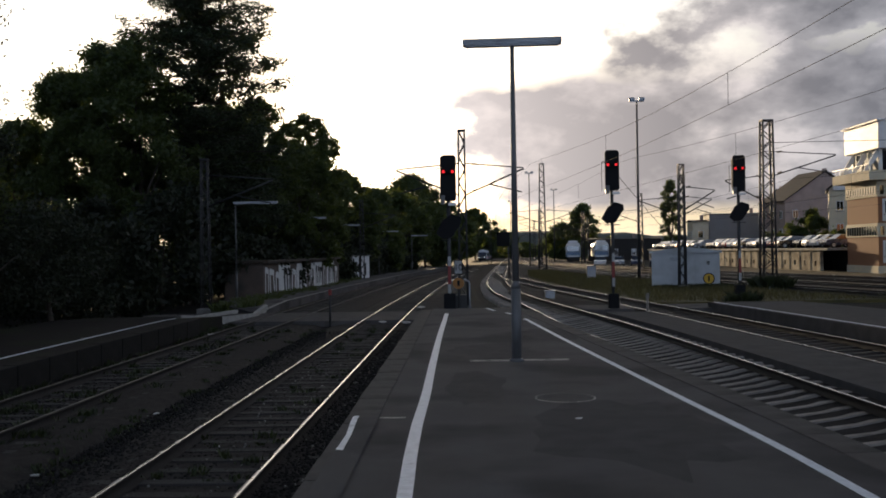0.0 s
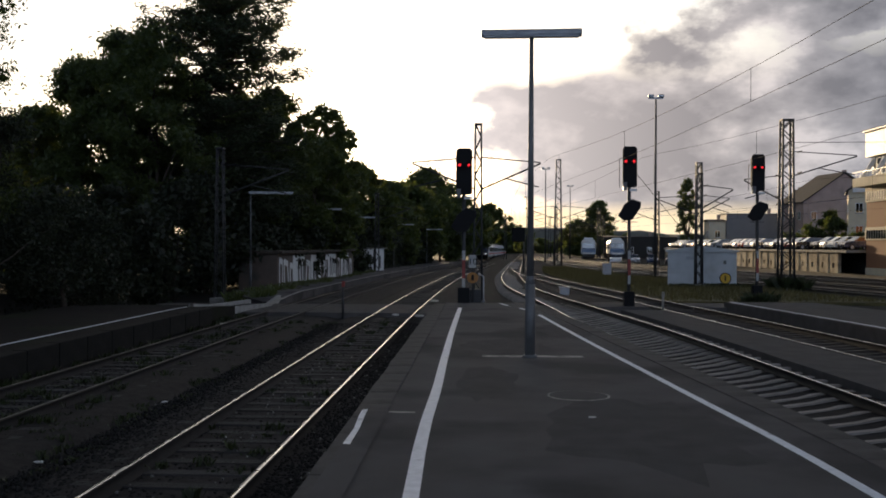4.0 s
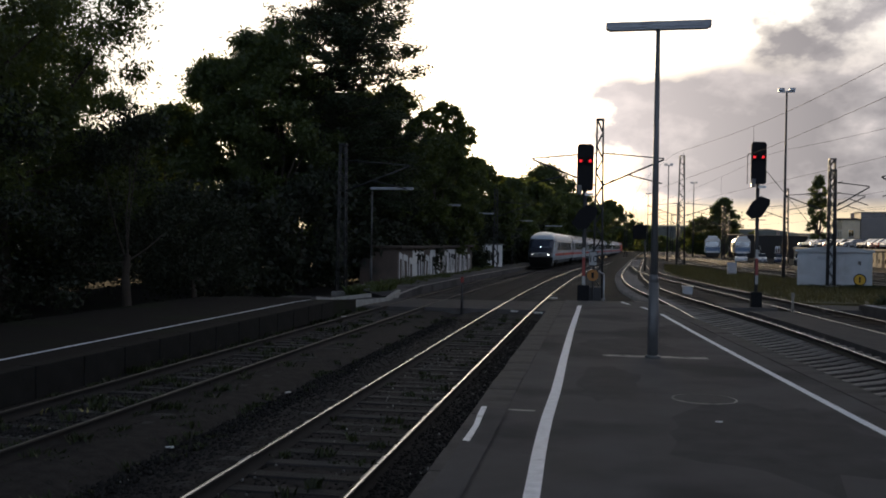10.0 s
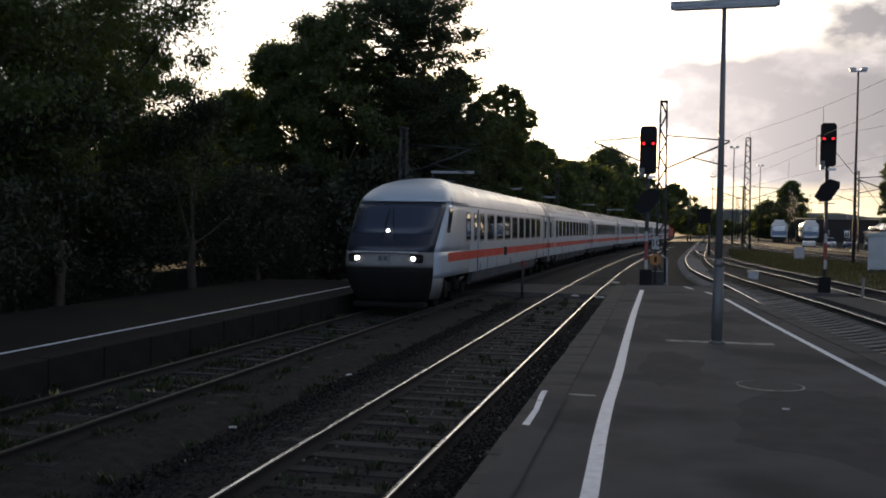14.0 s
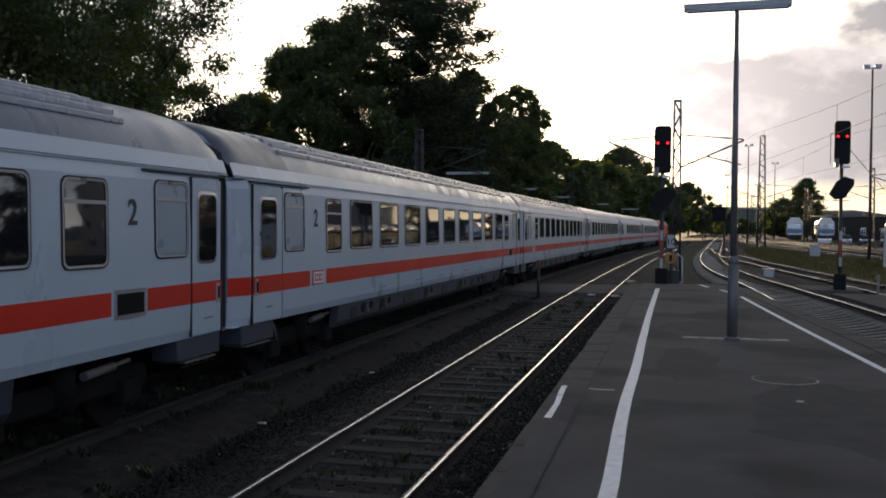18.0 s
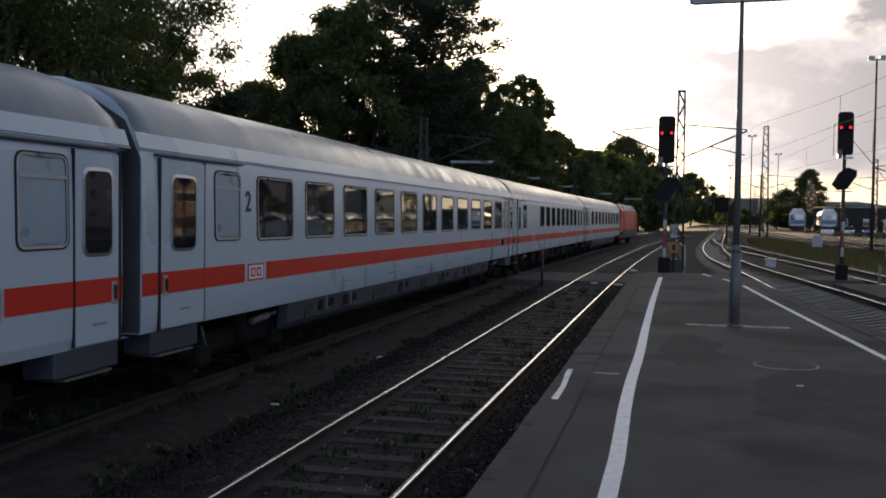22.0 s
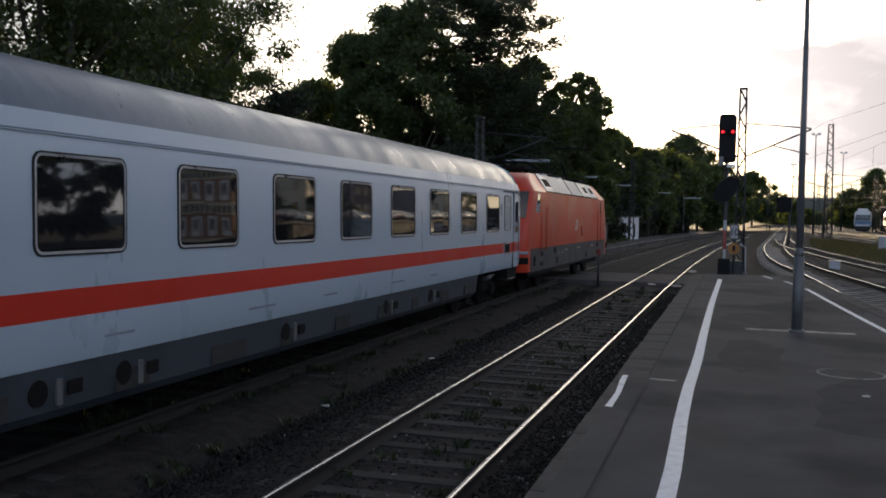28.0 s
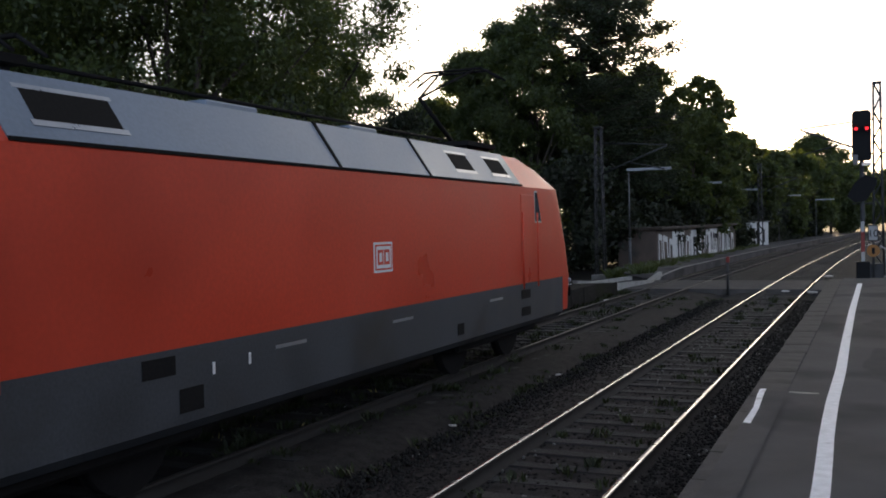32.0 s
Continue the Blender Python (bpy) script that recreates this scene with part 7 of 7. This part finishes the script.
        lg = part("logo_plate", boxm(s * W, s * (W + 0.008), 9.50, 10.02, 1.94, 2.34), WHITE, t, "framed letter logo, white on red")
        part("logo_field", boxm(s * W, s * (W + 0.012), 9.53, 9.99, 1.97, 2.31), LOCORED, lg)
        part("logo_inner", boxm(s * W, s * (W + 0.014), 9.555, 9.965, 1.995, 2.285), WHITE, lg)
        for k in range(2):
            part("logo_mark", boxm(s * W, s * (W + 0.017), 9.59 + 0.18 * k, 9.745 + 0.18 * k, 2.04, 2.24), LOCORED, lg)
            part("logo_gap", boxm(s * W, s * (W + 0.019), 9.63 + 0.18 * k, 9.705 + 0.18 * k, 2.08, 2.20), WHITE, lg)
    bm = bmesh.new()
    prism(bm, [(-1.06, 3.6), (1.06, 3.6), (1.0, 3.87), (-1.0, 3.87)], 3.7, 15.4)
    part("roof", bm, TRAINGREY, t, "grey flat roof")
    for y, sgn in ((0.62, -1), (18.48, 1)):
        wy = lambda z: (nose_y(z) - 0.02 if sgn < 0 else 19.1 - nose_y(z) + 0.02)
        part("windscreen", prismm([(wy(2.4), 2.4), (wy(3.24), 3.24), (wy(3.24) - sgn * 0.06, 3.24), (wy(2.4) - sgn * 0.06, 2.4)], -0.9, 0.9, "x"), GLASS, t, "dark wide windscreen")
        for s in (1, -1):
            bm = bmesh.new()
            a = [bm.verts.new((s * xx, wy(z) - sgn * dy, z)) for z in (2.4, 3.22) for xx, dy in ((0.9, 0.0), (1.36, 0.13))]
            bm.faces.new((a[0], a[1], a[3], a[2]))
            bmesh.ops.solidify(bm, geom=bm.faces[:], thickness=0.02)
            part("windscreen_side", bm, GLASS, t)
        part("front_band", prismm([(wy(1.9), 1.9), (wy(2.2), 2.2), (wy(2.2) - sgn * 0.05, 2.2), (wy(1.9) - sgn * 0.05, 1.9)], -0.95, 0.95, "x"), FRAMEMETAL, t, "pale grey band across the nose")
        bb = part("buffer_beam", boxm(-1.12, 1.12, y - 0.1, y + 0.1, 0.75, 1.3, 0.03), LOCORED, t)
        for s in (1, -1):
            part("buffer", rodm((s * 0.88, y, 1.05), (s * 0.88, y + sgn * 0.6, 1.05), 0.09, 0.1, 12), UNDER, bb)
            part("buffer_plate", rodm((s * 0.88, y + sgn * 0.55, 1.05), (s * 0.88, y + sgn * 0.62, 1.05), 0.24, n=16), UNDER, bb)
            for nm, z0, z1, m, lb in (("marker_light", 1.29, 1.39, FROST, "pale lamp strip"), ("headlight", 1.0, 1.2, UNDER, "dark round-cornered headlight")):
                ob = part(nm, boxm(-0.19, 0.19, -0.03, 0.03, z0, z1, 0.025), m, bb, lb)
                ob.matrix_basis = pose(s * 1.375, y - sgn * 0.105, 0, 0, 0, -sgn * s * 52)
    for y in (4.3, 14.8):
        b = part("bogie", boxm(-1.2, 1.2, y - 2.0, y + 2.0, 0.45, 0.75, 0.05), UNDER, t, "dark bogie frame")
        for dy in (-1.3, 1.3):
            for s in (1, -1):
                part("wheel", rodm((s * 0.68, y + dy, 0.6), (s * 0.84, y + dy, 0.6), 0.6, n=24), UNDER, b)
    # pantographs: the rear one raised, the leading one folded
    for y, up in ((3.9, 0), (15.2, 1)):
        p = part("pantograph_base", boxm(-0.75, 0.75, y - 0.7, y + 0.7, 4.0, 4.08), UNDER, t, "pantograph base frame")
        for sx in (-0.6, 0.6):
            for sy in (-0.55, 0.55):
                part("insulator", rodm((sx, y + sy, 3.88), (sx, y + sy, 4.0), 0.07, n=8), UNDER, p)
        elbow, head = ((y - 1.3, 4.35), (y + 0.55, 4.28)) if not up else ((y - 1.1, 4.85), (y + 0.6, 5.55))
        arm = bmesh.new()
        rod(arm, (0, y + 0.5, 4.08), (0, elbow[0], elbow[1]), 0.05, 0.04, 6)
        for sx in (-0.35, 0.35):
            rod(arm, (0, elbow[0], elbow[1]), (sx, head[0], head[1]), 0.022, n=6)
        part("pantograph_arm", arm, UNDER, p)
        bow = bmesh.new()
        for dy in (-0.18, 0.18):
            rod(bow, (-0.6, head[0] + dy, head[1]), (0.6, head[0] + dy, head[1]), 0.025, n=6)
            for s in (1, -1):
                rod(bow, (s * 0.6, head[0] + dy, head[1]), (s * 0.95, head[0] + dy, head[1] - 0.22), 0.02, n=6)
        rod(bow, (0.3, head[0] - .18, head[1]), (0.3, head[0] + .18, head[1]), 0.02, n=6)
        rod(bow, (-0.3, head[0] - .18, head[1]), (-0.3, head[0] + .18, head[1]), 0.02, n=6)
        part("collector_head", bow, UNDER, p, "contact bow")
    for k, yy in enumerate((5.9, 7.3, 9.4, 10.6, 12.2)):
        part("roof_box", boxm(-0.7 + 0.1 * (k % 2), 0.55, yy, yy + 0.8 + 0.2 * (k % 3), 3.87, 3.98 + 0.05 * (k % 2), 0.02), PANELGREY if k % 2 else UNDER, t, "low equipment box on the roof")
    part("panel_hatch", prismm([(W + 0.002 - 0.155, 3.48), (W + 0.002 - 0.295, 3.68), (W - 0.32, 3.68), (W - 0.18, 3.48)], 7.0, 7.22), FRAMEMETAL, t, "small pale hatch on the roof panel")
    part("roof_conductor", rodm((0.25, 4.5, 4.12), (0.25, 14.5, 4.12), 0.025, n=6), UNDER, t)
    return t


SCREEN = glass_mat("windscreen_mask_glass", (0.026, 0.030, 0.044), 0.28, 1.38)
TINTED = glass_mat("tinted_windscreen_glass", (0.045, 0.054, 0.078), 0.25, 1.38)
CABWIN = [(1.72, 2.30), (2.15, 2.30), (2.55, 3.02), (2.1, 3.02)]


def control_car():
    """The leading driving trailer: a rounded raked nose, then a coach body; y = 0 is the tip of the nose."""
    L = 26.4
    t = thing("control_car", label="white driving trailer with a raked dark windscreen and red stripe", category="train coach", group="coaches of the train")
    start, hi = 5.2, L - 0.16
    prof = SIDE + ROOFP[1:]
    full = prof + [(-x, z) for x, z in prof[-2::-1]]
    bm = bmesh.new()
    rows = [[bm.verts.new((x, y, z)) for x, z in full] for y in (hi, start)]
    for i in range(len(full) - 1):
        f = bm.faces.new((rows[0][i], rows[0][i + 1], rows[1][i + 1], rows[1][i]))
        f.smooth = True
    bm.faces.new(rows[0])
    bmesh.ops.recalc_face_normals(bm, faces=bm.faces)
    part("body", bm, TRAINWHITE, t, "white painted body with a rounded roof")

    def lead(z):
        return float(np.interp(z, [0.25, 0.6, 1.0, 1.4, 1.74, 2.1, 2.5, 2.9, 3.2, 3.36, 3.5, 3.62, 3.74, 3.84, 3.92, 3.99, 4.05], [0.55, 0.28, 0.12, 0.05, 0.10, 0.38, 0.72, 1.10, 1.42, 1.68, 1.98, 2.3, 2.7, 3.15, 3.65, 4.3, 5.2]))

    def half_width(z):
        return float(np.interp(z, [0.25, 0.6, 0.98] + [q[1] for q in prof[1:]], [1.12, 1.28, 1.37] + [q[0] for q in prof[1:]]))

    def outline(z):
        y0, hw = lead(z), half_width(z)
        room = max(0.02, start - y0)
        w = min(1.0, max(0.0, (z - 1.74) / 1.46))
        pts = [(0, 0), (0.28, 0.01), (0.55, 0.05), (0.80 + 0.12 * w, 0.19 + 0.12 * w), (0.93 + 0.05 * w, 0.46 + 0.1 * w), (1.0, 0.98), (1.0, 1.5)]
        k = min(1.0, room / 1.55)
        half = [(hw * a, y0 + b * k) for a, b in pts] + [(hw, start)]
        return [(-x, y) for x, y in half[:0:-1]] + half

    def loft(name, zs, material, label, lo_i=0, hi_i=15, grow=0.0, thick=0.03):
        b = bmesh.new()
        rws = []
        for z in zs:
            o = outline(z)[lo_i:hi_i]
            rws.append([b.verts.new((x, y - grow, z)) for x, y in o])
        for p, q in zip(rws, rws[1:]):
            for k in range(len(p) - 1):
                f = b.faces.new((p[k], p[k + 1], q[k + 1], q[k]))
                f.smooth = True
        bmesh.ops.recalc_face_normals(b, faces=b.faces)
        bmesh.ops.solidify(b, geom=b.faces[:], thickness=thick)
        return part(name, b, material, t, label)
    loft("apron", [0.25, 0.45, 0.7, 0.98, 1.15, 1.3], UNDER, "dark front apron", 3, 12)
    for a, b in ((1, 4), (11, 14)):
        loft("apron_side", [0.36, 0.55, 0.75, 0.98], GRIMY, "grimy side of the front apron", a, b)
    for a, b in ((0, 4), (11, 15)):
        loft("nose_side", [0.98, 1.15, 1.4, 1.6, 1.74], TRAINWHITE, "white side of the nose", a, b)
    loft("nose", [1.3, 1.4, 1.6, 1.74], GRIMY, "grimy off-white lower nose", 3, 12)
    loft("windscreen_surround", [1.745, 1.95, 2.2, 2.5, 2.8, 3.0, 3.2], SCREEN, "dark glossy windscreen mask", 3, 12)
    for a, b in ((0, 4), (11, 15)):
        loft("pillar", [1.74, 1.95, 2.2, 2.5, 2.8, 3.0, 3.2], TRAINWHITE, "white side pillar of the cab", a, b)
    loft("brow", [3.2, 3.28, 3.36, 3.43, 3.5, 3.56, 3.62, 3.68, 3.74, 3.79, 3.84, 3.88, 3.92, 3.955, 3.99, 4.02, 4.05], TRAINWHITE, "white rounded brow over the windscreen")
    loft("windscreen", [2.25, 2.5, 2.8, 3.0, 3.13], TINTED, "large tinted windscreen", 4, 11, 0.004, 0.003)
    part("screen_rim", boxm(-0.95, 0.95, 0.02, 0.14, 1.72, 1.76, 0.01), FRAMEMETAL, t, "thin pale rim under the screen")
    for s in (1, -1):
        part("wiper", rodm((s * 0.18, lead(2.15) - 0.03, 2.1), (s * 0.05 - 0.1, lead(2.9) - 0.04, 2.95), 0.014, n=6), BLACK, t)
    part("plough", boxm(-1.05, 1.05, 0.45, 0.95, 0.14, 0.30, 0.03), UNDER, t, "track clearing plough")
    for s in (1, -1):
        h = part("headlight", boxm(s * 0.70, s * 1.08, 0.055 + 0.06, 0.4, 1.44, 1.68, 0.03), UNDER, t, "dark headlight cluster")
        part("headlight_lamp", rodm((s * 0.82, 0.14, 1.56), (s * 0.82, 0.09, 1.56), 0.062, n=14), CARLAMP, h, "lit white headlight")
        part("tail_lamp", rodm((s * 0.98, 0.16, 1.56), (s * 0.98, 0.10, 1.56), 0.06, n=12), GLASS, h)
        cw = part("cab_side_window", prismm(CABWIN, s * 1.395, s * 1.418, "x"), GLASS, t, "small dark cab window")
        part("red_stripe", boxm(s * 1.404, s * 1.4125, 1.95, 12.0, 1.43, 1.70), TRAINRED, t, "red waist stripe")
        part("red_stripe", boxm(s * 1.404, s * 1.4125, 12.8, hi, 1.43, 1.70), TRAINRED, t, "red waist stripe")
        side_plate(t, "destination_display", 12.07, 12.73, 1.38, 1.72, UNDER, 0.010, "framed dark display", s)
        part("gutter", boxm(s * 1.355, s * 1.385, 2.6, hi, 3.145, 3.17), TRAINGREY, t)
        for y0, w in ((4.6, 0.72), (5.85, 0.55), (6.9, 0.85)):
            coach_window(t, y0, w, 2.0, 2.96, GLASS, s)
        for k in range(8):
            coach_window(t, 8.35 + 1.93 * k, 1.4, 2.0, 2.96, GLASS, s)
        coach_door(t, 24.9, 25.8, s)
        part("door_seal", boxm(s * 1.39, s * 1.418, 6.55, 6.58, 1.0, 3.08), RUBBER, t)
        part("skirt", prismm([(s * 1.36, 0.985), (s * 1.32, 0.65), (s * 1.24, 0.55), (s * 1.15, 0.55), (s * 1.2, 0.985)], 6.0, L - 4.6), SKIRT, t, "blue-grey underframe skirt")
    lg = part("logo_plate", boxm(-0.22, 0.14, 0.03, 0.07, 1.44, 1.68), GRIMY, t, "framed faded letter logo")
    for k in range(2):
        part("logo_mark", boxm(-0.18 + 0.155 * k, -0.06 + 0.155 * k, 0.022, 0.06, 1.49, 1.63), ENDGREY, lg)
    part("top_light", rodm((-0.05, 0.62, 2.34), (-0.05, 0.50, 2.34), 0.045, n=12), CARLAMP, t, "lit upper headlight behind the screen")
    bogie(t, 4.2), bogie(t, L - 3.4)
    bm = prismm([(0.62, 1.05), (0.62, 3.2), (0.45, 3.4), (-0.45, 3.4), (-0.62, 3.2), (-0.62, 1.05)], L - 0.17, L)
    part("gangway_bellows", bm, RUBBER, t, "black rubber gangway")
    part("underframe_tank", boxm(-0.9, 0.9, 6.5, L - 6.5, 0.6, 0.98, 0.05), UNDER, t)
    return t


second = "white express coach, red stripe, dark windows"
TRAIN = [control_car()]
first_open = coach(second + ", ribbed roof", OPEN_COACH)
TRAIN += [first_open, copy_thing(first_open, pose(0, 0, 0)), copy_thing(first_open, pose(0, 0, 0))]
TRAIN.append(coach(second + ", smooth grey roof", COMPARTMENT, roof_ribs=False))
TRAIN.append(coach("white buffet coach with a red stripe and a long blank wall", BISTRO, roof_ribs=False, text=("Bordbistro", 15.5)))
TRAIN.append(coach("white first-class coach with a red stripe, smooth roof", FIRST, number="1", roof_ribs=False, skirt_low=0.45))
TRAIN.append(locomotive())


# ---------------------------------------------------------------- movement
FRONT = [(0, 300), (3, 241), (6, 182), (8, 142.5), (10, 103), (11, 83.5), (12, 64), (13, 45), (14, 26.4), (15, 8.9), (16.5, -16.6), (18, -40.2), (19, -55.3), (20, -69.5), (21, -83.0),
         (22, -95.9), (23, -108.0), (24, -119.5), (25, -130.2), (26, -140.2), (27, -149.0), (28, -157.25), (29, -164.93), (30, -171.8), (31, -177.9), (32, -183.2)]


def train_front(t):
    ts, ss = np.array([p[0] for p in FRONT], float), np.array([p[1] for p in FRONT], float)
    m = np.gradient(ss, ts)
    i = int(np.clip(np.searchsorted(ts, t) - 1, 0, len(ts) - 2))
    h = ts[i + 1] - ts[i]
    u = (t - ts[i]) / h
    return (2 * u**3 - 3 * u**2 + 1) * ss[i] + (u**3 - 2 * u**2 + u) * h * m[i] + (-2 * u**3 + 3 * u**2) * ss[i + 1] + (u**3 - u**2) * h * m[i + 1]


def on_track(y):
    return Vector((-7.55 + bend(y), y, RAIL_Z + sag(0, y)))


def motions():
    for k, car in enumerate(TRAIN):
        rows = []
        length = 19.1 if k == 7 else 26.4
        for t in np.arange(0, 32.01, 0.5):
            y0 = train_front(t) + 26.4 * k
            a, b = on_track(y0 + 3.4), on_track(y0 + length - 3.4)
            d = (b - a).normalized()
            base = a - d * 3.4
            yaw, pitch = math.degrees(math.atan2(-d.x, d.y)), math.degrees(math.asin(d.z))
            rows.append((float(t), pose(base.x, base.y, base.z, pitch, 0, yaw)))
        walk(car, rows)

# ---------------------------------------------------------------- sleepers, laid along each track
def sleeper_mesh(material, concrete):
    """Wooden: a squared baulk. Concrete: sloped flanks, low in the middle, raised under the rails."""
    if not concrete:
        return mesh_of("sleeper", boxm(-1.3, 1.3, -0.12, 0.12, -0.30, -0.155, 0.015), material)
    bm = bmesh.new()
    rows = []
    for x, top, half in ((-1.3, -0.19, 0.075), (-1.1, -0.16, 0.07), (-0.5, -0.16, 0.07), (-0.25, -0.19, 0.06), (0.25, -0.19, 0.06), (0.5, -0.16, 0.07), (1.1, -0.16, 0.07), (1.3, -0.19, 0.075)):
        rows.append([bm.verts.new(q) for q in ((x, -0.085, -0.40), (x, -half, top), (x, half, top), (x, 0.085, -0.40))])
    for p, q in zip(rows, rows[1:]):
        for i in range(3):
            bm.faces.new((p[i], p[i + 1], q[i + 1], q[i]))
    bm.faces.new(rows[0]), bm.faces.new(rows[-1][::-1])
    bmesh.ops.recalc_face_normals(bm, faces=bm.faces)
    return mesh_of("sleeper", bm, material)


def sleepers():
    for t, line, zf, wood, near, cant in SLEEPER_JOBS:
        y0, y1 = near or (35, 110)
        material = SLEEPER if wood else SLEEPER_C
        me = sleeper_mesh(material, not wood)
        seg = np.linalg.norm(np.diff(line, axis=0), axis=1)
        s = np.concatenate([[0], np.cumsum(seg)])
        joined = bmesh.new()
        for d in np.arange(0, s[-1], 0.63):
            x, y = np.interp(d, s, line[:, 0]), np.interp(d, s, line[:, 1])
            if y < y0 - 12 or y > (160 if near else y1):
                continue
            x2, y2 = np.interp(d + 0.3, s, line[:, 0]), np.interp(d + 0.3, s, line[:, 1])
            a = math.degrees(math.atan2(-(x2 - x), y2 - y)) + random.uniform(-0.8, 0.8)
            c = cant(y) if cant else 0.0
            m = pose(x, y, zf(x, y) - c / 2 + random.uniform(-0.012, 0.006), 0, random.uniform(-0.4, 0.4) - math.degrees(math.atan2(c, 1.507)), a)
            if near and y0 <= y <= y1:
                shared("sleeper", me, t, m)
            else:
                bmesh.ops.create_cube(joined, size=1, matrix=m @ pose(0, 0, -0.225) @ Matrix.Diagonal((2.6, 0.24, 0.14, 1)))
        tagged(part("far_sleepers", joined, material, t, "row of distant sleepers"), kind="stuff")


sleepers()
motions()
